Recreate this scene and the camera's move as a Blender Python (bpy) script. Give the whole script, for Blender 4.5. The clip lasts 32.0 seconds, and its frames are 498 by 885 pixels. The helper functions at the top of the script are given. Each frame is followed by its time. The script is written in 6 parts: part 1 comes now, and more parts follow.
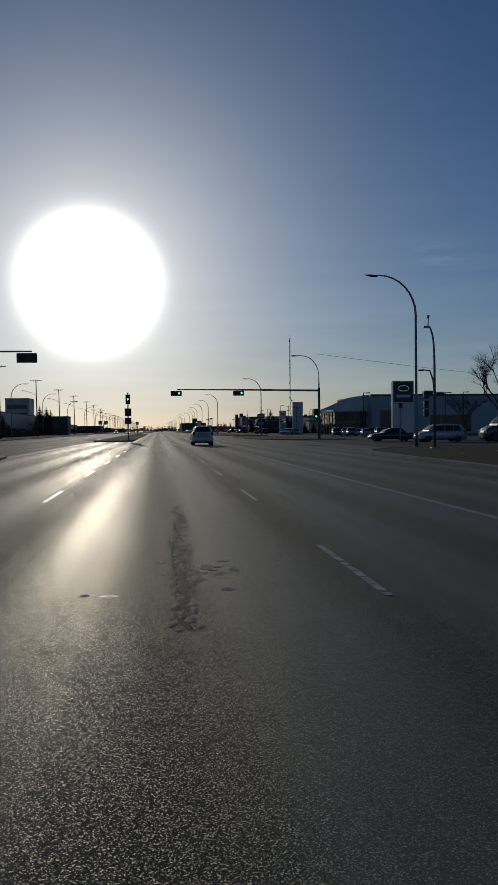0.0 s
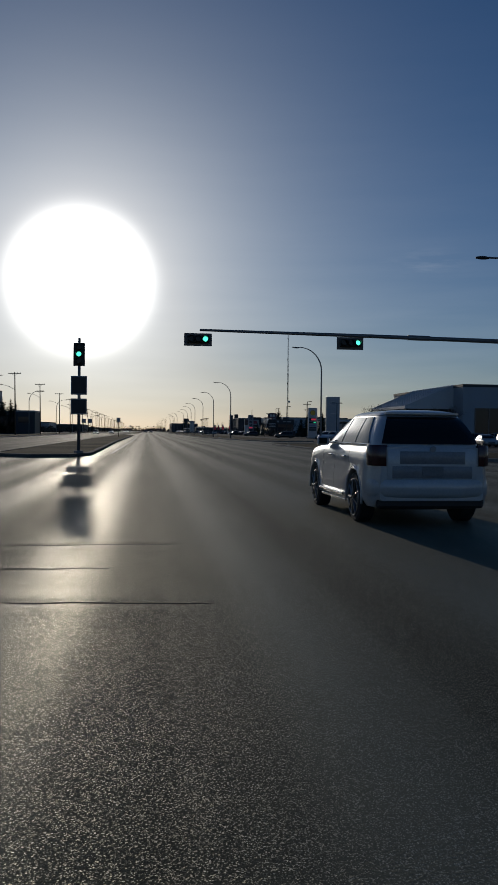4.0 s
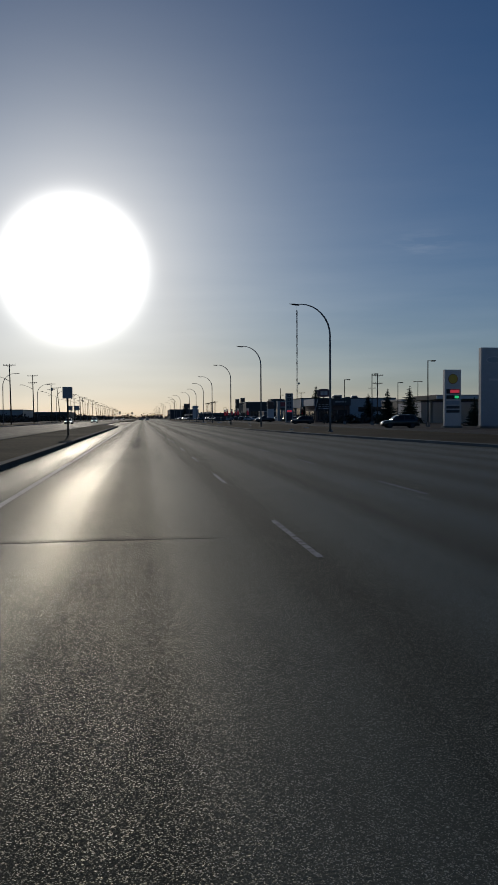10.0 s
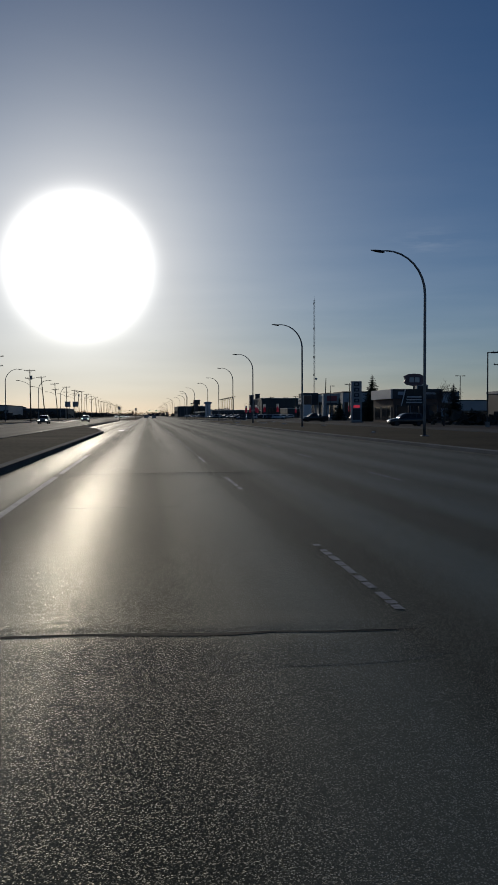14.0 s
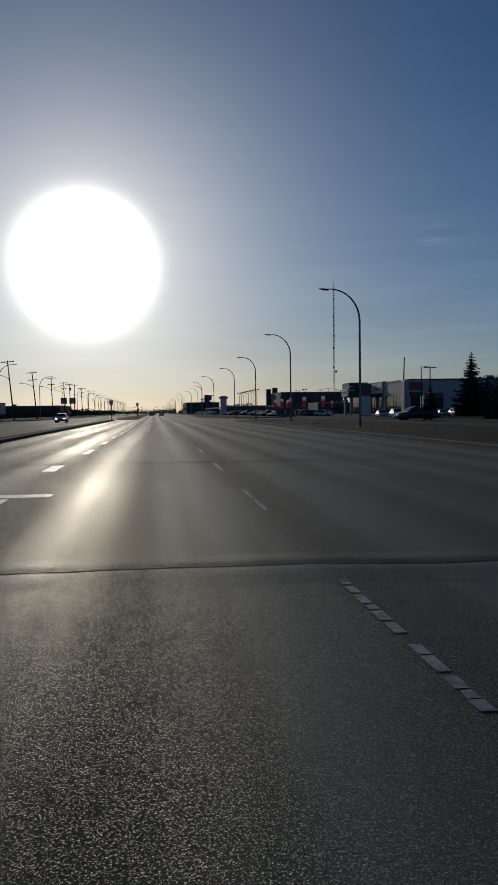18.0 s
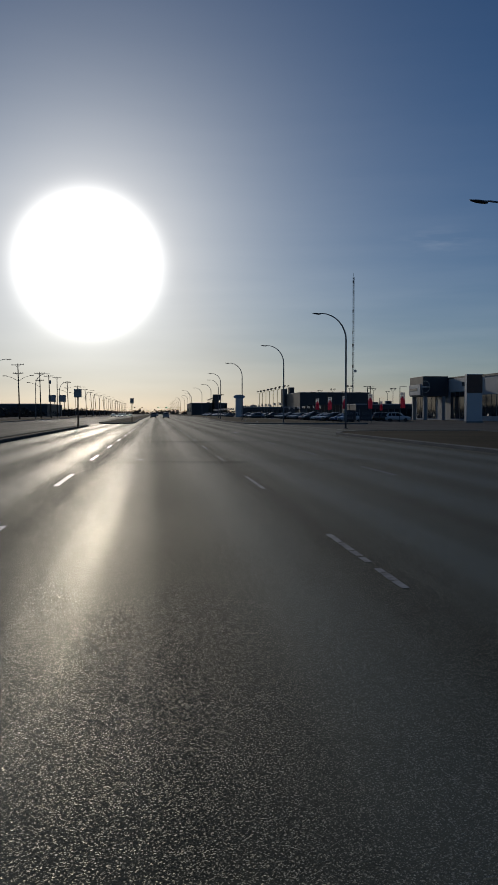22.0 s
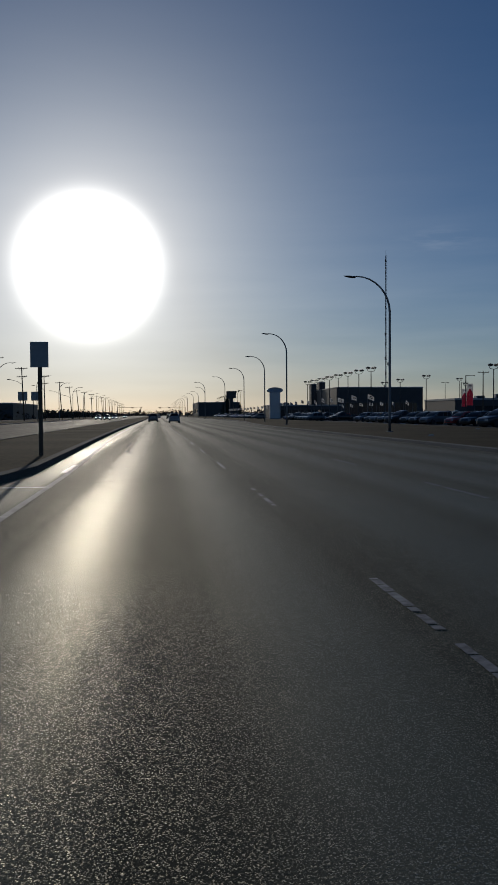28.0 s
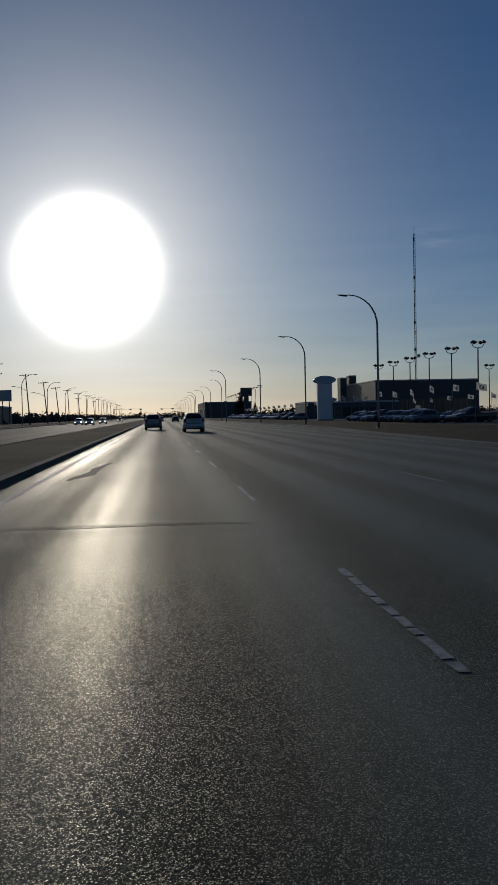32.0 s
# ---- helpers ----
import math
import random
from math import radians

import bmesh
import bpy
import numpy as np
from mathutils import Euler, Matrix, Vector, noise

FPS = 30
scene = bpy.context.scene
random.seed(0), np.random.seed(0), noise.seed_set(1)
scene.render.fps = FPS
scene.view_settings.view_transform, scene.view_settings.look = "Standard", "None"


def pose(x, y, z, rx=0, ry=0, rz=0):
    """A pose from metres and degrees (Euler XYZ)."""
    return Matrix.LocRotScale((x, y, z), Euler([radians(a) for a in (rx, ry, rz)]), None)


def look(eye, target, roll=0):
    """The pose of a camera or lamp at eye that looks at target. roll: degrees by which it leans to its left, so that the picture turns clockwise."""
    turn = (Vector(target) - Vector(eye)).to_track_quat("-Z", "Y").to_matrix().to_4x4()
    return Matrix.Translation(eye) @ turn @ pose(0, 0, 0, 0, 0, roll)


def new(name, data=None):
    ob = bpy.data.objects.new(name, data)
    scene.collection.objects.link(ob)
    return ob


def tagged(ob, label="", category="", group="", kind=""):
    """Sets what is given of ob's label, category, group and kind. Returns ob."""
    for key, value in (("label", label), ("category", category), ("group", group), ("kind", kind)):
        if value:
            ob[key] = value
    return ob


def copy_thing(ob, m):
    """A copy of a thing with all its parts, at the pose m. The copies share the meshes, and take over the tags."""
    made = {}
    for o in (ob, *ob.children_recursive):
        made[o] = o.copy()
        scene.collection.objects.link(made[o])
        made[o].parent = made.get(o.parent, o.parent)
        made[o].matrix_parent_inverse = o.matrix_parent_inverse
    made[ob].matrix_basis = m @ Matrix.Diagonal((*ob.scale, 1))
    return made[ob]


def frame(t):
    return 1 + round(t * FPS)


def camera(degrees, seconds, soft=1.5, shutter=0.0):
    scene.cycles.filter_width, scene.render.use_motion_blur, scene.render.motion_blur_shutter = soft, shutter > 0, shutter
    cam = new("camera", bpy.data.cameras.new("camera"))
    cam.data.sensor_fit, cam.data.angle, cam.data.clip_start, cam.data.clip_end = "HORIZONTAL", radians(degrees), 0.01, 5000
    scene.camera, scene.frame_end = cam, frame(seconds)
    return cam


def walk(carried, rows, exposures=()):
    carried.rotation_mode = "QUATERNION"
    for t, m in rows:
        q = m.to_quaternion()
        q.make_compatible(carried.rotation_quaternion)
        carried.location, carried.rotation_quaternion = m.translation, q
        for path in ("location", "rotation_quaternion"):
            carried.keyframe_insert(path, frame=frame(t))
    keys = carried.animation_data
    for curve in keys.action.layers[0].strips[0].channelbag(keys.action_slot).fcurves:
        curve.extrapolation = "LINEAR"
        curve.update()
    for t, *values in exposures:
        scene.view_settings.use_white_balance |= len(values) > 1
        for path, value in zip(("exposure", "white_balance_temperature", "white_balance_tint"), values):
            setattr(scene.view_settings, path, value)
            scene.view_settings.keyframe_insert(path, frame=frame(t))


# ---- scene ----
cam = camera(35.0, 32.0)
PATH = [
    (0.0, pose(0.08, 0.00, 1.4, 89.06, 0.57, -6.57)),
    (0.5, pose(0.02, 7.79, 1.4, 89.04, 0.41, -6.55)),
    (1.0, pose(-0.02, 15.28, 1.4, 89.09, -0.03, -6.70)),
    (1.5, pose(-0.04, 22.67, 1.4, 89.11, -0.10, -6.85)),
    (2.0, pose(-0.05, 30.01, 1.4, 89.20, 0.27, -6.84)),
    (2.5, pose(-0.05, 37.37, 1.4, 89.24, 0.01, -6.86)),
    (3.0, pose(-0.06, 44.80, 1.4, 89.36, -0.04, -7.16)),
    (3.5, pose(-0.10, 52.18, 1.4, 89.31, -0.56, -7.31)),
    (4.0, pose(-0.14, 59.56, 1.4, 89.22, -0.64, -7.41)),
    (4.5, pose(-0.17, 66.87, 1.4, 89.10, -0.04, -7.38)),
    (6.5, pose(-0.16, 95.49, 1.4, 88.66, -1.52, -6.99)),
    (7.0, pose(-0.10, 102.47, 1.4, 88.58, -0.89, -7.14)),
    (7.5, pose(-0.05, 109.64, 1.4, 88.52, -0.06, -7.15)),
    (8.0, pose(0.00, 116.94, 1.4, 88.39, 0.24, -7.23)),
    (8.5, pose(0.06, 124.27, 1.4, 88.40, 0.16, -7.36)),
    (9.0, pose(0.12, 131.65, 1.4, 88.23, 0.08, -7.51)),
    (9.5, pose(0.19, 138.98, 1.4, 88.03, 0.07, -7.58)),
    (10.0, pose(0.26, 146.45, 1.4, 88.17, 0.38, -7.67)),
    (10.5, pose(0.29, 153.91, 1.4, 88.14, -0.03, -7.59)),
    (11.0, pose(0.26, 161.33, 1.4, 88.27, 0.20, -7.00)),
    (11.5, pose(0.20, 168.92, 1.4, 88.05, 0.05, -6.90)),
    (12.0, pose(0.12, 176.57, 1.4, 87.99, -0.02, -7.07)),
    (12.5, pose(0.05, 184.12, 1.4, 87.90, -0.10, -7.08)),
    (13.0, pose(-0.00, 191.66, 1.4, 87.95, -0.45, -7.21)),
    (13.5, pose(-0.03, 199.22, 1.4, 88.00, -0.04, -7.22)),
    (14.0, pose(-0.04, 206.86, 1.4, 88.01, 0.20, -7.30)),
    (14.5, pose(-0.02, 214.66, 1.4, 88.06, 0.60, -7.31)),
    (16.5, pose(0.18, 246.14, 1.4, 87.69, 0.74, -7.37)),
    (17.0, pose(0.19, 253.80, 1.4, 87.69, 0.72, -7.05)),
    (17.5, pose(0.19, 261.28, 1.4, 87.66, 0.55, -7.33)),
    (18.0, pose(0.19, 268.66, 1.4, 87.75, 0.73, -6.82)),
    (18.5, pose(0.19, 276.08, 1.4, 87.71, 0.89, -6.81)),
    (19.0, pose(0.18, 283.59, 1.4, 87.71, 0.68, -6.89)),
    (19.5, pose(0.14, 291.48, 1.4, 87.51, 0.57, -6.98)),
    (20.0, pose(0.08, 299.67, 1.4, 87.70, 0.36, -6.46)),
    (20.5, pose(0.02, 307.87, 1.4, 87.88, 0.24, -6.32)),
    (21.0, pose(-0.03, 315.92, 1.4, 87.92, 0.12, -6.39)),
    (21.5, pose(-0.07, 323.83, 1.4, 87.93, 0.08, -6.56)),
    (22.0, pose(-0.10, 331.61, 1.4, 87.90, -0.03, -6.71)),
    (22.5, pose(-0.11, 339.34, 1.4, 87.96, 0.25, -6.83)),
    (23.0, pose(-0.12, 347.07, 1.4, 87.95, 0.09, -6.98)),
    (23.5, pose(-0.11, 354.79, 1.4, 87.95, 0.01, -7.34)),
    (24.0, pose(-0.09, 362.49, 1.4, 87.95, 0.16, -7.00)),
    (24.5, pose(-0.04, 370.19, 1.4, 87.93, 0.41, -6.99)),
    (25.0, pose(-0.00, 377.97, 1.4, 87.89, 0.28, -7.34)),
    (25.5, pose(0.03, 385.82, 1.4, 88.02, 0.37, -7.37)),
    (27.5, pose(-0.07, 418.46, 1.4, 88.13, 0.87, -7.10)),
    (28.0, pose(-0.06, 426.30, 1.4, 87.95, 0.35, -6.60)),
    (28.5, pose(-0.03, 434.32, 1.4, 88.03, 0.12, -6.48)),
    (29.0, pose(-0.01, 442.57, 1.4, 88.01, 0.23, -6.61)),
    (29.5, pose(-0.01, 450.90, 1.4, 87.95, 0.26, -6.93)),
    (30.0, pose(-0.03, 459.24, 1.4, 87.92, 0.40, -6.70)),
    (30.5, pose(-0.06, 467.57, 1.4, 87.88, 0.72, -6.78)),
    (31.0, pose(-0.12, 475.90, 1.4, 87.93, 0.90, -7.03)),
    (31.5, pose(-0.19, 484.21, 1.4, 88.00, 1.50, -7.13)),
    (32.0, pose(-0.26, 492.48, 1.4, 88.01, 1.22, -6.50)),
]
walk(cam, PATH, exposures=[(0.0, -1.4), (32.0, -1.4)])

# ---- light ----
SUN_AZ, SUN_EL = radians(-4.7), radians(10.4)
SUN_DIR = Vector((math.sin(SUN_AZ) * math.cos(SUN_EL), math.cos(SUN_AZ) * math.cos(SUN_EL), math.sin(SUN_EL)))
world = bpy.data.worlds.new("sky_world")
scene.world = world
world.use_nodes = True
wt = world.node_tree
wt.nodes.clear()


def wnode(kind, **kw):
    n = wt.nodes.new(kind)
    for k, v in kw.items():
        setattr(n, k, v)
    return n


def wmath(op, a, b=None, c=None):
    n = wnode("ShaderNodeMath", operation=op)
    for i, v in enumerate((a, b, c)):
        if v is None:
            continue
        if isinstance(v, (int, float)):
            n.inputs[i].default_value = v
        else:
            wt.links.new(v, n.inputs[i])
    return n.outputs[0]


sky = wnode("ShaderNodeTexSky", sky_type="NISHITA", sun_disc=False, sun_elevation=SUN_EL, sun_rotation=SUN_AZ,
            altitude=700.0, air_density=1.0, dust_density=0.35, ozone_density=4.0)
sky_bg = wnode("ShaderNodeBackground")
sky_bg.inputs["Strength"].default_value = 0.074
tint = wnode("ShaderNodeMix", data_type="RGBA", blend_type="MULTIPLY")
tint.inputs["Factor"].default_value = 1.0
tone = wnode("ShaderNodeMix", data_type="RGBA")
tone.inputs["A"].default_value, tone.inputs["B"].default_value = (0.52, 1.12, 1.54, 1), (0.68, 0.69, 0.74, 1)
wt.links.new(tone.outputs["Result"], tint.inputs["B"])
wt.links.new(sky.outputs[0], tint.inputs["A"])
wt.links.new(tint.outputs["Result"], sky_bg.inputs["Color"])
# overexposed bloom and hazy aureole of the low sun, both drawn into the sky
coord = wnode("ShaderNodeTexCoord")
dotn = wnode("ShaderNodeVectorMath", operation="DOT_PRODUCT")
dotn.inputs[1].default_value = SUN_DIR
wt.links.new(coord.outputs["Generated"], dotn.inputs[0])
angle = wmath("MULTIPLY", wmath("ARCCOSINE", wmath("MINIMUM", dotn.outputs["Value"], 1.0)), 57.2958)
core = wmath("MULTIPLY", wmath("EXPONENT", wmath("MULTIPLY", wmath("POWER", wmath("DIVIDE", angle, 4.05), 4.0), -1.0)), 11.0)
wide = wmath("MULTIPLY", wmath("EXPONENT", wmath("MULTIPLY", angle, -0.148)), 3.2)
sep = wnode("ShaderNodeSeparateXYZ")
wt.links.new(coord.outputs["Generated"], sep.inputs[0])
low = wmath("EXPONENT", wmath("MULTIPLY", wmath("MAXIMUM", sep.outputs["Z"], 0.0), -11.0))
near_sun = wmath("MULTIPLY", wmath("EXPONENT", wmath("MULTIPLY", angle, -0.09)), 1.5)
wt.links.new(wmath("MINIMUM", wmath("ADD", low, near_sun), 1.0), tone.inputs["Factor"])
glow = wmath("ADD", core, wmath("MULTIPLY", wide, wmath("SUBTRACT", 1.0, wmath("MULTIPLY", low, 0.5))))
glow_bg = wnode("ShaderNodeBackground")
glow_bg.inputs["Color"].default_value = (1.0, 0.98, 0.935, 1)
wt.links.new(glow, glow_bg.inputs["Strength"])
# pale haze above the horizon
haze = wmath("MULTIPLY", wmath("EXPONENT", wmath("MULTIPLY", wmath("MAXIMUM", sep.outputs["Z"], 0.0), -7.5)), wmath("MULTIPLY_ADD", wmath("EXPONENT", wmath("MULTIPLY", angle, -0.045)), 0.5, 0.4))
# faint streaks of high cloud in the haze
stretch = wnode("ShaderNodeMapping")
stretch.inputs["Scale"].default_value = (2.2, 2.2, 22.0)
wt.links.new(coord.outputs["Generated"], stretch.inputs["Vector"])
wisps = wnode("ShaderNodeTexNoise")
wisps.inputs["Scale"].default_value, wisps.inputs["Detail"].default_value = 2.0, 6.0
wt.links.new(stretch.outputs[0], wisps.inputs["Vector"])
haze = wmath("MULTIPLY", haze, wmath("MULTIPLY_ADD", wisps.outputs["Fac"], 0.9, 0.55))
# one small streak of cirrus over the right of the road
C_AZ, C_EL = radians(20.0), radians(11.9)
C_DIR = Vector((math.sin(C_AZ) * math.cos(C_EL), math.cos(C_AZ) * math.cos(C_EL), math.sin(C_EL)))
C_SIDE = Vector((math.cos(C_AZ), -math.sin(C_AZ), 0))


def along(axis, reach):
    n = wnode("ShaderNodeVectorMath", operation="DOT_PRODUCT")
    n.inputs[1].default_value = axis
    wt.links.new(coord.outputs["Generated"], n.inputs[0])
    return wmath("POWER", wmath("ABSOLUTE", wmath("DIVIDE", n.outputs["Value"], math.sin(radians(reach)))), 2.0)


feather = wnode("ShaderNodeMapping")
feather.inputs["Scale"].default_value = (14.0, 14.0, 95.0)
wt.links.new(coord.outputs["Generated"], feather.inputs["Vector"])
tufts = wnode("ShaderNodeTexNoise")
tufts.inputs["Scale"].default_value, tufts.inputs["Detail"].default_value = 1.6, 5.0
wt.links.new(feather.outputs[0], tufts.inputs["Vector"])
streak_fade = wmath("EXPONENT", wmath("MULTIPLY", wmath("ADD", along(C_SIDE, 2.2), along(C_SIDE.cross(C_DIR), 0.7)), -1.0))
haze = wmath("MULTIPLY_ADD", wmath("MULTIPLY", streak_fade, wmath("MAXIMUM", wmath("SUBTRACT", tufts.outputs["Fac"], 0.42), 0.0)), 0.55, haze)
haze_bg = wnode("ShaderNodeBackground")
haze_bg.inputs["Color"].default_value = (1.0, 0.92, 0.81, 1)
wt.links.new(haze, haze_bg.inputs["Strength"])
add0 = wnode("ShaderNodeAddShader")
wt.links.new(sky_bg.outputs[0], add0.inputs[0])
wt.links.new(haze_bg.outputs[0], add0.inputs[1])
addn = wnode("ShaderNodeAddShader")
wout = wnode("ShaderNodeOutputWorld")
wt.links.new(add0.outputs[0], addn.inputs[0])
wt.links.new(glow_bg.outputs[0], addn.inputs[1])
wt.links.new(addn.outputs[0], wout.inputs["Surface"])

sun = new("sun", bpy.data.lights.new("sun", "SUN"))
sun.data.energy, sun.data.angle, sun.data.color = 2.5, radians(0.6), (1.0, 0.9, 0.76)
sun.matrix_world = look((0, 0, 0), -SUN_DIR)


# ---- materials ----
def material(name, base, rough=0.7, metal=0.0, vary=0.25, scale=3.0, fine=40.0, bump=0.15, tint=None, emit=0.0, coat=0.0, spec=0.5):
    """A surface with variation at two scales and a fine relief."""
    m = bpy.data.materials.new(name)
    m.use_nodes = True
    nt = m.node_tree
    b = nt.nodes["Principled BSDF"]
    b.inputs["Roughness"].default_value, b.inputs["Metallic"].default_value = rough, metal
    b.inputs["Coat Weight"].default_value = coat
    b.inputs["Specular IOR Level"].default_value = spec
    co = nt.nodes.new("ShaderNodeTexCoord")
    big, small = nt.nodes.new("ShaderNodeTexNoise"), nt.nodes.new("ShaderNodeTexNoise")
    for n, sc in ((big, scale), (small, fine)):
        n.inputs["Scale"].default_value = sc
        n.inputs["Detail"].default_value = 4.0
        nt.links.new(co.outputs["Object"], n.inputs["Vector"])
    mixn = nt.nodes.new("ShaderNodeMath")
    mixn.operation = "MULTIPLY_ADD"
    mixn.inputs[1].default_value = 0.5
    half = nt.nodes.new("ShaderNodeMath")
    half.operation = "MULTIPLY"
    half.inputs[1].default_value = 0.5
    nt.links.new(small.outputs["Fac"], half.inputs[0])
    nt.links.new(big.outputs["Fac"], mixn.inputs[0])
    nt.links.new(half.outputs[0], mixn.inputs[2])
    ramp = nt.nodes.new("ShaderNodeValToRGB")
    lo = tuple(max(0.0, c * (1 - vary)) for c in base)
    hi = tuple(min(1.0, c * (1 + vary)) for c in (tint or base))
    ramp.color_ramp.elements[0].position, ramp.color_ramp.elements[1].position = 0.3, 0.7
    ramp.color_ramp.elements[0].color, ramp.color_ramp.elements[1].color = (*lo, 1), (*hi, 1)
    nt.links.new(mixn.outputs[0], ramp.inputs[0])
    nt.links.new(ramp.outputs[0], b.inputs["Base Color"])
    if bump:
        bn = nt.nodes.new("ShaderNodeBump")
        bn.inputs["Strength"].default_value, bn.inputs["Distance"].default_value = bump, 0.02
        nt.links.new(small.outputs["Fac"], bn.inputs["Height"])
        nt.links.new(bn.outputs[0], b.inputs["Normal"])
    if emit:
        b.inputs["Emission Color"].default_value, b.inputs["Emission Strength"].default_value = (*base, 1), emit
    return m


def glass_dark(name, base, rough=0.05):
    m = bpy.data.materials.new(name)
    m.use_nodes = True
    b = m.node_tree.nodes["Principled BSDF"]
    b.inputs["Base Color"].default_value, b.inputs["Roughness"].default_value = (*base, 1), rough
    b.inputs["Specular IOR Level"].default_value = 0.3
    return m



def asphalt(name, lo, hi, rough, spec=0.12, wheel=0.0, glint_share=0.0):
    """Asphalt: grains, blotches and long streaks worn in by wheels; wheel: how far the lanes' tracks rule its tone."""
    m = bpy.data.materials.new(name)
    m.use_nodes = True
    nt = m.node_tree
    b = nt.nodes["Principled BSDF"]
    co = nt.nodes.new("ShaderNodeTexCoord")

    def noise_tex(scale, stretch, detail=4.0):
        mp = nt.nodes.new("ShaderNodeMapping")
        mp.inputs["Scale"].default_value = stretch
        nt.links.new(co.outputs["Object"], mp.inputs["Vector"])
        n = nt.nodes.new("ShaderNodeTexNoise")
        n.inputs["Scale"].default_value, n.inputs["Detail"].default_value = scale, detail
        nt.links.new(mp.outputs[0], n.inputs["Vector"])
        return n.outputs["Fac"]

    streak, blotch, grain = noise_tex(1.0, (1.1, 0.012, 1), 5.0), noise_tex(0.35, (1, 0.5, 1), 5.0), noise_tex(75.0, (1, 1, 1), 3.0)
    swell = noise_tex(0.9, (0.35, 1.0, 1), 3.0)
    peb = nt.nodes.new("ShaderNodeTexVoronoi")
    peb.inputs["Scale"].default_value = 215.0
    nt.links.new(co.outputs["Object"], peb.inputs["Vector"])
    chip = nt.nodes.new("ShaderNodeSeparateColor")
    nt.links.new(peb.outputs["Color"], chip.inputs[0])

    def mix(a, wa, c, wc):
        n = nt.nodes.new("ShaderNodeMath")
        n.operation = "MULTIPLY_ADD"
        n.inputs[1].default_value = wa
        k = nt.nodes.new("ShaderNodeMath")
        k.operation = "MULTIPLY"
        k.inputs[1].default_value = wc
        nt.links.new(a, n.inputs[0])
        nt.links.new(c, k.inputs[0])
        nt.links.new(k.outputs[0], n.inputs[2])
        return n.outputs[0]

    # lanes 3.75 m apart: two wheel tracks, polished and pale, with an oily strip between them
    axes = nt.nodes.new("ShaderNodeSeparateXYZ")
    nt.links.new(co.outputs["Object"], axes.inputs[0])

    def calc(op, a, c, d=None):
        n = nt.nodes.new("ShaderNodeMath")
        n.operation = op
        for k, v in enumerate((a, c, d)):
            if v is None:
                continue
            if isinstance(v, (int, float)):
                n.inputs[k].default_value = v
            else:
                nt.links.new(v, n.inputs[k])
        return n.outputs[0]

    sway = calc("MULTIPLY_ADD", noise_tex(0.012, (0.2, 1, 1), 3.0), 0.5, calc("ADD", axes.outputs["X"], -0.25))
    wave = calc("COSINE", calc("MULTIPLY", sway, 4 * math.pi / 3.75), 0.0)
    tracks = calc("MULTIPLY_ADD", wave, -0.5, 0.5)
    tracks = calc("MULTIPLY_ADD", calc("SUBTRACT", noise_tex(1.0, (2.6, 0.02, 1), 4.0), 0.5), 1.1, tracks)
    streak = mix(streak, 1.0 - wheel, tracks, wheel)
    tone = mix(mix(streak, 0.72, blotch, 0.28), 0.76, mix(grain, 0.5, chip.outputs["Green"], 0.5), 0.24)
    ramp = nt.nodes.new("ShaderNodeValToRGB")
    ramp.color_ramp.elements[0].position, ramp.color_ramp.elements[1].position = 0.36 - 0.06 * wheel, 0.62 + 0.05 * wheel
    ramp.color_ramp.elements[0].color, ramp.color_ramp.elements[1].color = (*lo, 1), (*hi, 1)
    nt.links.new(tone, ramp.inputs[0])
    # some polished stones, their sun glint partly put into a pale metallic colour
    glint_mask = nt.nodes.new("ShaderNodeMapRange")
    glint_mask.inputs["From Min"].default_value, glint_mask.inputs["From Max"].default_value = 0.73, 0.98
    nt.links.new(chip.outputs["Red"], glint_mask.inputs["Value"])
    stone = nt.nodes.new("ShaderNodeMix")
    stone.data_type = "RGBA"
    stone.inputs[7].default_value = (0.58, 0.54, 0.4, 1)
    nt.links.new(ramp.outputs[0], stone.inputs[6])
    nt.links.new(calc("MULTIPLY", glint_mask.outputs[0], glint_share), stone.inputs[0])
    nt.links.new(stone.outputs[2], b.inputs["Base Color"])
    nt.links.new(calc("MULTIPLY", glint_mask.outputs[0], glint_share), b.inputs["Metallic"])
    rr = nt.nodes.new("ShaderNodeMapRange")
    rr.inputs["From Min"].default_value, rr.inputs["From Max"].default_value = 0.3, 0.7
    rr.inputs["To Min"].default_value, rr.inputs["To Max"].default_value = rough + 0.1, rough - 0.1
    nt.links.new(mix(streak, 0.75, blotch, 0.25), rr.inputs["Value"])
    nt.links.new(calc("MULTIPLY_ADD", glint_mask.outputs[0], -0.36, rr.outputs[0]), b.inputs["Roughness"])
    b.inputs["Specular IOR Level"].default_value = spec
    b0 = nt.nodes.new("ShaderNodeBump")
    b0.inputs["Strength"].default_value, b0.inputs["Distance"].default_value = 0.3, 0.03
    nt.links.new(swell, b0.inputs["Height"])
    bn = nt.nodes.new("ShaderNodeBump")
    bn.inputs["Strength"].default_value, bn.inputs["Distance"].default_value = 0.5, 0.006
    nt.links.new(grain, bn.inputs["Height"])
    nt.links.new(b0.outputs[0], bn.inputs["Normal"])
    nt.links.new(bn.outputs[0], b.inputs["Normal"])
    return m


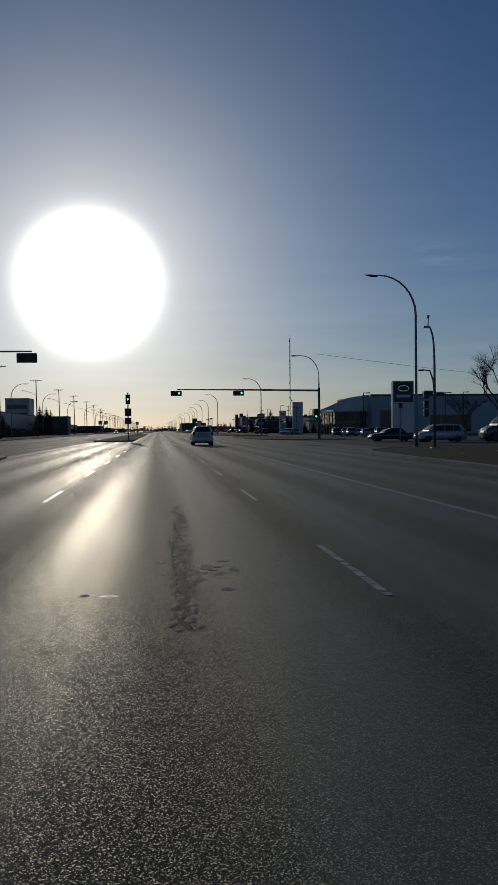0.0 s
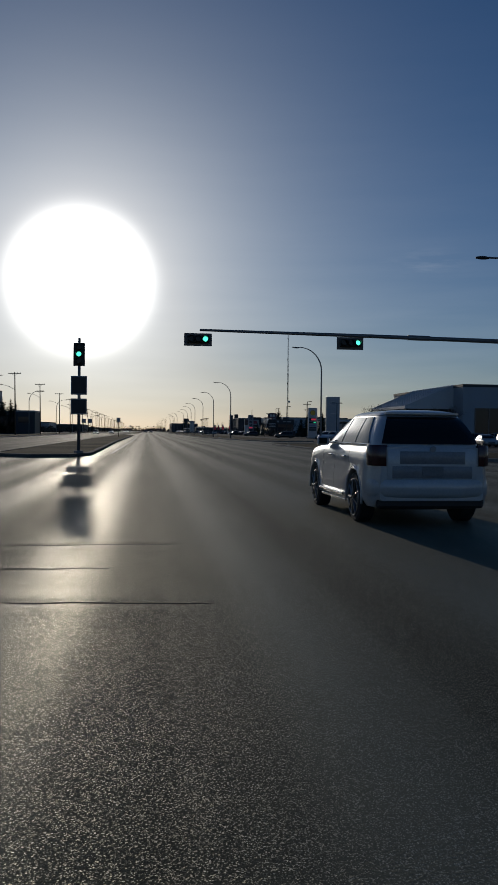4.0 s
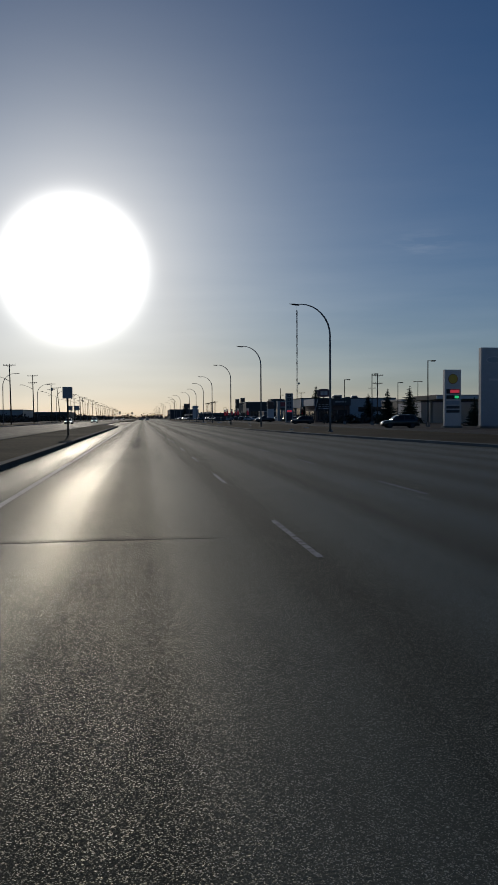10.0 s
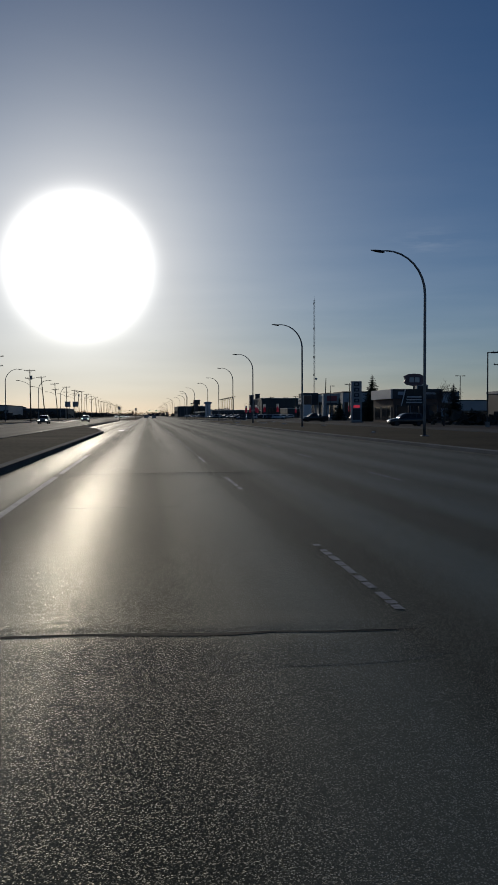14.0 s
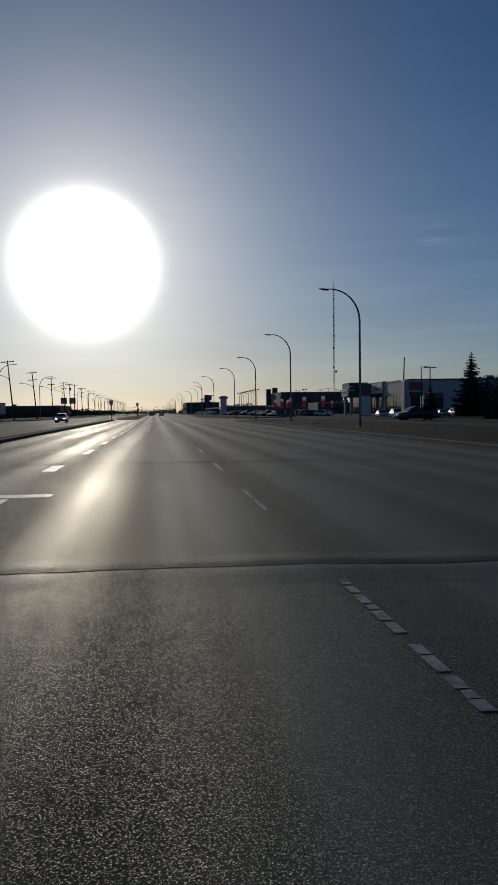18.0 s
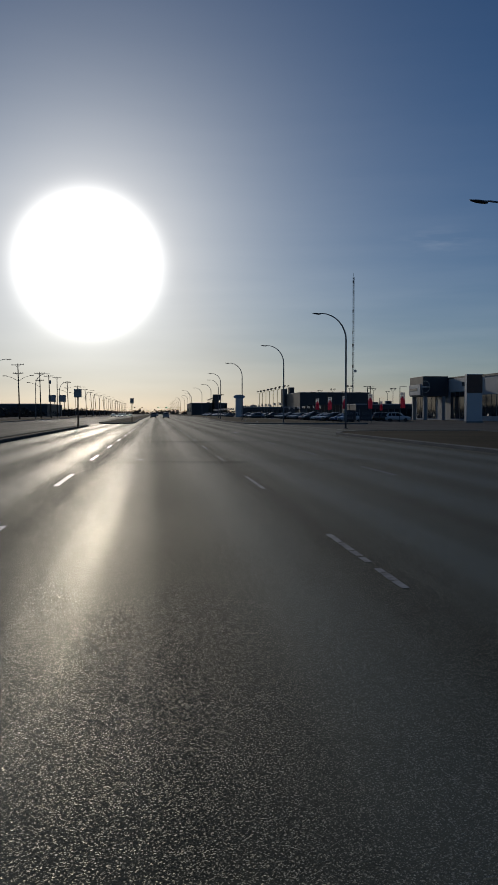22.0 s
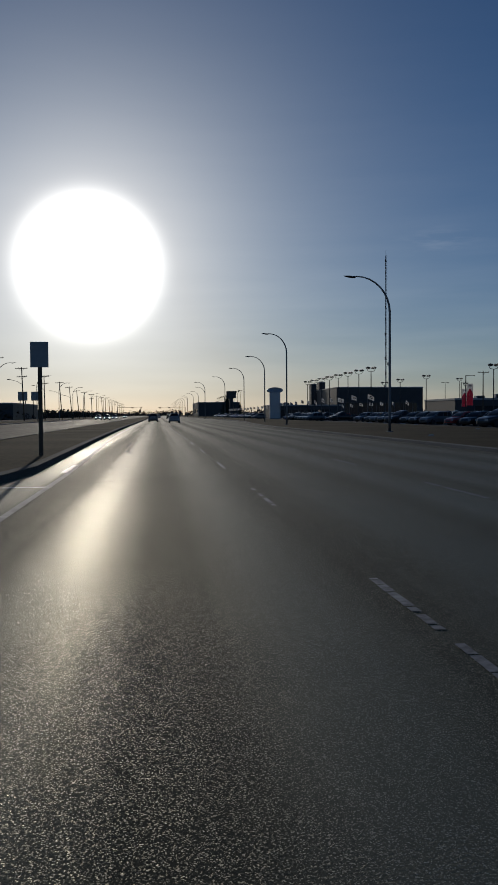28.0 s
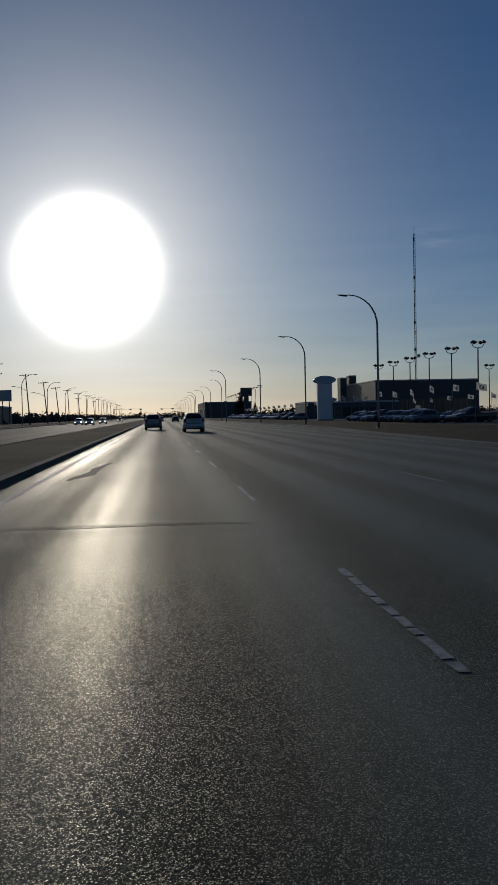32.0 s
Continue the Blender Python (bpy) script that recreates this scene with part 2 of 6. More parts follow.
ASPHALT = asphalt("asphalt", (0.07, 0.071, 0.05), (0.172, 0.17, 0.12), 0.8, 0.06, 0.45, 0.75)
ASPHALT_OLD = asphalt("asphalt_old", (0.085, 0.08, 0.07), (0.145, 0.136, 0.118), 0.9, 0.03)
CRACK = material("crack_tar", (0.016, 0.016, 0.016), 0.8, vary=0.3, scale=2.0, spec=0.08, bump=0)
PAINT = material("road_paint", (0.78, 0.78, 0.74), 0.6, vary=0.4, scale=1.5, fine=12.0)
PAINT_WORN = material("worn_road_paint", (0.3, 0.3, 0.285), 0.75, vary=0.6, scale=2.5, fine=15.0)
DARK_KERB = material("dark_kerb_concrete", (0.12, 0.118, 0.11), 0.95, vary=0.35, scale=0.5, fine=12.0, spec=0.05)
KERB = material("kerb_concrete", (0.25, 0.245, 0.225), 0.9, vary=0.3, scale=0.5, fine=12.0, spec=0.1)
CONCRETE = material("concrete", (0.25, 0.24, 0.225), 0.9, vary=0.3, scale=0.6, fine=25.0, spec=0.2)
GRASS = material("dry_grass", (0.055, 0.046, 0.03), 1.0, vary=0.45, scale=0.15, fine=6.0, bump=0.6, tint=(0.095, 0.08, 0.05), spec=0.02)
SOIL = material("gravel_soil", (0.085, 0.078, 0.068), 1.0, vary=0.35, scale=0.3, fine=10.0, bump=0.5, spec=0.03)
STEEL = material("galvanized_steel", (0.22, 0.22, 0.225), 0.5, 0.6, vary=0.2, scale=1.0, fine=20.0, bump=0.03)
DARK_STEEL = material("dark_steel", (0.05, 0.05, 0.052), 0.5, 0.4, vary=0.2, bump=0.03)
WOOD = material("pole_wood", (0.13, 0.095, 0.065), 0.85, vary=0.35, scale=0.8, fine=20.0)
BLACK = material("black_plastic", (0.02, 0.02, 0.02), 0.5, vary=0.2)
BACKBOARD = material("brown_grey_backboard", (0.2, 0.17, 0.15), 0.7, vary=0.25)
SIGNAL = material("signal_housing", (0.035, 0.035, 0.03), 0.6, vary=0.25)
GREEN_LIGHT = material("green_light", (0.1, 1.0, 0.62), 0.3, emit=4.0, vary=0.05, bump=0)
LENS_DARK = glass_dark("dark_lens", (0.03, 0.015, 0.012), 0.15)
WHITE = material("white_panel", (0.6, 0.6, 0.59), 0.5, vary=0.08, scale=0.4, fine=8.0, bump=0.03)
GREY = material("grey_panel", (0.35, 0.36, 0.37), 0.5, vary=0.12, scale=0.4, fine=8.0, bump=0.03)
DARK = material("dark_cladding", (0.055, 0.056, 0.06), 0.6, vary=0.2, scale=0.4, fine=8.0, bump=0.05)
TAN = material("tan_stucco", (0.36, 0.30, 0.23), 0.85, vary=0.15, scale=0.5, fine=20.0)
BROWN = material("brown_brick", (0.16, 0.10, 0.075), 0.85, vary=0.25, scale=1.5, fine=20.0)
BLUE_SIGN = material("blue_grey_sign", (0.3, 0.36, 0.45), 0.45, vary=0.1, bump=0.02)
CLADDING = material("grey_blue_cladding", (0.33, 0.37, 0.41), 0.6, vary=0.15, scale=0.3, fine=6.0, bump=0.05)
PALE_SIGN = material("pale_grey_sign", (0.42, 0.45, 0.47), 0.5, vary=0.1, bump=0.02)
RED = material("red_panel", (0.3, 0.05, 0.06), 0.5, vary=0.15, bump=0.02)


def cloth(name, base):
    """Thin cloth that lets the low sun through."""
    m = material(name, base, 0.8, vary=0.15, scale=1.0, fine=60.0, bump=0.05)
    nt = m.node_tree
    tr_ = nt.nodes.new("ShaderNodeBsdfTranslucent")
    tr_.inputs["Color"].default_value = (*base, 1)
    mx = nt.nodes.new("ShaderNodeMixShader")
    mx.inputs["Fac"].default_value = 0.6
    nt.links.new(nt.nodes["Principled BSDF"].outputs[0], mx.inputs[1])
    nt.links.new(tr_.outputs[0], mx.inputs[2])
    nt.links.new(mx.outputs[0], nt.nodes["Material Output"].inputs["Surface"])
    return m


RED_FLAG = cloth("pink_red_banner", (0.85, 0.11, 0.2))
WHITE_CLOTH = cloth("white_cloth", (0.7, 0.7, 0.7))
YELLOW = material("yellow_panel", (0.75, 0.5, 0.06), 0.5, vary=0.1, bump=0.02)
WINDOW = glass_dark("window_glass", (0.03, 0.035, 0.04), 0.06)
BARK = material("bark", (0.09, 0.07, 0.055), 0.9, vary=0.3, scale=2.0, fine=20.0)
SPRUCE = material("spruce_needles", (0.035, 0.05, 0.03), 0.9, vary=0.4, scale=1.0, fine=10.0)
TYRE = material("tyre_rubber", (0.02, 0.02, 0.02), 0.8, vary=0.2)
RIM = material("alloy_rim", (0.2, 0.2, 0.205), 0.35, 0.9, vary=0.1, bump=0)
CHROME = material("chrome_trim", (0.7, 0.7, 0.7), 0.12, 1.0, vary=0.05, bump=0)
CAR_GLASS = glass_dark("car_glass", (0.012, 0.014, 0.016), 0.04)
TAIL = material("tail_light", (0.06, 0.012, 0.013), 0.25, vary=0.2, bump=0, coat=0.6)
HEAD = material("head_light", (0.6, 0.62, 0.64), 0.1, 0.3, vary=0.1, bump=0, coat=0.6)


def car_paint(name, base):
    return material(name, base, 0.32, 0.15, vary=0.12, scale=1.2, fine=30.0, bump=0.0, coat=0.7)


PAINTS = {n: car_paint("paint_" + n, c) for n, c in dict(
    white=(0.5, 0.515, 0.53), black=(0.015, 0.015, 0.017), grey=(0.12, 0.125, 0.13), silver=(0.38, 0.39, 0.40),
    red=(0.28, 0.02, 0.02), blue=(0.03, 0.06, 0.16)).items()}


# ---- mesh helpers ----
def part(name, bm, mat, parent=None, label="", smooth=False):
    """One mesh object out of a bmesh, under a thing or a part."""
    me = bpy.data.meshes.new(name)
    bmesh.ops.recalc_face_normals(bm, faces=bm.faces)
    bm.to_mesh(me)
    bm.free()
    me.materials.append(mat)
    if smooth:
        for p in me.polygons:
            p.use_smooth = True
    ob = new(name, me)
    if parent is not None:
        ob.parent = parent
    if label:
        ob["label"] = label
    return ob


def thing(name, label, category, m=None, group="", kind=""):
    ob = new(name)
    ob.empty_display_size = 0.3
    if m is not None:
        ob.matrix_basis = m
    return tagged(ob, label, category, group, kind)


def box(x0, x1, y0, y1, z0, z1, bm=None, bevel=0.0):
    bm = bm or bmesh.new()
    vs = [bm.verts.new(p) for p in ((x0, y0, z0), (x1, y0, z0), (x1, y1, z0), (x0, y1, z0), (x0, y0, z1), (x1, y0, z1), (x1, y1, z1), (x0, y1, z1))]
    fs = [bm.faces.new([vs[i] for i in q]) for q in ((0, 3, 2, 1), (4, 5, 6, 7), (0, 1, 5, 4), (1, 2, 6, 5), (2, 3, 7, 6), (3, 0, 4, 7))]
    if bevel:
        es = list({e for f in fs for e in f.edges})
        bmesh.ops.bevel(bm, geom=es, offset=bevel, segments=2, affect="EDGES", profile=0.5)
    return bm


def tube(points, radii, n=10, bm=None, cap=True):
    """A round bar along points, with a radius at each."""
    bm = bm or bmesh.new()
    pts = [Vector(p) for p in points]
    rings = []
    ref = Vector((0, 1, 0))
    for i, p in enumerate(pts):
        d = (pts[min(i + 1, len(pts) - 1)] - pts[max(i - 1, 0)]).normalized()
        up = ref if abs(d.dot(ref)) < 0.95 else Vector((1, 0, 0))
        a = d.cross(up).normalized()
        b = d.cross(a)
        r = radii[i] if isinstance(radii, (list, tuple)) else radii
        rings.append([bm.verts.new(p + (a * math.cos(2 * math.pi * k / n) + b * math.sin(2 * math.pi * k / n)) * r) for k in range(n)])
    for q, w in zip(rings, rings[1:]):
        for k in range(n):
            bm.faces.new((q[k], q[(k + 1) % n], w[(k + 1) % n], w[k]))
    if cap:
        bm.faces.new(rings[0])
        bm.faces.new(list(reversed(rings[-1])))
    return bm


def loft(rings, bm=None, close=True):
    bm = bm or bmesh.new()
    vs = [[bm.verts.new(p) for p in r] for r in rings]
    n = len(vs[0])
    for a, b in zip(vs, vs[1:]):
        for k in range(n if close else n - 1):
            bm.faces.new((a[k], a[(k + 1) % n], b[(k + 1) % n], b[k]))
    if close:
        bm.faces.new(vs[0])
        bm.faces.new(list(reversed(vs[-1])))
    return bm


def slab(outline, z0, z1, bm=None):
    """A flat piece with that outline from above."""
    bm = bm or bmesh.new()
    lo = [bm.verts.new((x, y, z0)) for x, y in outline]
    hi = [bm.verts.new((x, y, z1)) for x, y in outline]
    bm.faces.new(hi)
    bm.faces.new(list(reversed(lo)))
    n = len(outline)
    for i in range(n):
        bm.faces.new((lo[i], lo[(i + 1) % n], hi[(i + 1) % n], hi[i]))
    return bm


def rounded(x0, x1, y0, y1, r0, r1, n=8):
    """An outline from above with rounded ends: r0 at y0, r1 at y1."""
    out = []
    for cx, cy, a0, r in ((x1, y0, -90, r0), (x1, y1, 0, r1), (x0, y1, 90, r1), (x0, y0, 180, r0)):
        sx, sy = (-1 if cx == x1 else 1), (1 if cy == y0 else -1)
        for k in range(n + 1):
            a = radians(a0 + 90 * k / n)
            out.append((cx + sx * r + r * math.cos(a), cy + sy * r + r * math.sin(a)))
    return out


# ---- ground, road, medians ----
tagged(part("ground", slab([(-3500, -400), (3500, -400), (3500, 4600), (-3500, 4600)], -0.6, -0.05), SOIL), "flat dry gravelly ground reaching the horizon", "ground", kind="structure")
ROAD_Y0, ROAD_Y1 = -60.0, 3000.0
road = tagged(part("road", box(-8.2, 16.6, ROAD_Y0, ROAD_Y1, -0.3, 0.0), ASPHALT), "dark worn cracked asphalt arterial road shining under low sun", "road", kind="structure")
tagged(part("road", box(-24.0, -8.204, ROAD_Y0, ROAD_Y1, -0.3, -0.004), ASPHALT_OLD), "pale dusty asphalt of the opposing carriageway", "road", kind="structure")
tagged(part("road", box(12.404, 260, 46, 97, -0.3, -0.006), ASPHALT_OLD), "asphalt cross street at the signal junction", "road", kind="structure")
tagged(part("road", box(-260, -24.004, 46, 97, -0.3, -0.006), ASPHALT_OLD), "asphalt cross street at the signal junction", "road", kind="structure")
tagged(part("road", box(16.604, 40, 147.7, 171.8, -0.3, -0.006), ASPHALT_OLD), "asphalt entrance to the roadside lots", "road", kind="structure")
tagged(part("road", box(12.404, 200, 392, 432, -0.3, -0.006), ASPHALT_OLD), "asphalt side street opening", "road", kind="structure")
tagged(part("road", box(-200, -24.004, 392, 432, -0.3, -0.006), ASPHALT_OLD), "asphalt side street opening", "road", kind="structure")


def island(name, outline, label, top=GRASS, kerb=0.22, h=0.15, stone=None):
    """A kerbed island or verge: a concrete kerb ring round a slightly lower top."""
    root = thing(name, label, "verge" if "verge" in name else "median", kind="structure")
    cx, cy = sum(p[0] for p in outline) / len(outline), sum(p[1] for p in outline) / len(outline)
    if sum(outline[i - 1][0] * p[1] - p[0] * outline[i - 1][1] for i, p in enumerate(outline)) < 0:
        outline = list(reversed(outline))
    inner = []
    n = len(outline)
    for i, (x, y) in enumerate(outline):
        ax, ay = outline[i - 1]
        bx, by = outline[(i + 1) % n]
        tx, ty = bx - ax, by - ay
        L = math.hypot(tx, ty) or 1.0
        inner.append((x - ty / L * kerb, y + tx / L * kerb))
    bm = bmesh.new()
    rows = []
    for pts, z in ((outline, -0.2), (outline, h - 0.02), (inner, h), (inner, -0.2)):
        rows.append([bm.verts.new((x, y, z)) for x, y in pts])
    for a, b in zip(rows, rows[1:]):
        for i in range(n):
            bm.faces.new((a[i], a[(i + 1) % n], b[(i + 1) % n], b[i]))
    part("kerb", bm, stone or KERB, root, "dark concrete kerb" if stone else "pale concrete kerb")
    part("top", slab(inner, -0.2, h - 0.03), top, root)
    return root


island("median", [(-3.1, 103.5), (-3.2, 120), (-3.5, 150), (-3.5, 270), (-4.5, 280), (-7.0, 300), (-7.3, 310), (-7.3, 418), (-7.5, 420.5), (-8.0, 420.5), (-8.2, 418), (-8.2, 104), (-7.6, 101), (-5.8, 99.5), (-4.0, 100.5)], "long kerbed concrete and grass median beside the left lane", stone=DARK_KERB, h=0.19)
island("median", [(-3.0, 446), (-3.3, 470), (-3.5, 500), (-3.5, 2600), (-8.2, 2600), (-8.2, 446), (-7.2, 440), (-5.0, 437), (-3.6, 440)], "long kerbed grass median beside the left lane", stone=DARK_KERB, h=0.19)
island("median", [(-8.0, -55), (-7.6, 40), (-7.9, 43), (-8.6, 43), (-9.0, 40), (-9.0, -55)], "narrow concrete median before the junction", CONCRETE)
island("verge", [(10.9, -58), (10.9, 24), (11.2, 34), (11.75, 43), (12.6, 46.2), (15, 50), (18, 53), (24, 55), (24, -58)], "dry brown grass verge behind a concrete kerb")
island("verge", [(24, 99), (24, 147.5), (15.0, 147.5), (13.9, 146.8), (13.5, 145), (13.2, 140), (13.2, 118), (13.8, 108), (15.5, 101), (18.0, 99)], "dry brown grass verge behind a concrete kerb")
island("verge", [(24, 172), (24, 388), (16, 389), (13.0, 387), (11.75, 383), (11.75, 232), (12.6, 214), (13.9, 196), (15.4, 180), (16.6, 174), (18.5, 172)], "dry brown grass verge behind a concrete kerb")
island("verge", [(28.4, 436), (28.4, 1400), (16.0, 1400), (16.0, 590), (15.0, 562), (13.4, 542), (12.4, 524), (11.75, 505), (11.7, 443), (13.0, 438), (16, 436)], "dry brown grass verge behind a concrete kerb")
island("verge", [(-24, 99), (-24, 388), (-34, 388), (-34, 99)], "dry grass verge along the opposing carriageway")
island("verge", [(-24, 436), (-24, 1800), (-34, 1800), (-34, 436)], "dry grass verge along the opposing carriageway")
tagged(part("road", box(24.3, 32, 104, 384, -0.3, 0.01), ASPHALT_OLD), "narrow frontage road of old asphalt", "road", kind="structure")
tagged(part("pavement", box(28.8, 76, 440, 790, -0.3, -0.04), ASPHALT_OLD), "wide paved sales lot of old asphalt", "sales lot", kind="structure")


# ---- lane marks ----
dash_rng = random.Random(21)


def dash(x, y0, y1, mat=PAINT, w=0.11):
    """One painted dash, its worn one chipped into ragged bits."""
    bm = bmesh.new()
    worn = mat is PAINT_WORN
    yy = y0
    while yy < y1:
        step = dash_rng.uniform(0.12, 0.34)
        if not worn or dash_rng.random() < 0.93:
            a, c = (dash_rng.uniform(0.7, 1.0) if worn else dash_rng.uniform(0.9, 1.0) for _ in range(2))
            p, q = (dash_rng.uniform(0.7, 1.0) if worn else dash_rng.uniform(0.9, 1.0) for _ in range(2))
            e = min(y1, yy + step * (dash_rng.uniform(0.7, 0.98) if worn else 1.0))
            bm.faces.new([bm.verts.new(v) for v in ((x - a * w / 2, yy, 0.005), (x + c * w / 2, yy, 0.005), (x + p * w / 2, e, 0.005), (x - q * w / 2, e, 0.005))])
        yy += step
    if bm.faces:
        part("lane_dash", bm, mat, road)


def dashes(x, y0, y1, far, period, length=3.0, mat=PAINT):
    y = far - period * math.floor((far - y0) / period)
    while y < y1:
        dash(x, y - length, y, mat)
        y += period


def lane_line(ends, where, mat, length=2.9, w=0.11):
    """Dashes whose far ends lie at those places along the road; where: (along, across) the line follows."""
    along, across = zip(*where)
    for y in ends:
        dash(float(np.interp(y, along, across)), y - length, y, mat, w)


# line between the camera's lane and the one to its right
lane_line([9.3 + 9.0 * k for k in range(-4, 7)] + [138.4, 148.5, 157, 166, 174.5, 183.2, 193, 199, 208.2, 215.2, 224.5, 233.4, 242, 251.3]
          + [266.3, 275.0, 282.6, 290.6, 298.6, 307.2, 316.0, 324.2, 332.4, 340.6, 349.0, 357.3, 365.7, 374.2, 382.3, 390.2, 398.5, 406.6, 415, 424]
          + [432.8, 441.1, 449.5, 458, 466.2, 474.6, 483.2, 491.2, 499.4, 508.0, 516.6] + [525.2 + 8.6 * k for k in range(20)],
          ((-40, 1.95), (53, 2.02), (148, 2.0), (193, 1.98), (210, 1.78), (233, 1.64), (275, 1.7), (300, 1.83), (340, 1.88), (400, 1.9), (441, 1.7), (474, 1.55), (508, 1.25), (700, 1.0)), PAINT_WORN, w=0.09)
# line to its left, before the junction and past the first median
lane_line([18.9 + 9.0 * k for k in range(-6, 5)], ((-40, -2.2), (60, -2.15)), PAINT, 3.0)
lane_line([299.5, 308.0], ((299, -2.2), (310, -2.15)), PAINT, 3.0, 0.2)
lane_line([316.4 + 8.42 * k for k in range(13)], ((316, -2.15), (333, -1.98), (366, -2.05), (420, -2.0)), PAINT, 3.0)
for x, y, w, l in ((-2.45, 279.6, 0.5, 2.4), (-2.1, 282.2, 1.1, 0.5), (-2.4, 288.2, 0.34, 3.0), (-2.15, 290.9, 0.6, 0.35), (-2.35, 445.9, 0.16, 3.0), (-2.6, 441.9, 1.0, 0.16)):
    dash(x, y, y + l, PAINT, w)
for seg in ((125, 385, 199.0, 9.0), (440, 700, 441.7, 8.6)):
    dashes(5.3, *seg, mat=PAINT_WORN)


def edge_line(points, w=0.12):
    """A solid painted line through (across, along) points."""
    bm = bmesh.new()
    pairs = [(bm.verts.new((x - w / 2, y, 0.005)), bm.verts.new((x + w / 2, y, 0.005))) for x, y in points]
    for (p, q), (u, v) in zip(pairs, pairs[1:]):
        bm.faces.new((p, q, v, u))
    part("edge_line", bm, PAINT_WORN, road)


edge_line([(-2.2, 108), (-2.05, 150), (-2.0, 175), (-2.15, 235)])
edge_line([(-2.18, 436), (-2.2, 445), (-2.35, 454), (-2.85, 474), (-2.95, 510), (-3.0, 900)])
edge_line([(5.25, -50), (5.25, 44)], 0.14)
dashes(8.5, -40, 45, 29.2, 8.9, mat=PAINT_WORN)


bm = bmesh.new()
for ring in (((5.62, 387.6), (5.8, 387.6), (5.8, 390.1), (5.62, 390.1)), ((5.35, 390.15), (6.07, 390.15), (5.71, 391.8))):
    bm.faces.new([bm.verts.new((x, y, 0.005)) for x, y in ring])
part("turn_arrow", bm, PAINT_WORN, road, "worn white lane arrow")


# ---- street furniture ----
def street_lamp(x, y, h=10.75, reach=3.45, side=-1, label="", z0=0.12):
    root = thing("street_lamp", label or "grey steel street lamp with a curved arm on the verge", "street lamp", pose(x, y, z0), "street lamps")
    part("base_plate", box(-0.2, 0.2, -0.2, 0.2, 0, 0.05, bevel=0.01), STEEL, root)
    r = reach * 0.72
    pts = [(0, 0, 0.05), (0, 0, 1.0), (0, 0, (h - r) * 0.6), (0, 0, h - 1.05 * r)]
    for k in range(1, 9):
        a = radians(90 * k / 8)
        pts.append((side * r * (1 - math.cos(a)), 0, h - 1.05 * r + 1.05 * r * math.sin(a)))
    n = len(pts)
    part("pole", tube(pts, [0.098 - 0.055 * i / (n - 1) for i in range(n)], 8), STEEL, root, smooth=True)
    part("arm", tube([(side * r, 0, h), (side * (reach - 0.5), 0, h - 0.02)], 0.035, 8), STEEL, root)
    bm = bmesh.new()
    bmesh.ops.create_uvsphere(bm, u_segments=10, v_segments=6, radius=1.0)
    bmesh.ops.scale(bm, vec=(0.45, 0.17, 0.07), verts=bm.verts)
    for v in bm.verts:
        v.co.z += 0.07 * side * v.co.x / 0.45 * (0.4 if v.co.z > 0 else 1.0)
    bmesh.ops.translate(bm, vec=(side * (reach - 0.4), 0, h - 0.03), verts=bm.verts)
    part("luminaire", bm, DARK_STEEL, root, "dark cobra-head luminaire", smooth=True)
    return root


LAMPS = [(15.8, 146.3), (12.6, 212), (12.8, 251.5), (12.9, 289), (13.05, 329.5), (13.8, 365.7), (14.4, 404.5), (14.4, 441), (12.8, 480),
         (12.2, 518.8), (14.2, 555), (14.4, 588), (13.6, 625), (10.6, 658.6),
         (13.1, 701), (13.3, 749), (12.8, 781), (11.2, 809)] + [(12.4, 809 + 38 * k) for k in range(1, 11)]
street_lamp(17.05, 50.6, 11.3, reach=3.4, z0=0.12)
for tip, y in LAMPS:
    reach = 2.95 if y == 518.8 else 3.45 if y < 240 else 3.25
    street_lamp(tip + reach, y, reach=reach, z0=0.12 if not 389 < y < 436 else 0.0)
for y in (160, 203, 258, 317, 372, 421, 474, 525, 572, 619.5, 662, 700, 739, 777, 815, 853, 891, 929, 967):
    street_lamp(-28.6, y, side=1, z0=0.12 if not 389 < y < 436 else 0.0)


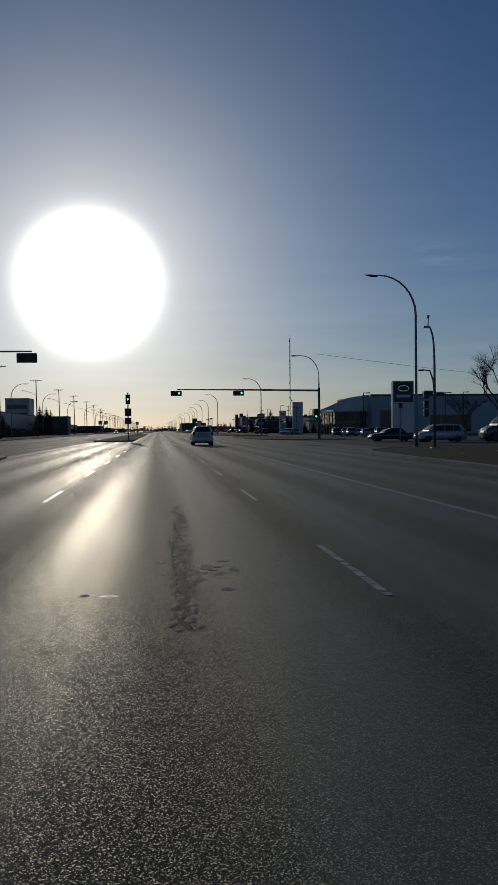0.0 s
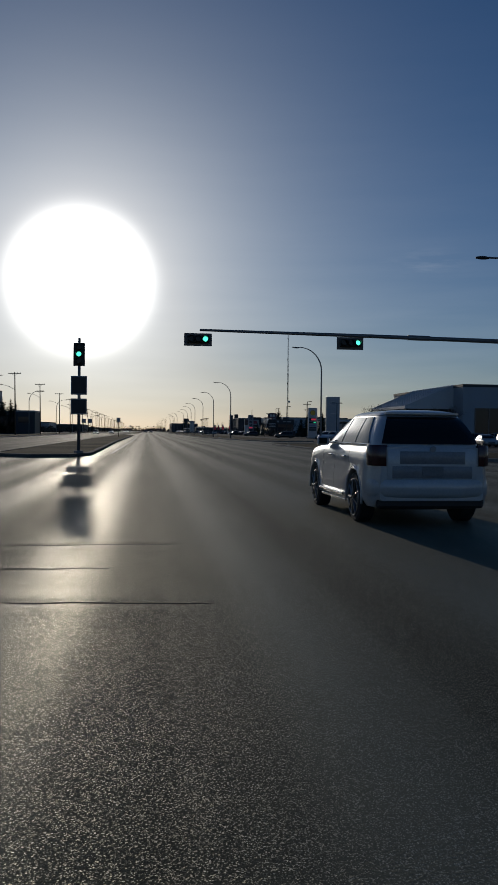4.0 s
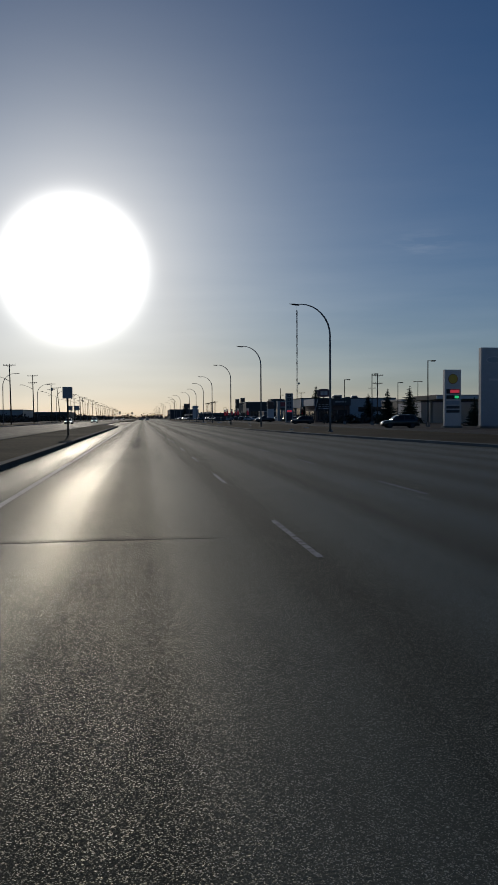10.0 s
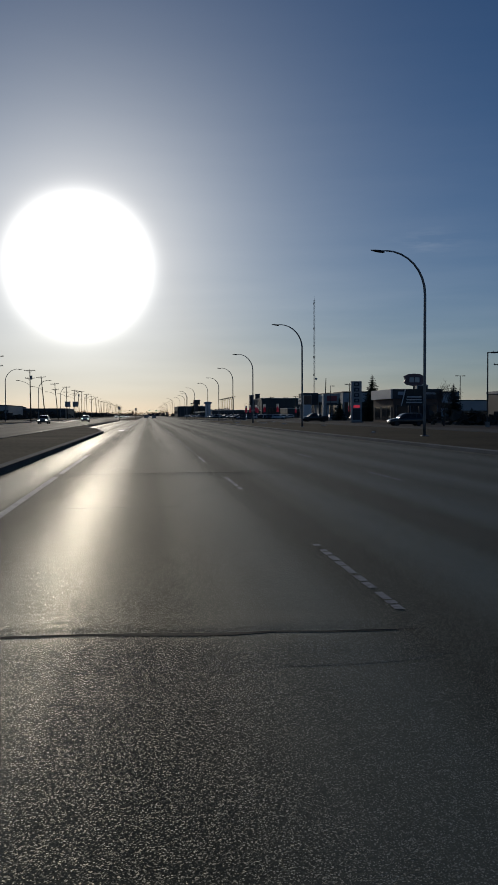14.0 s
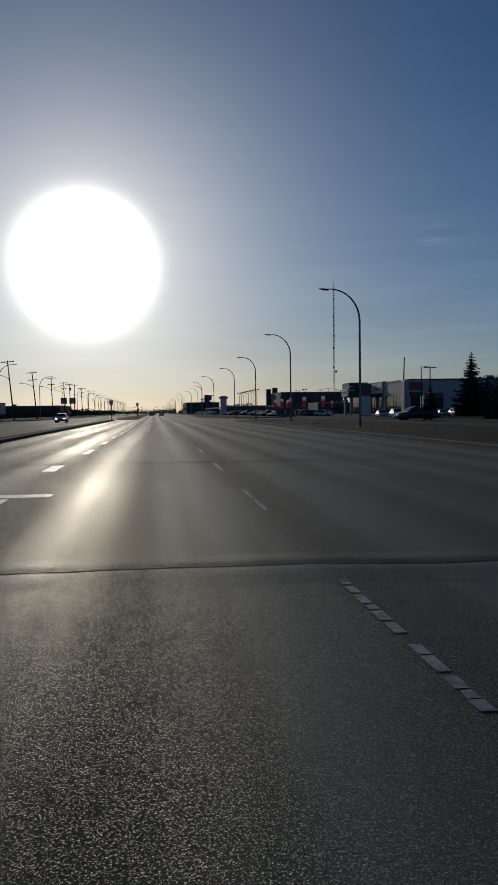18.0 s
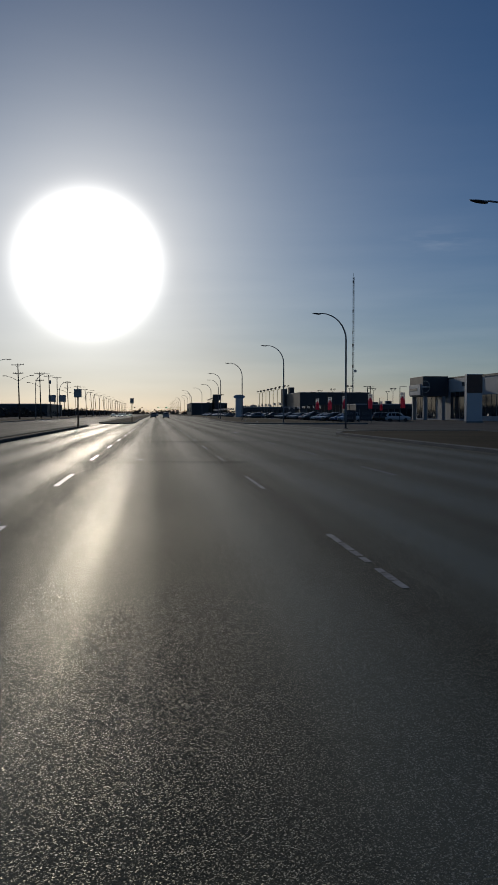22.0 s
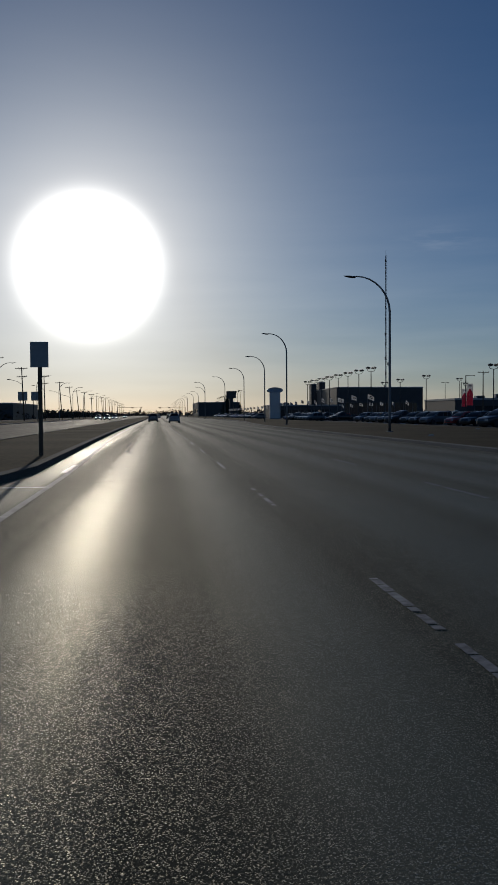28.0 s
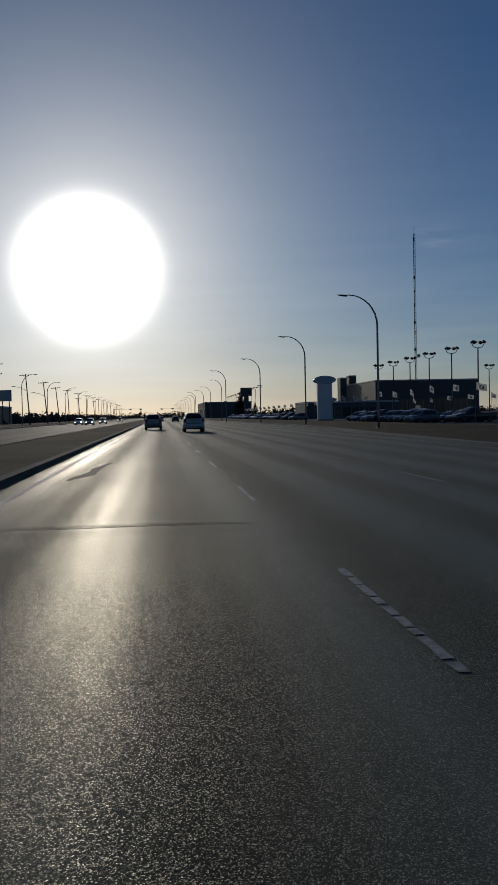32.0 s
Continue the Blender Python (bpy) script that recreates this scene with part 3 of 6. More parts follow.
def utility_pole(x, y, h, arms=2, lean=0.0, lamps=(), can=False):
    """x: where its top stands across; lamps: sides (-1, 1) with a street lamp on a slanted arm; can: carries a transformer."""
    root = thing("utility_pole", "leaning weathered wooden utility pole with crossarms" if abs(lean) > 2 else "weathered wooden utility pole with crossarms", "utility pole", pose(x - h * math.sin(radians(lean)), y, -0.05, 0, lean, 0), "utility poles")
    part("pole", tube([(0, 0, 0), (0, 0, h * 0.5), (0, 0, h)], [0.17, 0.14, 0.1], 8), WOOD, root, smooth=True)
    for k in range(arms):
        z, half = h - 0.3 - 1.85 * k, 1.35 if k == 0 else 1.15
        arm = part("crossarm", box(-half, half, -0.19, -0.07, z - 0.07, z + 0.07), WOOD, root)
        for ix in (-half + 0.12, -half * 0.45, half * 0.45, half - 0.12):
            part("insulator", tube([(ix, -0.13, z + 0.07), (ix, -0.13, z + 0.26)], [0.05, 0.035], 6), GREY, arm)
        for sx in (-1, 1):
            part("brace", tube([(sx * 0.6, -0.13, z - 0.06), (0, -0.13, z - 0.55)], 0.025, 5), STEEL, arm)
    for sx in lamps:
        z = h - 3.9
        part("lamp_arm", tube([(0, 0, z), (sx * 1.2, 0, z + 0.75), (sx * 2.6, 0, z + 1.2)], [0.05, 0.045, 0.035], 6), STEEL, root)
        part("luminaire", loft([[(sx * (2.5 + 0.85 * f), w_ * 0.16 * c_, z + 1.2 + 0.08 * s_ + 0.06 * f) for c_, s_ in ((1, 0), (0, 1), (-1, 0), (0, -1))] for f, w_ in ((0, 0.6), (0.5, 1.1), (1, 0.7))]), DARK_STEEL, root)
    if can:
        part("transformer", tube([(0.32, -0.1, h - 2.5), (0.32, -0.1, h - 1.5)], 0.27, 12), GREY, root, "grey transformer can")
    return root


LEFT_POLES = [(-29, 150, 13.8, 1, -1, (-1,)), (-29, 195, 14.0, 1, -1, (-1,)), (-29, 239, 14.0, 1, -1, (-1,)), (-28.8, 279, 13.9, 2, -1, (-1,)), (-28.8, 327, 13.6, 1, -1, (-1,)), (-28.8, 364, 13.2, 2, -1, (-1,)),
              (-28.9, 408, 12.9, 2, -0.6, (-1,)), (-30.5, 441, 12.9, 1, -5, (-1,)), (-30.5, 474.5, 12.3, 2, -5, (-1,)), (-30.5, 512, 12.5, 2, -1.5, (-1, 1)), (-30.5, 545, 12.3, 2, -1.5, (-1,)), (-30.5, 562.5, 12.4, 1, -3, ()),
              (-30.5, 582, 12.8, 1, 0, ()), (-30.5, 610, 12.4, 2, -2, (-1,)), (-30.5, 645.5, 12.3, 2, -0.8, (-1,)), (-30.5, 679, 12.0, 1, -3.6, (-1,)), (-30.5, 707, 11.5, 1, -4.6, (-1,)), (-30.5, 732, 11.0, 1, -5, ())]
LEFT_POLES += [(-30.5, 763 + 34 * k, 11.3, 1 + k % 2, -2 + 2.0 * math.sin(k * 3.7), ()) for k in range(12)]
for x, y, h, n, lean, lamps in LEFT_POLES:
    utility_pole(x, y, h, n, lean, lamps, can=y in (562.5, 408))
for x, y, h, n in ((53.8, 322.6, 11.2, 2), (57.2, 427.6, 10.4, 1), (66, 262, 10.5, 1), (74, 600, 11, 1), (47.2, 413.7, 11.3, 0)):
    utility_pole(x, y, h, n, 2.0 if n == 0 else 0.0)


# ---- signals ----
def signal_head(parent, cx, cy, cz, horizontal=True, lit=2, face=-1):
    s = 0.36
    if horizontal:
        h = part("signal_head", box(cx - 0.7, cx + 0.7, cy - 0.02, cy + 0.02, cz - 0.34, cz + 0.3, bevel=0.005), BACKBOARD, parent, "signal head with a brown-grey backboard")
        part("housing", box(cx - 0.55, cx + 0.55, cy - 0.2, cy - 0.02, cz - 0.19, cz + 0.19, bevel=0.02), SIGNAL, h)
    else:
        h = part("signal_head", box(cx - 0.3, cx + 0.3, cy - 0.02, cy + 0.02, cz - 0.62, cz + 0.62, bevel=0.005), SIGNAL, parent, "dark signal head with backboard")
        part("housing", box(cx - 0.19, cx + 0.19, cy - 0.2, cy - 0.02, cz - 0.55, cz + 0.55, bevel=0.02), SIGNAL, h)
    for k in (-1, 0, 1):
        px, pz = (cx + k * s, cz) if horizontal else (cx, cz - k * s)
        on = k == lit - 1
        part("lens", tube([(px, cy - 0.215, pz), (px, cy - 0.2, pz)], 0.125 if on else 0.13, 14), GREEN_LIGHT if on else LENS_DARK, h, "glowing green lens" if on else "")
        part("visor", tube([(px, cy - 0.4, pz), (px, cy - 0.2, pz)], 0.15, 12, cap=False), SIGNAL, h)
    return h


def signal_mast(x, y, xend, z, heads, lamp=True):
    root = thing("traffic_signal", "steel mast-arm traffic signal with green lights and a lamp above", "traffic signal", pose(x, y, 0.05))
    part("base_plate", box(-0.3, 0.3, -0.3, 0.3, 0, 0.06, bevel=0.01), STEEL, root)
    part("pole", tube([(0, 0, 0.05), (0, 0, z + 0.3)], [0.19, 0.15], 12), STEEL, root, smooth=True)
    L = xend - x
    part("mast_arm", tube([(0, 0, z), (L * 0.5, 0, z + 0.12), (L, 0, z + 0.2)], [0.13, 0.1, 0.06], 10), STEEL, root, smooth=True)
    part("collar", tube([(L * 0.40, 0, z + 0.1), (L * 0.335, 0, z + 0.085)], 0.135, 10), STEEL, root)
    if lamp:
        r = 2.2
        pts = [(0, 0, z + 0.3), (0, 0, 8.1)] + [(-r * (1 - math.cos(radians(a))), 0, 8.1 + 2.6 * math.sin(radians(a))) for a in range(10, 91, 10)] + [(-3.0, 0, 10.7)]
        part("lamp_pole", tube(pts, [0.1] + [0.05] * (len(pts) - 1), 8), STEEL, root, smooth=True)
        bm = bmesh.new()
        bmesh.ops.create_uvsphere(bm, u_segments=10, v_segments=6, radius=1.0)
        bmesh.ops.scale(bm, vec=(0.42, 0.17, 0.09), verts=bm.verts)
        bmesh.ops.translate(bm, vec=(-3.2, 0, 10.68), verts=bm.verts)
        part("luminaire", bm, DARK_STEEL, root, smooth=True)
    for hx in heads:
        signal_head(root, hx - x, -0.1, z - 0.28)
    signal_head(root, -0.45, -0.1, 3.3, horizontal=False)
    return root


signal_mast(20.6, 99.5, 2.5, 6.26, (2.4, 10.25))


def far_mast(x, y, xend, z, heads, back=False):
    """A mast arm without a lamp; back: its heads show their backs."""
    root = thing("traffic_signal", "slim steel mast-arm traffic signal reaching over the lanes", "traffic signal", pose(x, y, 0.0))
    part("pole", tube([(0, 0, 0.0), (0, 0, z + 0.3)], [0.17, 0.14], 10), STEEL, root, smooth=True)
    L = xend - x
    part("mast_arm", tube([(0, 0, z), (L * 0.5, 0, z + 0.1), (L, 0, z + 0.15)], [0.12, 0.09, 0.05], 8), STEEL, root, smooth=True)
    for hx in heads:
        if back:
            h = part("signal_head", box(hx - x - 0.62, hx - x + 0.62, -0.02, 0.02, z - 0.55, z + 0.05, bevel=0.005), SIGNAL, root, "backboard seen from behind")
            part("housing", box(hx - x - 0.55, hx - x + 0.55, 0.02, 0.2, z - 0.44, z - 0.06, bevel=0.02), SIGNAL, h)
        else:
            signal_head(root, hx - x, -0.1, z - 0.28)
    return root


far_mast(-27, 50, -7.6, 6.2, (-7.9, -14), back=True)
far_mast(19, 968, 0.5, 6.4, (1.5, 8))
far_mast(-27, 968, -10, 6.4, (-11, -17), back=True)

corner = thing("traffic_signal", "tall curved signal pole with side-mounted heads and a camera", "traffic signal", pose(17.3, 47.8, 0.12))
part("pole", tube([(0, 0, 0), (0, 0, 5.2), (-0.03, 0, 6.4), (-0.12, 0, 7.1), (-0.3, 0, 7.6)], [0.09, 0.075, 0.065, 0.06, 0.05], 10), STEEL, corner, smooth=True)
part("base_plate", box(-0.25, 0.25, -0.25, 0.25, 0, 0.06, bevel=0.01), STEEL, corner)
part("side_arm", tube([(0, 0, 3.3), (-0.08, 0, 4.2), (-0.3, 0, 4.85), (-0.75, 0, 4.9)], [0.07, 0.06, 0.05, 0.04], 8), STEEL, corner, smooth=True)
cam_box = part("camera_housing", box(-0.7, -0.3, -0.1, 0.1, 7.5, 7.64, bevel=0.03), GREY, corner, "small traffic camera")
part("camera_stalk", tube([(-0.4, 0, 7.62), (-0.38, 0, 8.15)], 0.03, 6), DARK_STEEL, cam_box)
part("camera_dome", tube([(-0.38, 0, 8.1), (-0.38, 0, 8.3)], [0.06, 0.08], 8), DARK_STEEL, cam_box)
part("luminaire", box(-1.05, -0.72, -0.1, 0.1, 4.82, 4.92, bevel=0.03), DARK_STEEL, corner)
for zz in (3.35, 2.75, 2.2):
    part("side_signal", box(-0.72, -0.42, -0.16, 0.16, zz - 0.22, zz + 0.22, bevel=0.04), SIGNAL, corner)
crossing = thing("crossing_post", "slim steel crossing post with a small dark head", "traffic signal", pose(22.6, 71.8, -0.006))
part("post", tube([(0, 0, 0), (0, 0, 3.5)], 0.06, 8), STEEL, crossing)
part("head", box(-0.2, 0.2, -0.18, 0.12, 3.3, 3.75, bevel=0.04), SIGNAL, crossing)
part("button_box", box(-0.07, 0.07, -0.13, -0.06, 1.0, 1.25, bevel=0.01), GREY, crossing)
cable = thing("overhead_cable", "thin sagging overhead cable across the side street", "cable", pose(0, 0, 0))
part("wire", tube([(20.4 + 4.1 * k, 99.6, 11.0 - 0.075 * 4.1 * k - 0.012 * k * (20 - k)) for k in range(21)], 0.02, 5), BLACK, cable)
part("cable_pole", tube([(102.4, 99.6, -0.05), (102.4, 99.6, 5.2)], [0.1, 0.07], 8), WOOD, cable)

post = thing("median_signal", "post-mounted traffic signal above two small signs on the median nose", "traffic signal", pose(-3.72, 102.6, 0.12))
part("post", tube([(0, 0, 0), (0, 0, 6.2)], [0.09, 0.07], 10), STEEL, post, smooth=True)
part("footing", tube([(0, 0, 0), (0, 0, 0.18)], [0.28, 0.24], 12), CONCRETE, post)
signal_head(post, 0.0, -0.12, 5.3, horizontal=False, lit=1)
for z0, z1 in ((3.15, 4.15), (2.1, 2.95)):
    sg = part("sign_plate", box(-0.42, 0.42, -0.11, -0.085, z0, z1, bevel=0.004), GREY, post, "weathered grey sign plate in shade")
    # near-black face stands for the shade on a backlit plate
    part("shaded_sign_face", box(-0.37, 0.37, -0.1135, -0.111, z0 + 0.06, z1 - 0.06), DARK_STEEL, sg)


def road_sign(x, y, z0, w, h, label, z_base=0.12, mat=GREY):
    root = thing("road_sign", label, "road sign", pose(x, y, z_base))
    part("post", box(-0.06, 0.06, -0.06, 0.06, 0, z0 + h - 0.1, bevel=0.01), WOOD, root)
    p = part("panel", box(-w / 2, w / 2, -0.1, -0.07, z0, z0 + h, bevel=0.004), mat, root, "plain panel, dark against the sun")
    part("edge", box(-w / 2 + 0.05, w / 2 - 0.05, -0.103, -0.1005, z0 + 0.05, z0 + h - 0.05), GREY, p)
    for zz in (z0 + 0.2 * h, z0 + 0.75 * h):
        part("bracket", box(-w / 2 + 0.1, w / 2 - 0.1, -0.068, -0.06, zz, zz + 0.06), STEEL, root)
    return root


road_sign(-5.2, 206, 2.75, 0.72, 0.85, "square road sign on a post in the median")
road_sign(-3.68, 451.5, 2.77, 0.55, 0.79, "tall square road sign on a wooden post in the median")
road_sign(-6.97, 403, 2.7, 0.66, 0.74, "square road sign on a post near the median's end", 0.12)


def billboard(x, y, z0, w, h, label):
    root = thing("billboard", label, "billboard", pose(x, y, -0.05))
    for px in (-w * 0.3, w * 0.3):
        part("leg", tube([(px, 0, 0), (px, 0, z0 + h * 0.8)], 0.16, 8), DARK_STEEL, root)
    b = part("panel", box(-w / 2, w / 2, -0.25, -0.05, z0, z0 + h, bevel=0.03), GREY, root, "flat panel in its own shade")
    part("frame", box(-w / 2 - 0.08, w / 2 + 0.08, -0.2, -0.1, z0 - 0.08, z0 + h + 0.08, bevel=0.02), DARK_STEEL, b)
    return root


for x in (-53.4, -48.3):
    billboard(x, 750, 7.5, 3.5, 3.4, "far square billboard on two legs beyond the opposing lanes")


# ---- vehicles ----
def car_thing(label, paint, L=4.7, W=1.92, H=1.70, kind="suv", lights=False, category="car", name="car"):
    """A car whose nose points along +y, its tail at y = 0 of its own axes."""
    root = thing(name, label, category)
    hw = W / 2
    belt = 0.615 * H if kind != "sedan" else 0.62 * H
    sill = 0.18 * H
    nose = 0.24 if kind != "van" else 0.15
    hood_z = belt * (0.95 if kind != "van" else 0.9)
    # stations from tail to nose: place, underside, shoulder, width
    prof = [(0.0, 0.42, belt * 0.66, 0.80), (0.008 * L, 0.34, belt * 0.82, 0.88), (0.03 * L, 0.30, belt * 0.95, 0.945), (0.075 * L, 0.26, belt * 1.0, 0.98), (0.15 * L, sill, belt * 1.01, 1.0), (0.32 * L, sill, belt, 1.0), (0.52 * L, sill, belt * 0.99, 1.0),
            ((1 - nose) * L, sill, belt * 0.98, 0.995), ((1 - nose * 0.6) * L, sill, hood_z * 0.97, 0.98), ((1 - nose * 0.3) * L, 0.25, hood_z * 0.91, 0.945), (0.97 * L, 0.27, hood_z * 0.82, 0.88), (0.99 * L, 0.30, hood_z * 0.72, 0.80), (L, 0.36, hood_z * 0.58, 0.68)]
    rings = []
    for y, z0, z1, w in prof:
        q = hw * w
        half = [(0.86, 0.0), (0.95, 0.05), (0.985, 0.18), (1.0, 0.42), (1.0, 0.62), (0.985, 0.78), (0.95, 0.90), (0.88, 0.97), (0.74, 1.0), (0.35, 1.02)]
        pts = [(q * a_, y, z0 + (z1 - z0) * b_) for a_, b_ in half]
        rings.append(pts + [(-x_, y_, z_) for x_, y_, z_ in reversed(pts)])
    body = part("body", loft(rings), paint, root, smooth=True)
    body.data.set_sharp_from_angle(angle=radians(38))
    c0 = {"suv": 0.035, "van": 0.03, "sedan": 0.17, "pickup": 0.40}[kind]
    c1 = {"suv": 0.74, "van": 0.80, "sedan": 0.72, "pickup": 0.76}[kind]
    r0 = c0 + (0.085 if kind != "sedan" else 0.14)
    r1 = c1 - (0.20 if kind != "van" else 0.17)
    zr = H - 0.06
    lo, hi = hw * 0.93, hw * 0.73
    sec = []
    for k in range(6):
        f = k / 5
        sec.append(((c0 + (r0 - c0) * f) * L, belt - 0.06, belt - 0.03 + (zr - belt) * math.sin(f * math.pi / 2) ** 0.9))
    sec += [((r0 + (r1 - r0) * 0.35) * L, belt - 0.05, zr + 0.03), ((r0 + (r1 - r0) * 0.7) * L, belt - 0.05, zr + 0.025)]
    for k in range(6):
        f = k / 5
        sec.append(((r1 + (c1 - r1) * f) * L, belt - 0.05, belt - 0.03 + (zr - belt + 0.0) * math.cos(f * math.pi / 2) ** 0.8))
    rings = []
    for y, z0, z1 in sec:
        t = min(1.0, max(0.0, (z1 - belt) / (zr - belt)))
        wt_ = lo + (hi - lo) * t
        rings.append([(-lo, y, z0), (lo, y, z0), (wt_, y, z1 - 0.03 * t), (wt_ * 0.9, y, z1), (wt_ * 0.5, y, z1 + 0.02 * t), (-wt_ * 0.5, y, z1 + 0.02 * t), (-wt_ * 0.9, y, z1), (-wt_, y, z1 - 0.03 * t)])
    gl = part("cabin", loft(rings), paint, root, smooth=True)
    gl.data.set_sharp_from_angle(angle=radians(40))
    rf = []
    span = [(r0 - 0.03, -0.05), (r0, -0.012), (r0 + 0.05, 0.02), (r0 + (r1 - r0) * 0.35, 0.05), (r0 + (r1 - r0) * 0.7, 0.045), (r1, 0.012), (r1 + 0.03, -0.02)]
    for f, dz in span:
        z = zr + dz
        h2 = hi + 0.035
        rf.append([(-h2, f * L, z - 0.10), (h2, f * L, z - 0.10), (h2, f * L, z - 0.05), (h2 * 0.9, f * L, z - 0.005), (h2 * 0.5, f * L, z + 0.015), (-h2 * 0.5, f * L, z + 0.015), (-h2 * 0.9, f * L, z - 0.005), (-h2, f * L, z - 0.05)])
    roof = part("roof", loft(rf), paint, root, smooth=True)
    roof.data.set_sharp_from_angle(angle=radians(50))
    # each pane stands a little proud of the cabin
    zb, zt = belt + 0.02, zr - 0.075
    suvish = kind in ("suv", "van")
    rear = ((c0 + (0.075 if suvish else 0.07)) * L, (r0 + (0.03 if suvish else 0.02)) * L)
    front = ((c1 - 0.055) * L, (r1 - 0.004) * L)
    cuts = [rear] + [((r0 + (r1 - r0) * f) * L + 0.06, (r0 + (r1 - r0) * f) * L) for f in ((0.30, 0.66) if suvish else (0.47,))] + [front]
    for sx in (-1, 1):
        for a_, b_ in zip(cuts, cuts[1:]):
            rings = []
            for off in (-0.02, 0.012):
                ring = []
                for y_, z_ in ((a_[0] + 0.035, zb), (b_[0] - 0.035, zb), (b_[1] - 0.03, zt), (a_[1] + 0.03, zt)):
                    k_ = (z_ - belt + 0.05) / (zr - 0.03 - belt + 0.05)
                    ring.append((sx * (lo + (hi - lo) * k_ + off), y_, z_))
                rings.append(ring if sx > 0 else list(reversed(ring)))
            part("side_window", loft(rings), CAR_GLASS, root, "dark tinted window")
    for pane, f0, f1 in (("windscreen", 0.1, 0.9), ("rear_window", 0.2, 0.86)):
        rings = []
        for k in range(7):
            f = f0 + (f1 - f0) * k / 6
            if pane == "windscreen":
                y_, z_ = (r1 + (c1 - r1) * f) * L + 0.012, belt - 0.03 + (zr - belt) * math.cos(f * math.pi / 2) ** 0.8 + 0.012
            else:
                y_, z_ = (c0 + (r0 - c0) * f) * L - 0.014, belt - 0.03 + (zr - belt) * math.sin(f * math.pi / 2) ** 0.9 + 0.01
            w_ = (lo + (hi - lo) * max(0.0, (z_ - belt) / (zr - belt))) * (0.88 if pane == "windscreen" else 0.93)
            back = -0.05 if pane == "windscreen" else 0.05
            rings.append([(-w_, y_ + back * 0.3, z_), (-w_ * 0.5, y_, z_ + 0.006), (w_ * 0.5, y_, z_ + 0.006), (w_, y_ + back * 0.3, z_), (w_, y_ + back, z_ - 0.03), (-w_, y_ + back, z_ - 0.03)])
        part(pane, loft(rings), CAR_GLASS, root, "dark tinted glass")
    R = 0.205 * H
    for sx in (-1, 1):
        for wy in (0.19 * L, 0.80 * L):
            wh = part("wheel", tube([(sx * (hw - 0.24), wy, R), (sx * (hw - 0.01), wy, R)], R, 20), TYRE, root, "black tyre")
            part("rim", tube([(sx * (hw - 0.06), wy, R), (sx * (hw + 0.005), wy, R)], R * 0.68, 14), DARK_STEEL, wh)
    zl = belt * 0.88
    for sx in (-1, 1):
        part("tail_light", box(sx * hw * 0.79 if sx > 0 else -hw * 0.965, hw * 0.965 if sx > 0 else -hw * 0.79, 0.05, 0.3, zl - 0.14, zl + 0.13, bevel=0.06), TAIL, root, "dark red tail light")
        part("head_light", box(sx * hw * 0.5 if sx > 0 else -hw * 0.86, hw * 0.86 if sx > 0 else -hw * 0.5, L - 0.16, L - 0.02, hood_z * 0.60, hood_z * 0.78, bevel=0.02), LIT if lights else HEAD, root, "lit headlight" if lights else "")
        part("mirror", box(sx * (hw - 0.06) if sx > 0 else -hw - 0.14, hw + 0.14 if sx > 0 else -hw + 0.06, c1 * L - 0.36, c1 * L - 0.26, belt - 0.0, belt + 0.13, bevel=0.04), paint, root)
    part("rear_bumper", box(-hw * 0.9, hw * 0.9, -0.05, 0.14, 0.38, 0.62, bevel=0.08), paint if kind != "pickup" else CHROME, root)
    part("underside", box(-hw * 0.8, hw * 0.8, 0.05, L - 0.1, 0.22, 0.4), BLACK, root)
    part("plate", box(-0.26, 0.26, -0.085 if kind != "suv" else -0.034, -0.071 if kind != "suv" else -0.0245, 0.45 if kind != "suv" else 0.74, 0.58 if kind != "suv" else 0.87), WHITE if kind != "suv" else GREY, root, "plain pale plate")
    part("grille", box(-hw * 0.45, hw * 0.45, L - 0.06, L + 0.01, 0.4, hood_z * 0.62, bevel=0.01), BLACK, root)
    part("valance", box(-hw * 0.86, hw * 0.86, -0.03, 0.2, 0.24, 0.44, bevel=0.06), BLACK, root)
    if kind == "pickup":
        part("bed", box(-hw * 0.86, hw * 0.86, 0.1, c0 * L, belt - 0.02, belt + 0.015), BLACK, root)
    return root


# grey that holds the shade of the tailgate's recesses; the badge shares it
BAND = material("shade_grey", (0.27, 0.265, 0.275), 0.35, vary=0.2, bump=0, coat=0.3)
PLATE = material("dull_plate", (0.22, 0.22, 0.225), 0.6, vary=0.2, bump=0)


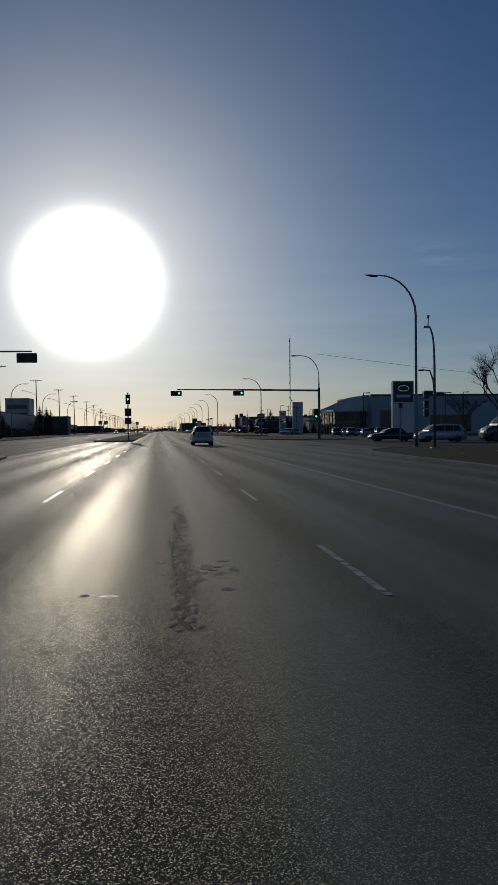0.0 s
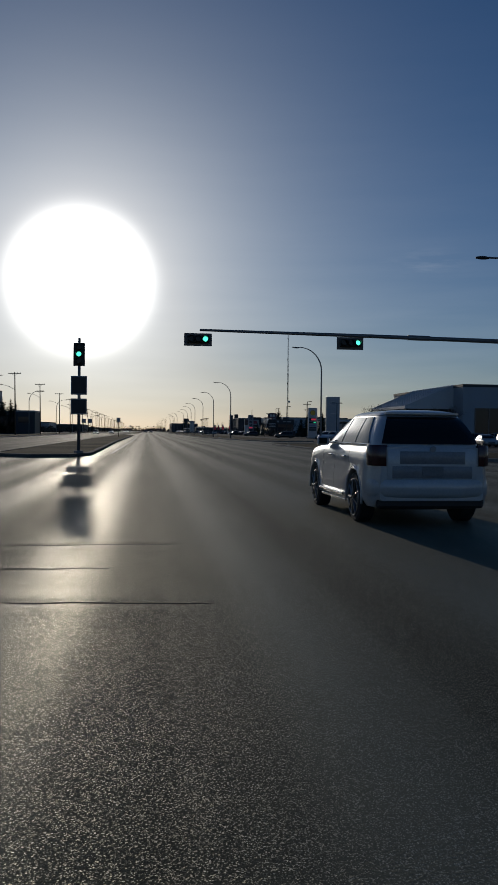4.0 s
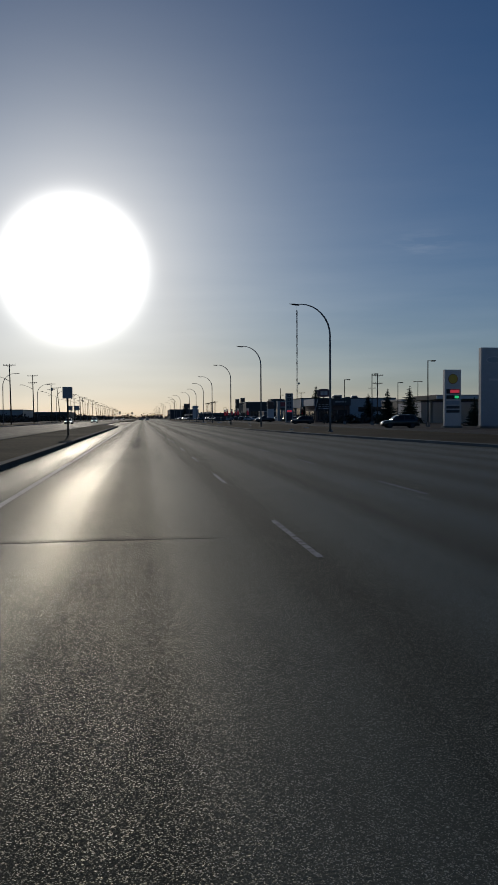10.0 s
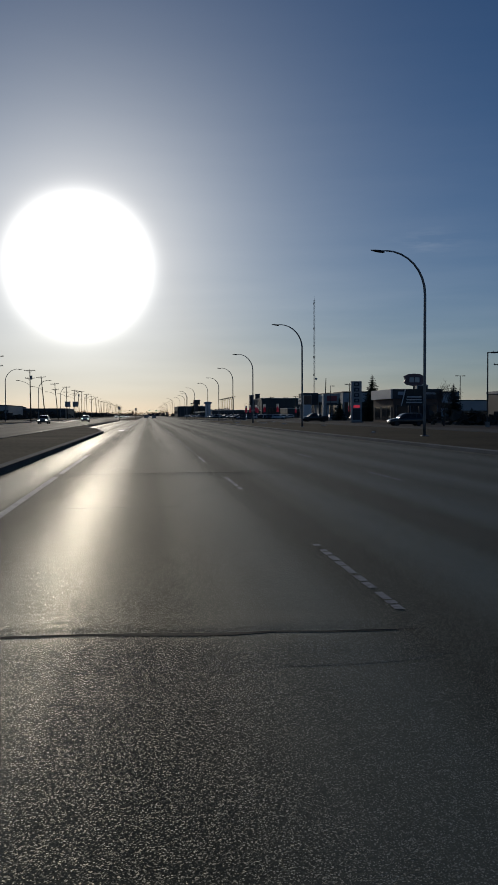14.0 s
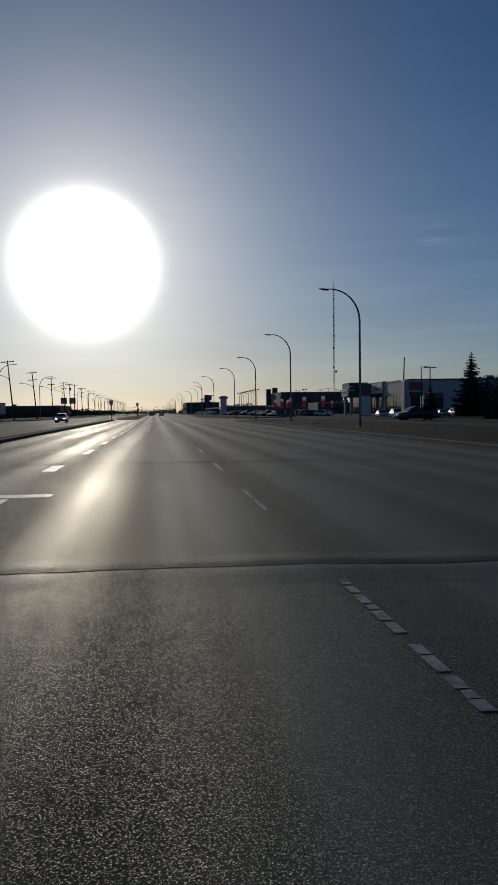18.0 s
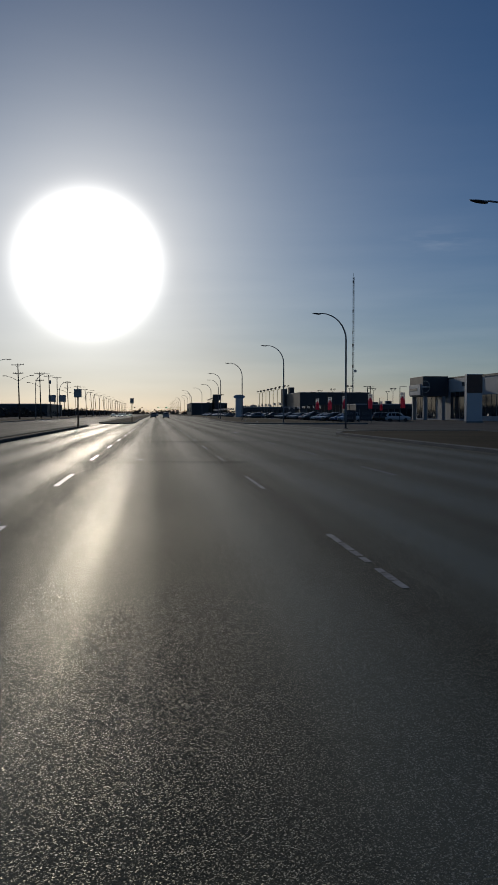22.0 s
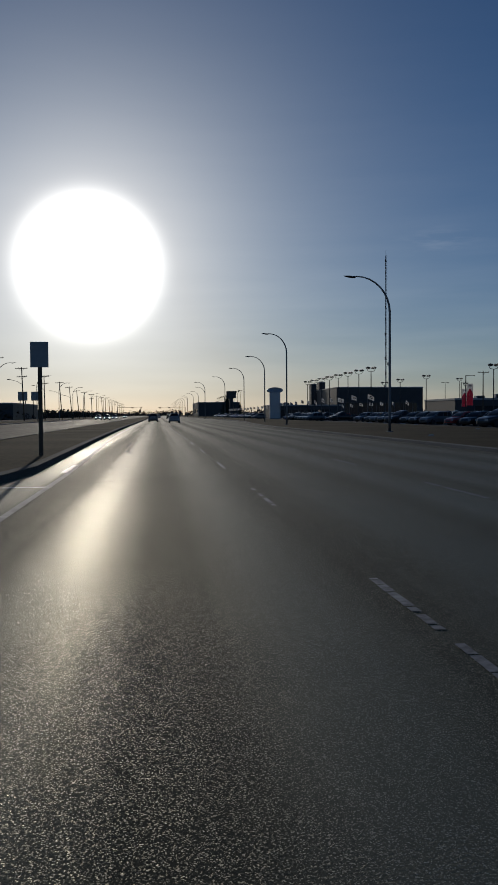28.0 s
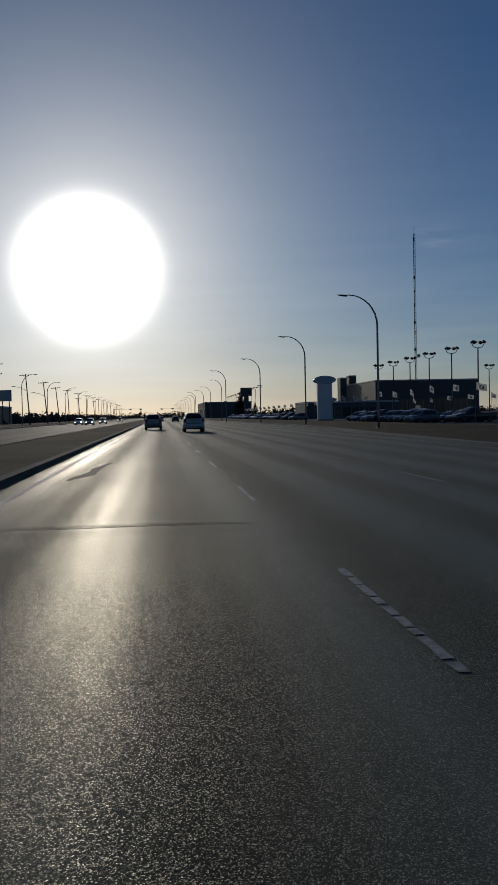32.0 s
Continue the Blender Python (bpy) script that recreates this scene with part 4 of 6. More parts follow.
def crossover(label, paint, L=4.75, W=1.93, H=1.78):
    """A tall hatch-backed car seen from behind: wrapped rear glass, corner lights, open wheel arches."""
    root = thing("car", label, "car")
    hw, belt, R = W / 2, 0.672 * H, 0.385
    wheels, Ra = (0.98, 0.98 + 0.60 * L), 0.455
    # lower body: its underside climbs over the wheels
    ys = sorted({0.07, 0.09, 0.13, 0.2, 0.3, 0.42, 1.7, 2.2, 2.7, 3.2, L - 0.5, L - 0.25, L - 0.1, L - 0.03, L} | {round(w_ + Ra * math.cos(radians(a)) * 1.001, 3) for w_ in wheels for a in range(0, 181, 15)})
    half = [(0.94, 0.0), (0.975, 0.06), (0.99, 0.14), (1.0, 0.3), (1.0, 0.48), (0.982, 0.6), (0.982, 0.72), (0.975, 0.84), (0.95, 0.93), (0.90, 1.0)]
    rings = []
    for y in ys:
        e, g = (y - 0.07) / 0.5, (L - y) / 0.6
        w_ = hw * (1.0 - 0.17 * max(0.0, 1 - e) ** 3.2 - 0.26 * max(0.0, 1 - g) ** 2.6)
        top = belt - (0.0 if y < 0.66 * L else 0.17 * ((y - 0.66 * L) / (0.34 * L)) ** 1.3 + 0.22 * max(0.0, 1 - g) ** 3)
        low = 0.3
        for c_ in wheels:
            if abs(y - c_) < Ra:
                low = max(low, R + math.sqrt(Ra * Ra - (y - c_) ** 2))
        if y < 0.2 or y > L - 0.2:
            low = 0.4
        pts = [(w_ * a_, y, max(low + 0.012 * k, 0.3 + (top - 0.3) * b_)) for k, (a_, b_) in enumerate(half)]
        rings.append(pts + [(-x_, y_, z_) for x_, y_, z_ in reversed(pts)])
    body = part("body", loft(rings), paint, root, smooth=True)
    body.data.set_sharp_from_angle(angle=radians(42))

    # cabin: level outlines with round corners, leaning in towards the roof
    n = 7.0

    def wide(z):
        f = (z - belt) / (H - 0.1 - belt)
        return 0.9 * hw - 0.235 * hw * max(0.0, f) ** 1.35

    def ends(z):
        f = max(0.0, (z - belt) / (H - 0.1 - belt))
        return 0.10 + 0.40 * f ** 1.6, 0.745 * L - 0.235 * L * f ** 0.9

    def across(z, a):
        """Place of the tail surface at the share a of the half width."""
        y0, y1 = ends(z)
        return a * wide(z), (y0 + y1) / 2 - (y1 - y0) / 2 * (1 - abs(a) ** n) ** (1 / n)

    def along(z, y):
        y0, y1 = ends(z)
        b = min(0.999, abs(2 * y - y0 - y1) / (y1 - y0))
        return wide(z) * (1 - b ** n) ** (1 / n)

    def outline(z, inset=0.0, m=56):
        y0, y1 = ends(min(z, H - 0.1))
        w_ = wide(min(z, H - 0.1)) - inset
        y0, y1 = y0 + inset * 1.2, y1 - inset * 2.0
        out = []
        for k in range(m):
            c_, s_ = math.cos(2 * math.pi * k / m), math.sin(2 * math.pi * k / m)
            out.append((w_ * math.copysign(abs(c_) ** (2 / n), c_), (y0 + y1) / 2 + (y1 - y0) / 2 * math.copysign(abs(s_) ** (2 / n), s_), z))
        return out

    cabin = part("cabin", loft([outline(belt - 0.06)] + [outline(belt + (H - 0.1 - belt) * k / 5) for k in range(6)]), paint, root, smooth=True)
    cabin.data.set_sharp_from_angle(angle=radians(50))
    roof = part("roof", loft([outline(H - 0.098, -0.004), outline(H - 0.07, 0.016), outline(H - 0.045, 0.07), outline(H - 0.025, 0.16), outline(H - 0.01, 0.3), outline(H - 0.002, 0.46)]), paint, root, smooth=True)
    roof.data.set_sharp_from_angle(angle=radians(60))
    z0, z1 = belt + 0.05, H - 0.125

    def wrapped(name, zs, edge, label_=""):
        """A pane over the tail, an even gap proud of it."""
        rr_ = []
        for z in zs:
            row = [across(z, edge * k / 8) for k in range(-8, 9)]
            rr_.append([(x_ * 1.012, y_ - 0.022, z) for x_, y_ in row] + [(x_ * 0.98, y_ + 0.03, z) for x_, y_ in reversed(row)])
        ob = part(name, loft(rr_), CAR_GLASS, root, label_, smooth=True)
        ob.data.set_sharp_from_angle(angle=radians(40))
        return ob

    wrapped("rear_window", [z0 + (z1 - z0) * k / 6 for k in range(7)], 0.86, "wide dark tinted rear glass")
    part("spoiler", loft([[(x_, y_ - 0.06, z) for x_, y_ in [across(H - 0.1, 0.9 * k / 8) for k in range(-8, 9)]] + [(x_, y_ + 0.2, z) for x_, y_ in reversed([across(H - 0.1, 0.9 * k / 8) for k in range(-8, 9)])] for z in (H - 0.085, H - 0.06)]), paint, root)
    cuts = [(0.50, 0.86), (1.24, 1.26), (2.10, 2.06), (3.05, 2.34)]
    for sx in (-1, 1):
        for (a0, a1), (b0, b1) in zip(cuts, cuts[1:]):
            rr_ = []
            for k in range(6):
                z = z0 + (z1 - z0) * k / 5
                f = k / 5
                ya, yb = a0 + (a1 - a0) * f + 0.035, b0 + (b1 - b0) * f - 0.035
                row = [ya + (yb - ya) * j / 5 for j in range(6)]
                rr_.append([(sx * (along(z, y_) + 0.008), y_, z) for y_ in row] + [(sx * (along(z, y_) - 0.03), y_, z) for y_ in reversed(row)])
            part("side_window", loft(rr_), CAR_GLASS, root, "dark tinted window", smooth=True).data.set_sharp_from_angle(angle=radians(40))
        part("window_trim", tube([(sx * (along(z0 - 0.02, 0.5 + 0.32 * k) + 0.012), 0.5 + 0.32 * k, z0 - 0.02) for k in range(9)], 0.013, 6), CHROME, root, "bright chrome trim")
        part("pillar_trim", tube([(sx * (along(z0 + (z1 - z0) * k / 5, 0.5 + 0.072 * k) + 0.006), 0.5 + 0.072 * k, z0 + (z1 - z0) * k / 5) for k in range(6)], 0.008, 5), CHROME, root)
        part("side_step", tube([(sx * (hw + 0.02), 1.52, 0.40), (sx * (hw + 0.02), 3.22, 0.40)], 0.028, 8), CHROME, root, "bright side step")
        part("sill_trim", box(min(sx * 0.965 * hw, sx * (hw - 0.006)), max(sx * 0.965 * hw, sx * (hw - 0.006)), 1.5, 3.25, 0.27, 0.31, bevel=0.008), CHROME, root, "bright sill strip")
        for y_ in (1.5, 2.42):
            part("door_handle", box(min(sx * hw * 0.975, sx * (hw + 0.022)), max(sx * hw * 0.975, sx * (hw + 0.022)), y_, y_ + 0.2, belt - 0.2, belt - 0.165, bevel=0.012), CHROME, root)
        for y_ in (1.36, 2.28, 3.2):
            zs = [belt - 0.05 - k * (belt - (0.5 if y_ > 1.4 else 0.97)) / 8 for k in range(9)]
            part("door_seam", tube([(sx * (hw * float(np.interp((z - 0.3) / (belt - 0.3), [b_ for a_, b_ in half], [a_ for a_, b_ in half])) - 0.003), y_, z) for z in zs], 0.006, 5), BLACK, root)
        mirror = part("mirror", box(min(sx * (hw - 0.08), sx * (hw + 0.15)), max(sx * (hw - 0.08), sx * (hw + 0.15)), 2.92, 3.05, belt - 0.03, belt + 0.14, bevel=0.045), paint, root)
        part("mirror_glass", box(min(sx * (hw - 0.02), sx * (hw + 0.13)), max(sx * (hw - 0.02), sx * (hw + 0.13)), 2.914, 2.92, belt, belt + 0.11), CAR_GLASS, mirror)
        # tall corner light that wraps from the tail into the side
        rr_ = []
        for z, grow in ((belt - 0.28, 0.0), (belt - 0.265, 0.012), (belt - 0.15, 0.016), (belt - 0.0, 0.014), (belt + 0.03, 0.0)):
            plan = [(0.73, 0.055), (0.81, 0.062), (0.87, 0.09), (0.915, 0.14), (0.95, 0.2), (0.965, 0.27), (0.955, 0.36)]
            rr_.append([(sx * hw * a_ * (1 + grow * 0.9), y_ - grow, z) for a_, y_ in plan] + [(sx * hw * 0.72, 0.34, z)])
        part("tail_light", loft(rr_), TAIL, root, "tall dark red corner light", smooth=True).data.set_sharp_from_angle(angle=radians(40))
        part("head_light", box(min(sx * hw * 0.45, sx * hw * 0.8), max(sx * hw * 0.45, sx * hw * 0.8), L - 0.2, L - 0.02, 0.66, 0.82, bevel=0.02), HEAD, root)
        for c_ in wheels:
            wh = part("wheel", tube([(sx * (hw - 0.26), c_, R), (sx * (hw - 0.25), c_, R), (sx * (hw - 0.04), c_, R), (sx * (hw - 0.018), c_, R)], [R * 0.9, R, R, R * 0.93], 28), TYRE, root, "black tyre")
            part("rim", tube([(sx * (hw - 0.04), c_, R), (sx * (hw - 0.014), c_, R)], R * 0.74, 24), DARK_STEEL, wh, "dark rim well")
            part("rim_ring", tube([(sx * (hw - 0.012), c_ + R * 0.74 * math.cos(radians(a)), R + R * 0.74 * math.sin(radians(a))) for a in range(0, 361, 15)], 0.014, 5), RIM, wh, "bright rim edge")
            for k in range(9):
                a = 2 * math.pi * k / 9
                part("spoke", tube([(sx * (hw - 0.002), c_ + 0.03 * math.cos(a), R + 0.03 * math.sin(a)), (sx * (hw - 0.008), c_ + R * 0.73 * math.cos(a), R + R * 0.73 * math.sin(a))], [0.026, 0.017], 5), RIM, wh)
            part("arch", tube([(sx * (hw - 0.012), c_ + (Ra + 0.012) * math.cos(radians(a)), R + (Ra + 0.012) * math.sin(radians(a))) for a in range(-8, 189, 14)], 0.02, 6), paint, root, smooth=True)
    # tailgate below the glass, its band with recess shade in the colour, then the bumper
    def shell(name, zs, edge, out, mat, label_=""):
        rr_ = []
        for z, o in zs:
            row = [(edge * k / 8 * hw, 0.07 + 0.06 * (abs(k) / 8 * edge) ** 4 - out - o) for k in range(-8, 9)]
            rr_.append([(x_, y_, z) for x_, y_ in row] + [(x_, 0.3, z) for x_, y_ in reversed(row)])
        ob = part(name, loft(rr_), mat, root, label_, smooth=True)
        ob.data.set_sharp_from_angle(angle=radians(35))
        return ob

    shell("tailgate", ((0.72, 0.012), (0.8, 0.02), (0.95, 0.02), (belt - 0.04, 0.014), (belt + 0.03, -0.02)), 0.71, 0.005, paint)
    shell("tailgate_band", ((0.945, 0.0), (0.955, 0.006), (1.125, 0.006), (1.135, 0.0)), 0.52, 0.0235, BAND, "band between the lights, recess shade put into its grey")
    shell("tailgate_lower", ((0.735, 0.0), (0.745, 0.006), (0.91, 0.006), (0.92, 0.0)), 0.64, 0.0225, BAND, "lower tailgate panel, recess shade put into its grey")
    part("plate", box(-0.16, 0.16, 0.027, 0.034, 0.77, 0.91), PLATE, root, "plain dull plate")
    part("badge", tube([(0, 0.03, belt - 0.025), (0, 0.045, belt - 0.025)], 0.045, 14), BAND, root, "small dull oval badge")
    bump = []
    for z, o in ((0.42, 0.10), (0.46, 0.03), (0.52, 0.0), (0.65, 0.0), (0.715, 0.025), (0.73, 0.07)):
        plan = [(-0.98, 0.5), (-0.985, 0.34), (-0.96, 0.2), (-0.89, 0.1), (-0.75, 0.04), (-0.4, 0.005), (0.0, 0.0), (0.4, 0.005), (0.75, 0.04), (0.89, 0.1), (0.96, 0.2), (0.985, 0.34), (0.98, 0.5)]
        bump.append([(a_ * (hw - 0.25 * o), y_ + o, z) for a_, y_ in plan])
    part("rear_bumper", loft(bump), paint, root, smooth=True).data.set_sharp_from_angle(angle=radians(40))
    part("valance", box(-hw * 0.86, hw * 0.86, 0.1, 0.4, 0.28, 0.46, bevel=0.04), BLACK, root)
    part("underside", box(-hw + 0.28, hw - 0.28, 0.3, L - 0.2, 0.25, 0.85), BLACK, root)
    part("axle", tube([(-hw + 0.2, wheels[0], R), (hw - 0.2, wheels[0], R)], 0.05, 8), BLACK, root)
    part("grille", box(-hw * 0.4, hw * 0.4, L - 0.06, L + 0.01, 0.5, 0.78, bevel=0.01), BLACK, root)
    return root


LIT = material("lit_headlight", (1.0, 0.95, 0.85), 0.2, emit=12.0, vary=0.02, bump=0)
suv = crossover("silver-white crossover with chrome trim and side steps in the next lane", PAINTS["white"])
suv.matrix_basis = pose(4.09, 70.8, 0)
c = crossover("dark grey crossover driving ahead in the lane", PAINTS["grey"], 4.5, 1.85, 1.72)
c.matrix_basis = pose(-0.9, 578, 0)
# added copy of the silver-white crossover, at its later place on the road
c = crossover("silver crossover further on in the next lane, copy of the first", PAINTS["silver"], 4.6, 1.88, 1.72)
c.matrix_basis = pose(2.8, 562, 0)
c = car_thing("dark hatchback further ahead on the road", PAINTS["black"], 4.3, 1.8, 1.5, "sedan")
c.matrix_basis = pose(3.8, 690, 0)
c = car_thing("silver car further ahead on the road", PAINTS["silver"], 4.5, 1.8, 1.5, "sedan")
c.matrix_basis = pose(0.2, 730, 0)
c = car_thing("oncoming car with lit headlights on the opposing lanes", PAINTS["grey"], 4.5, 1.8, 1.5, "sedan", lights=True)
c.matrix_basis = pose(-14.5, 700, 0, 0, 0, 180)
c = car_thing("silver minivan waiting on the cross street", PAINTS["silver"], 4.9, 1.95, 1.75, "van")
c.matrix_basis = pose(30.2, 75.5, 0, 0, 0, 90)
c = car_thing("dark tall van waiting on the cross street", PAINTS["black"], 5.6, 2.05, 2.55, "van")
c.matrix_basis = pose(36.2, 72.0, 0, 0, 0, 90)
c = car_thing("dark sedan waiting on the cross street", PAINTS["black"], 4.7, 1.85, 1.45, "sedan")
c.matrix_basis = pose(27.2, 82.5, 0, 0, 0, 90)

for x, y, p in ((-18.2, 352, "grey"), (-14.8, 402, "silver"), (-14.8, 664, "grey"), (-18.2, 676, "silver"), (-14.6, 790, "black")):
    c = car_thing("oncoming car with lit headlights on the opposing lanes", PAINTS[p], 4.5, 1.8, 1.5, "sedan", lights=True)
    c.matrix_basis = pose(x, y, 0, 0, 0, 180)

PARKED = {k: car_thing(lbl, PAINTS[p], L, W, H, kd) for k, (lbl, p, L, W, H, kd) in dict(
    a=("dark crossover parked on a sales lot", "black", 4.6, 1.85, 1.66, "suv"), b=("grey crossover parked on a sales lot", "grey", 4.6, 1.85, 1.68, "suv"),
    c=("silver sedan parked on a sales lot", "silver", 4.6, 1.8, 1.45, "sedan"), d=("white pickup truck parked on a sales lot", "white", 5.7, 2.0, 1.85, "pickup"),
    e=("black pickup truck parked on a sales lot", "black", 5.7, 2.0, 1.88, "pickup"), f=("dark blue sedan parked on a sales lot", "blue", 4.6, 1.8, 1.45, "sedan"),
    g=("red crossover parked on a sales lot", "red", 4.4, 1.8, 1.6, "suv"), h=("white crossover parked on a sales lot", "white", 4.6, 1.86, 1.66, "suv")).items()}
used_cars = set()


def park(kind, x, y, turn):
    ob = PARKED[kind]
    m = pose(x, y, -0.05, 0, 0, turn)
    if kind in used_cars:
        copy_thing(ob, m)
    else:
        ob.matrix_basis = m
        used_cars.add(kind)
        tagged(ob, group="parked cars")


rng = random.Random(5)
for k, x, y in (("b", 37.1, 218.0), ("h", 36.7, 213.4), ("h", 37.0, 208.7)):
    park(k, x, y, 138)
for i, k in enumerate("abcafb"):
    park(k, 34.5 + 2.9 * i, 151 + 0.2 * i, 172)
for i, k in enumerate("hcab"):
    park(k, 40 + 2.9 * i, 166, 170)
park("a", 34, 240.5, 85)
park("a", 34.5, 303, 88)
park("e", 38.0, 372, 95)
for i, k in enumerate("chbachh"):
    park(k, 43.5 + 3.0 * i, 418 + 0.3 * (i % 2), 176)
for row, (x0, y0, n, dx, dy, turn) in enumerate(((36, 470, 22, 0.15, 4.6, 112), (42, 474, 20, 0.2, 5.0, 250), (52, 500, 14, 0.3, 6.0, 100), (34, 588, 9, 0.25, 4.8, 118), (40, 580, 14, 0.3, 5.2, 100), (33, 668, 26, 0.0, 6.2, 115), (62, 540, 10, 0.4, 7.0, 95))):
    for i in range(n):
        if rng.random() < 0.9:
            # mostly black and grey paints, standing for bodies dark against the sun
            park(rng.choice("aaabeefefagb" if i % 6 else "dchb"), x0 + dx * i + rng.uniform(-0.2, 0.2), y0 + dy * i, turn + rng.uniform(-6, 6))


# ---- signs of the businesses ----
def pylon(x, y, w, h, d, label, mat, bands=(), base=0.0):
    """A slab-like pylon sign; bands: (z0, z1, inset, material, name) across its face."""
    root = thing("pylon_sign", label, "pylon sign", pose(x, y, -0.05))
    part("body", box(-w / 2, w / 2, -d / 2, d / 2, 0.0, h, bevel=0.04), mat, root)
    part("footing", box(-w / 2 - 0.15, w / 2 + 0.15, -d / 2 - 0.15, d / 2 + 0.15, 0.0, 0.25, bevel=0.02), CONCRETE, root)
    for i, (z0, z1, inset, m, nm) in enumerate(bands):
        part(nm, box(-w / 2 + inset, w / 2 - inset, -d / 2 - 0.035, -d / 2 - 0.004, z0, z1, bevel=0.006), m, root)
    return root


def disc_logo(parent, x, y, z, rx, rz, mat, name="logo", tilt=0.0, ring=False):
    bm = bmesh.new()
    n = 20
    if ring:
        tube([(x + rx * math.cos(2 * math.pi * k / n), y, z + rz * math.sin(2 * math.pi * k / n)) for k in range(n + 1)], 0.07, 6, bm)
    else:
        f = [bm.verts.new((x + rx * math.cos(2 * math.pi * k / n), y, z + rz * math.sin(2 * math.pi * k / n))) for k in range(n)]
        g = [bm.verts.new((x + rx * math.cos(2 * math.pi * k / n), y + 0.03, z + rz * math.sin(2 * math.pi * k / n))) for k in range(n)]
        bm.faces.new(f)
        bm.faces.new(list(reversed(g)))
        for k in range(n):
            bm.faces.new((f[k], f[(k + 1) % n], g[(k + 1) % n], g[k]))
    return part(name, bm, mat, parent, "plain emblem")


p = pylon(32.4, 102, 2.9, 7.7, 0.7, "tall dealership pylon with a dark top panel and oval emblem", WHITE, ((4.9, 7.55, 0.12, DARK, "top_panel"),))
disc_logo(p, 0, -0.42, 6.7, 0.75, 0.36, CHROME, ring=True)
part("lettering_bar", box(-0.95, 0.95, -0.42, -0.39, 5.5, 5.85), WHITE, p)
p = pylon(42.5, 238, 3.15, 9.7, 0.8, "tall slim blue-grey dealership pylon with an oval emblem", PALE_SIGN)
disc_logo(p, 0, -0.44, 8.2, 0.95, 0.42, WHITE)
disc_logo(p, 0, -0.455, 8.2, 0.85, 0.34, CLADDING, "emblem_field")
part("lettering_bar", box(-0.6, 0.6, -0.42, -0.402, 5.7, 5.95), WHITE, p)
p = pylon(38.2, 240, 2.1, 7.15, 0.6, "fuel price pylon with yellow emblem and lit red and green digits", WHITE,
          ((4.2, 4.75, 0.2, BLACK, "price_panel"), (3.55, 4.0, 0.2, BLACK, "price_panel"), (2.85, 3.3, 0.2, BLUE_SIGN, "price_panel"), (2.35, 2.7, 0.2, DARK, "price_panel"), (1.85, 2.2, 0.2, DARK, "price_panel")))
disc_logo(p, 0, -0.34, 6.0, 0.62, 0.62, RED, "emblem_ring")
disc_logo(p, 0, -0.36, 6.0, 0.56, 0.56, YELLOW)
RED_LED = material("red_led", (0.9, 0.06, 0.1), 0.4, emit=0.9, vary=0.1, bump=0)
GREEN_LED = material("green_led", (0.05, 1.0, 0.35), 0.4, emit=1.2, vary=0.1, bump=0)
part("lit_digits", box(-0.35, 0.8, -0.345, -0.337, 4.28, 4.67), RED_LED, p, "bar of lit red digits")
part("lit_digits", box(0.2, 0.75, -0.345, -0.337, 3.62, 3.93), GREEN_LED, p, "bar of lit green digits")
p = pylon(38.1, 349, 1.95, 7.6, 0.6, "narrow pale fuel station pylon with dark letter blocks", GREY, ((0.5, 2.6, 0.25, DARK, "lower_panel"),))
for k in range(4):
    z = 6.75 - 1.0 * k
    part("letter_block", box(-0.5, 0.5, -0.335, -0.304, z - 0.05, z + 0.65, bevel=0.08), DARK, p)
    part("letter_hole", box(-0.22, 0.22, -0.34, -0.336, z + 0.15, z + 0.45), GREY, p)
part("lit_digits", box(-0.55, 0.6, -0.34, -0.31, 2.75, 3.2), RED_LED, p, "bar of lit red digits")
p = pylon(49.9, 452, 2.6, 7.7, 0.9, "broad dealership pylon, white below and dark above", WHITE, ((4.7, 7.6, 0.03, BROWN, "top_panel"),))
p = pylon(33.6, 652, 3.0, 8.0, 1.2, "white dealership pylon with an oval cap", WHITE)
bm = bmesh.new()
bmesh.ops.create_cone(bm, cap_ends=True, segments=28, radius1=1.0, radius2=1.0, depth=1.0)
bmesh.ops.rotate(bm, verts=bm.verts, matrix=Matrix.Rotation(radians(90), 3, "X"))
bmesh.ops.scale(bm, vec=(2.3, 1.3, 0.85), verts=bm.verts)
bmesh.ops.translate(bm, vec=(0, 0, 8.3), verts=bm.verts)
cap = part("oval_cap", bm, BLUE_SIGN, p, "dark oval cap")
disc_logo(p, 0, -0.69, 8.3, 2.0, 0.68, WHITE, "oval_rim", ring=True)
p = pylon(39.6, 852, 2.2, 13.5, 0.9, "dark box sign on a thick post", DARK)
part("box_sign", box(-2.6, 2.6, -0.6, 0.6, 10.2, 14.0, bevel=0.1), DARK, p)

SHIELD = material("faded_shield", (0.17, 0.1, 0.11), 0.5, vary=0.2, bump=0.02)
# restaurant sign on a post, with a letter board below
p = thing("restaurant_sign", "red shield-shaped restaurant sign over a black letter board on posts", "restaurant sign", pose(43.6, 333, -0.05))
part("post", tube([(0, 0, 0), (0, 0, 7.0)], 0.14, 10), DARK_STEEL, p)
outline = [(-1.75, 6.75), (-1.3, 6.35), (0, 6.15), (1.3, 6.35), (1.75, 6.75), (1.55, 7.2), (1.75, 7.75), (1.0, 8.1), (0, 8.2), (-1.0, 8.1), (-1.75, 7.75), (-1.55, 7.2)]
bm = bmesh.new()
f = [bm.verts.new((x, -0.2, z)) for x, z in outline]
g = [bm.verts.new((x, 0.2, z)) for x, z in outline]
bm.faces.new(f), bm.faces.new(list(reversed(g)))
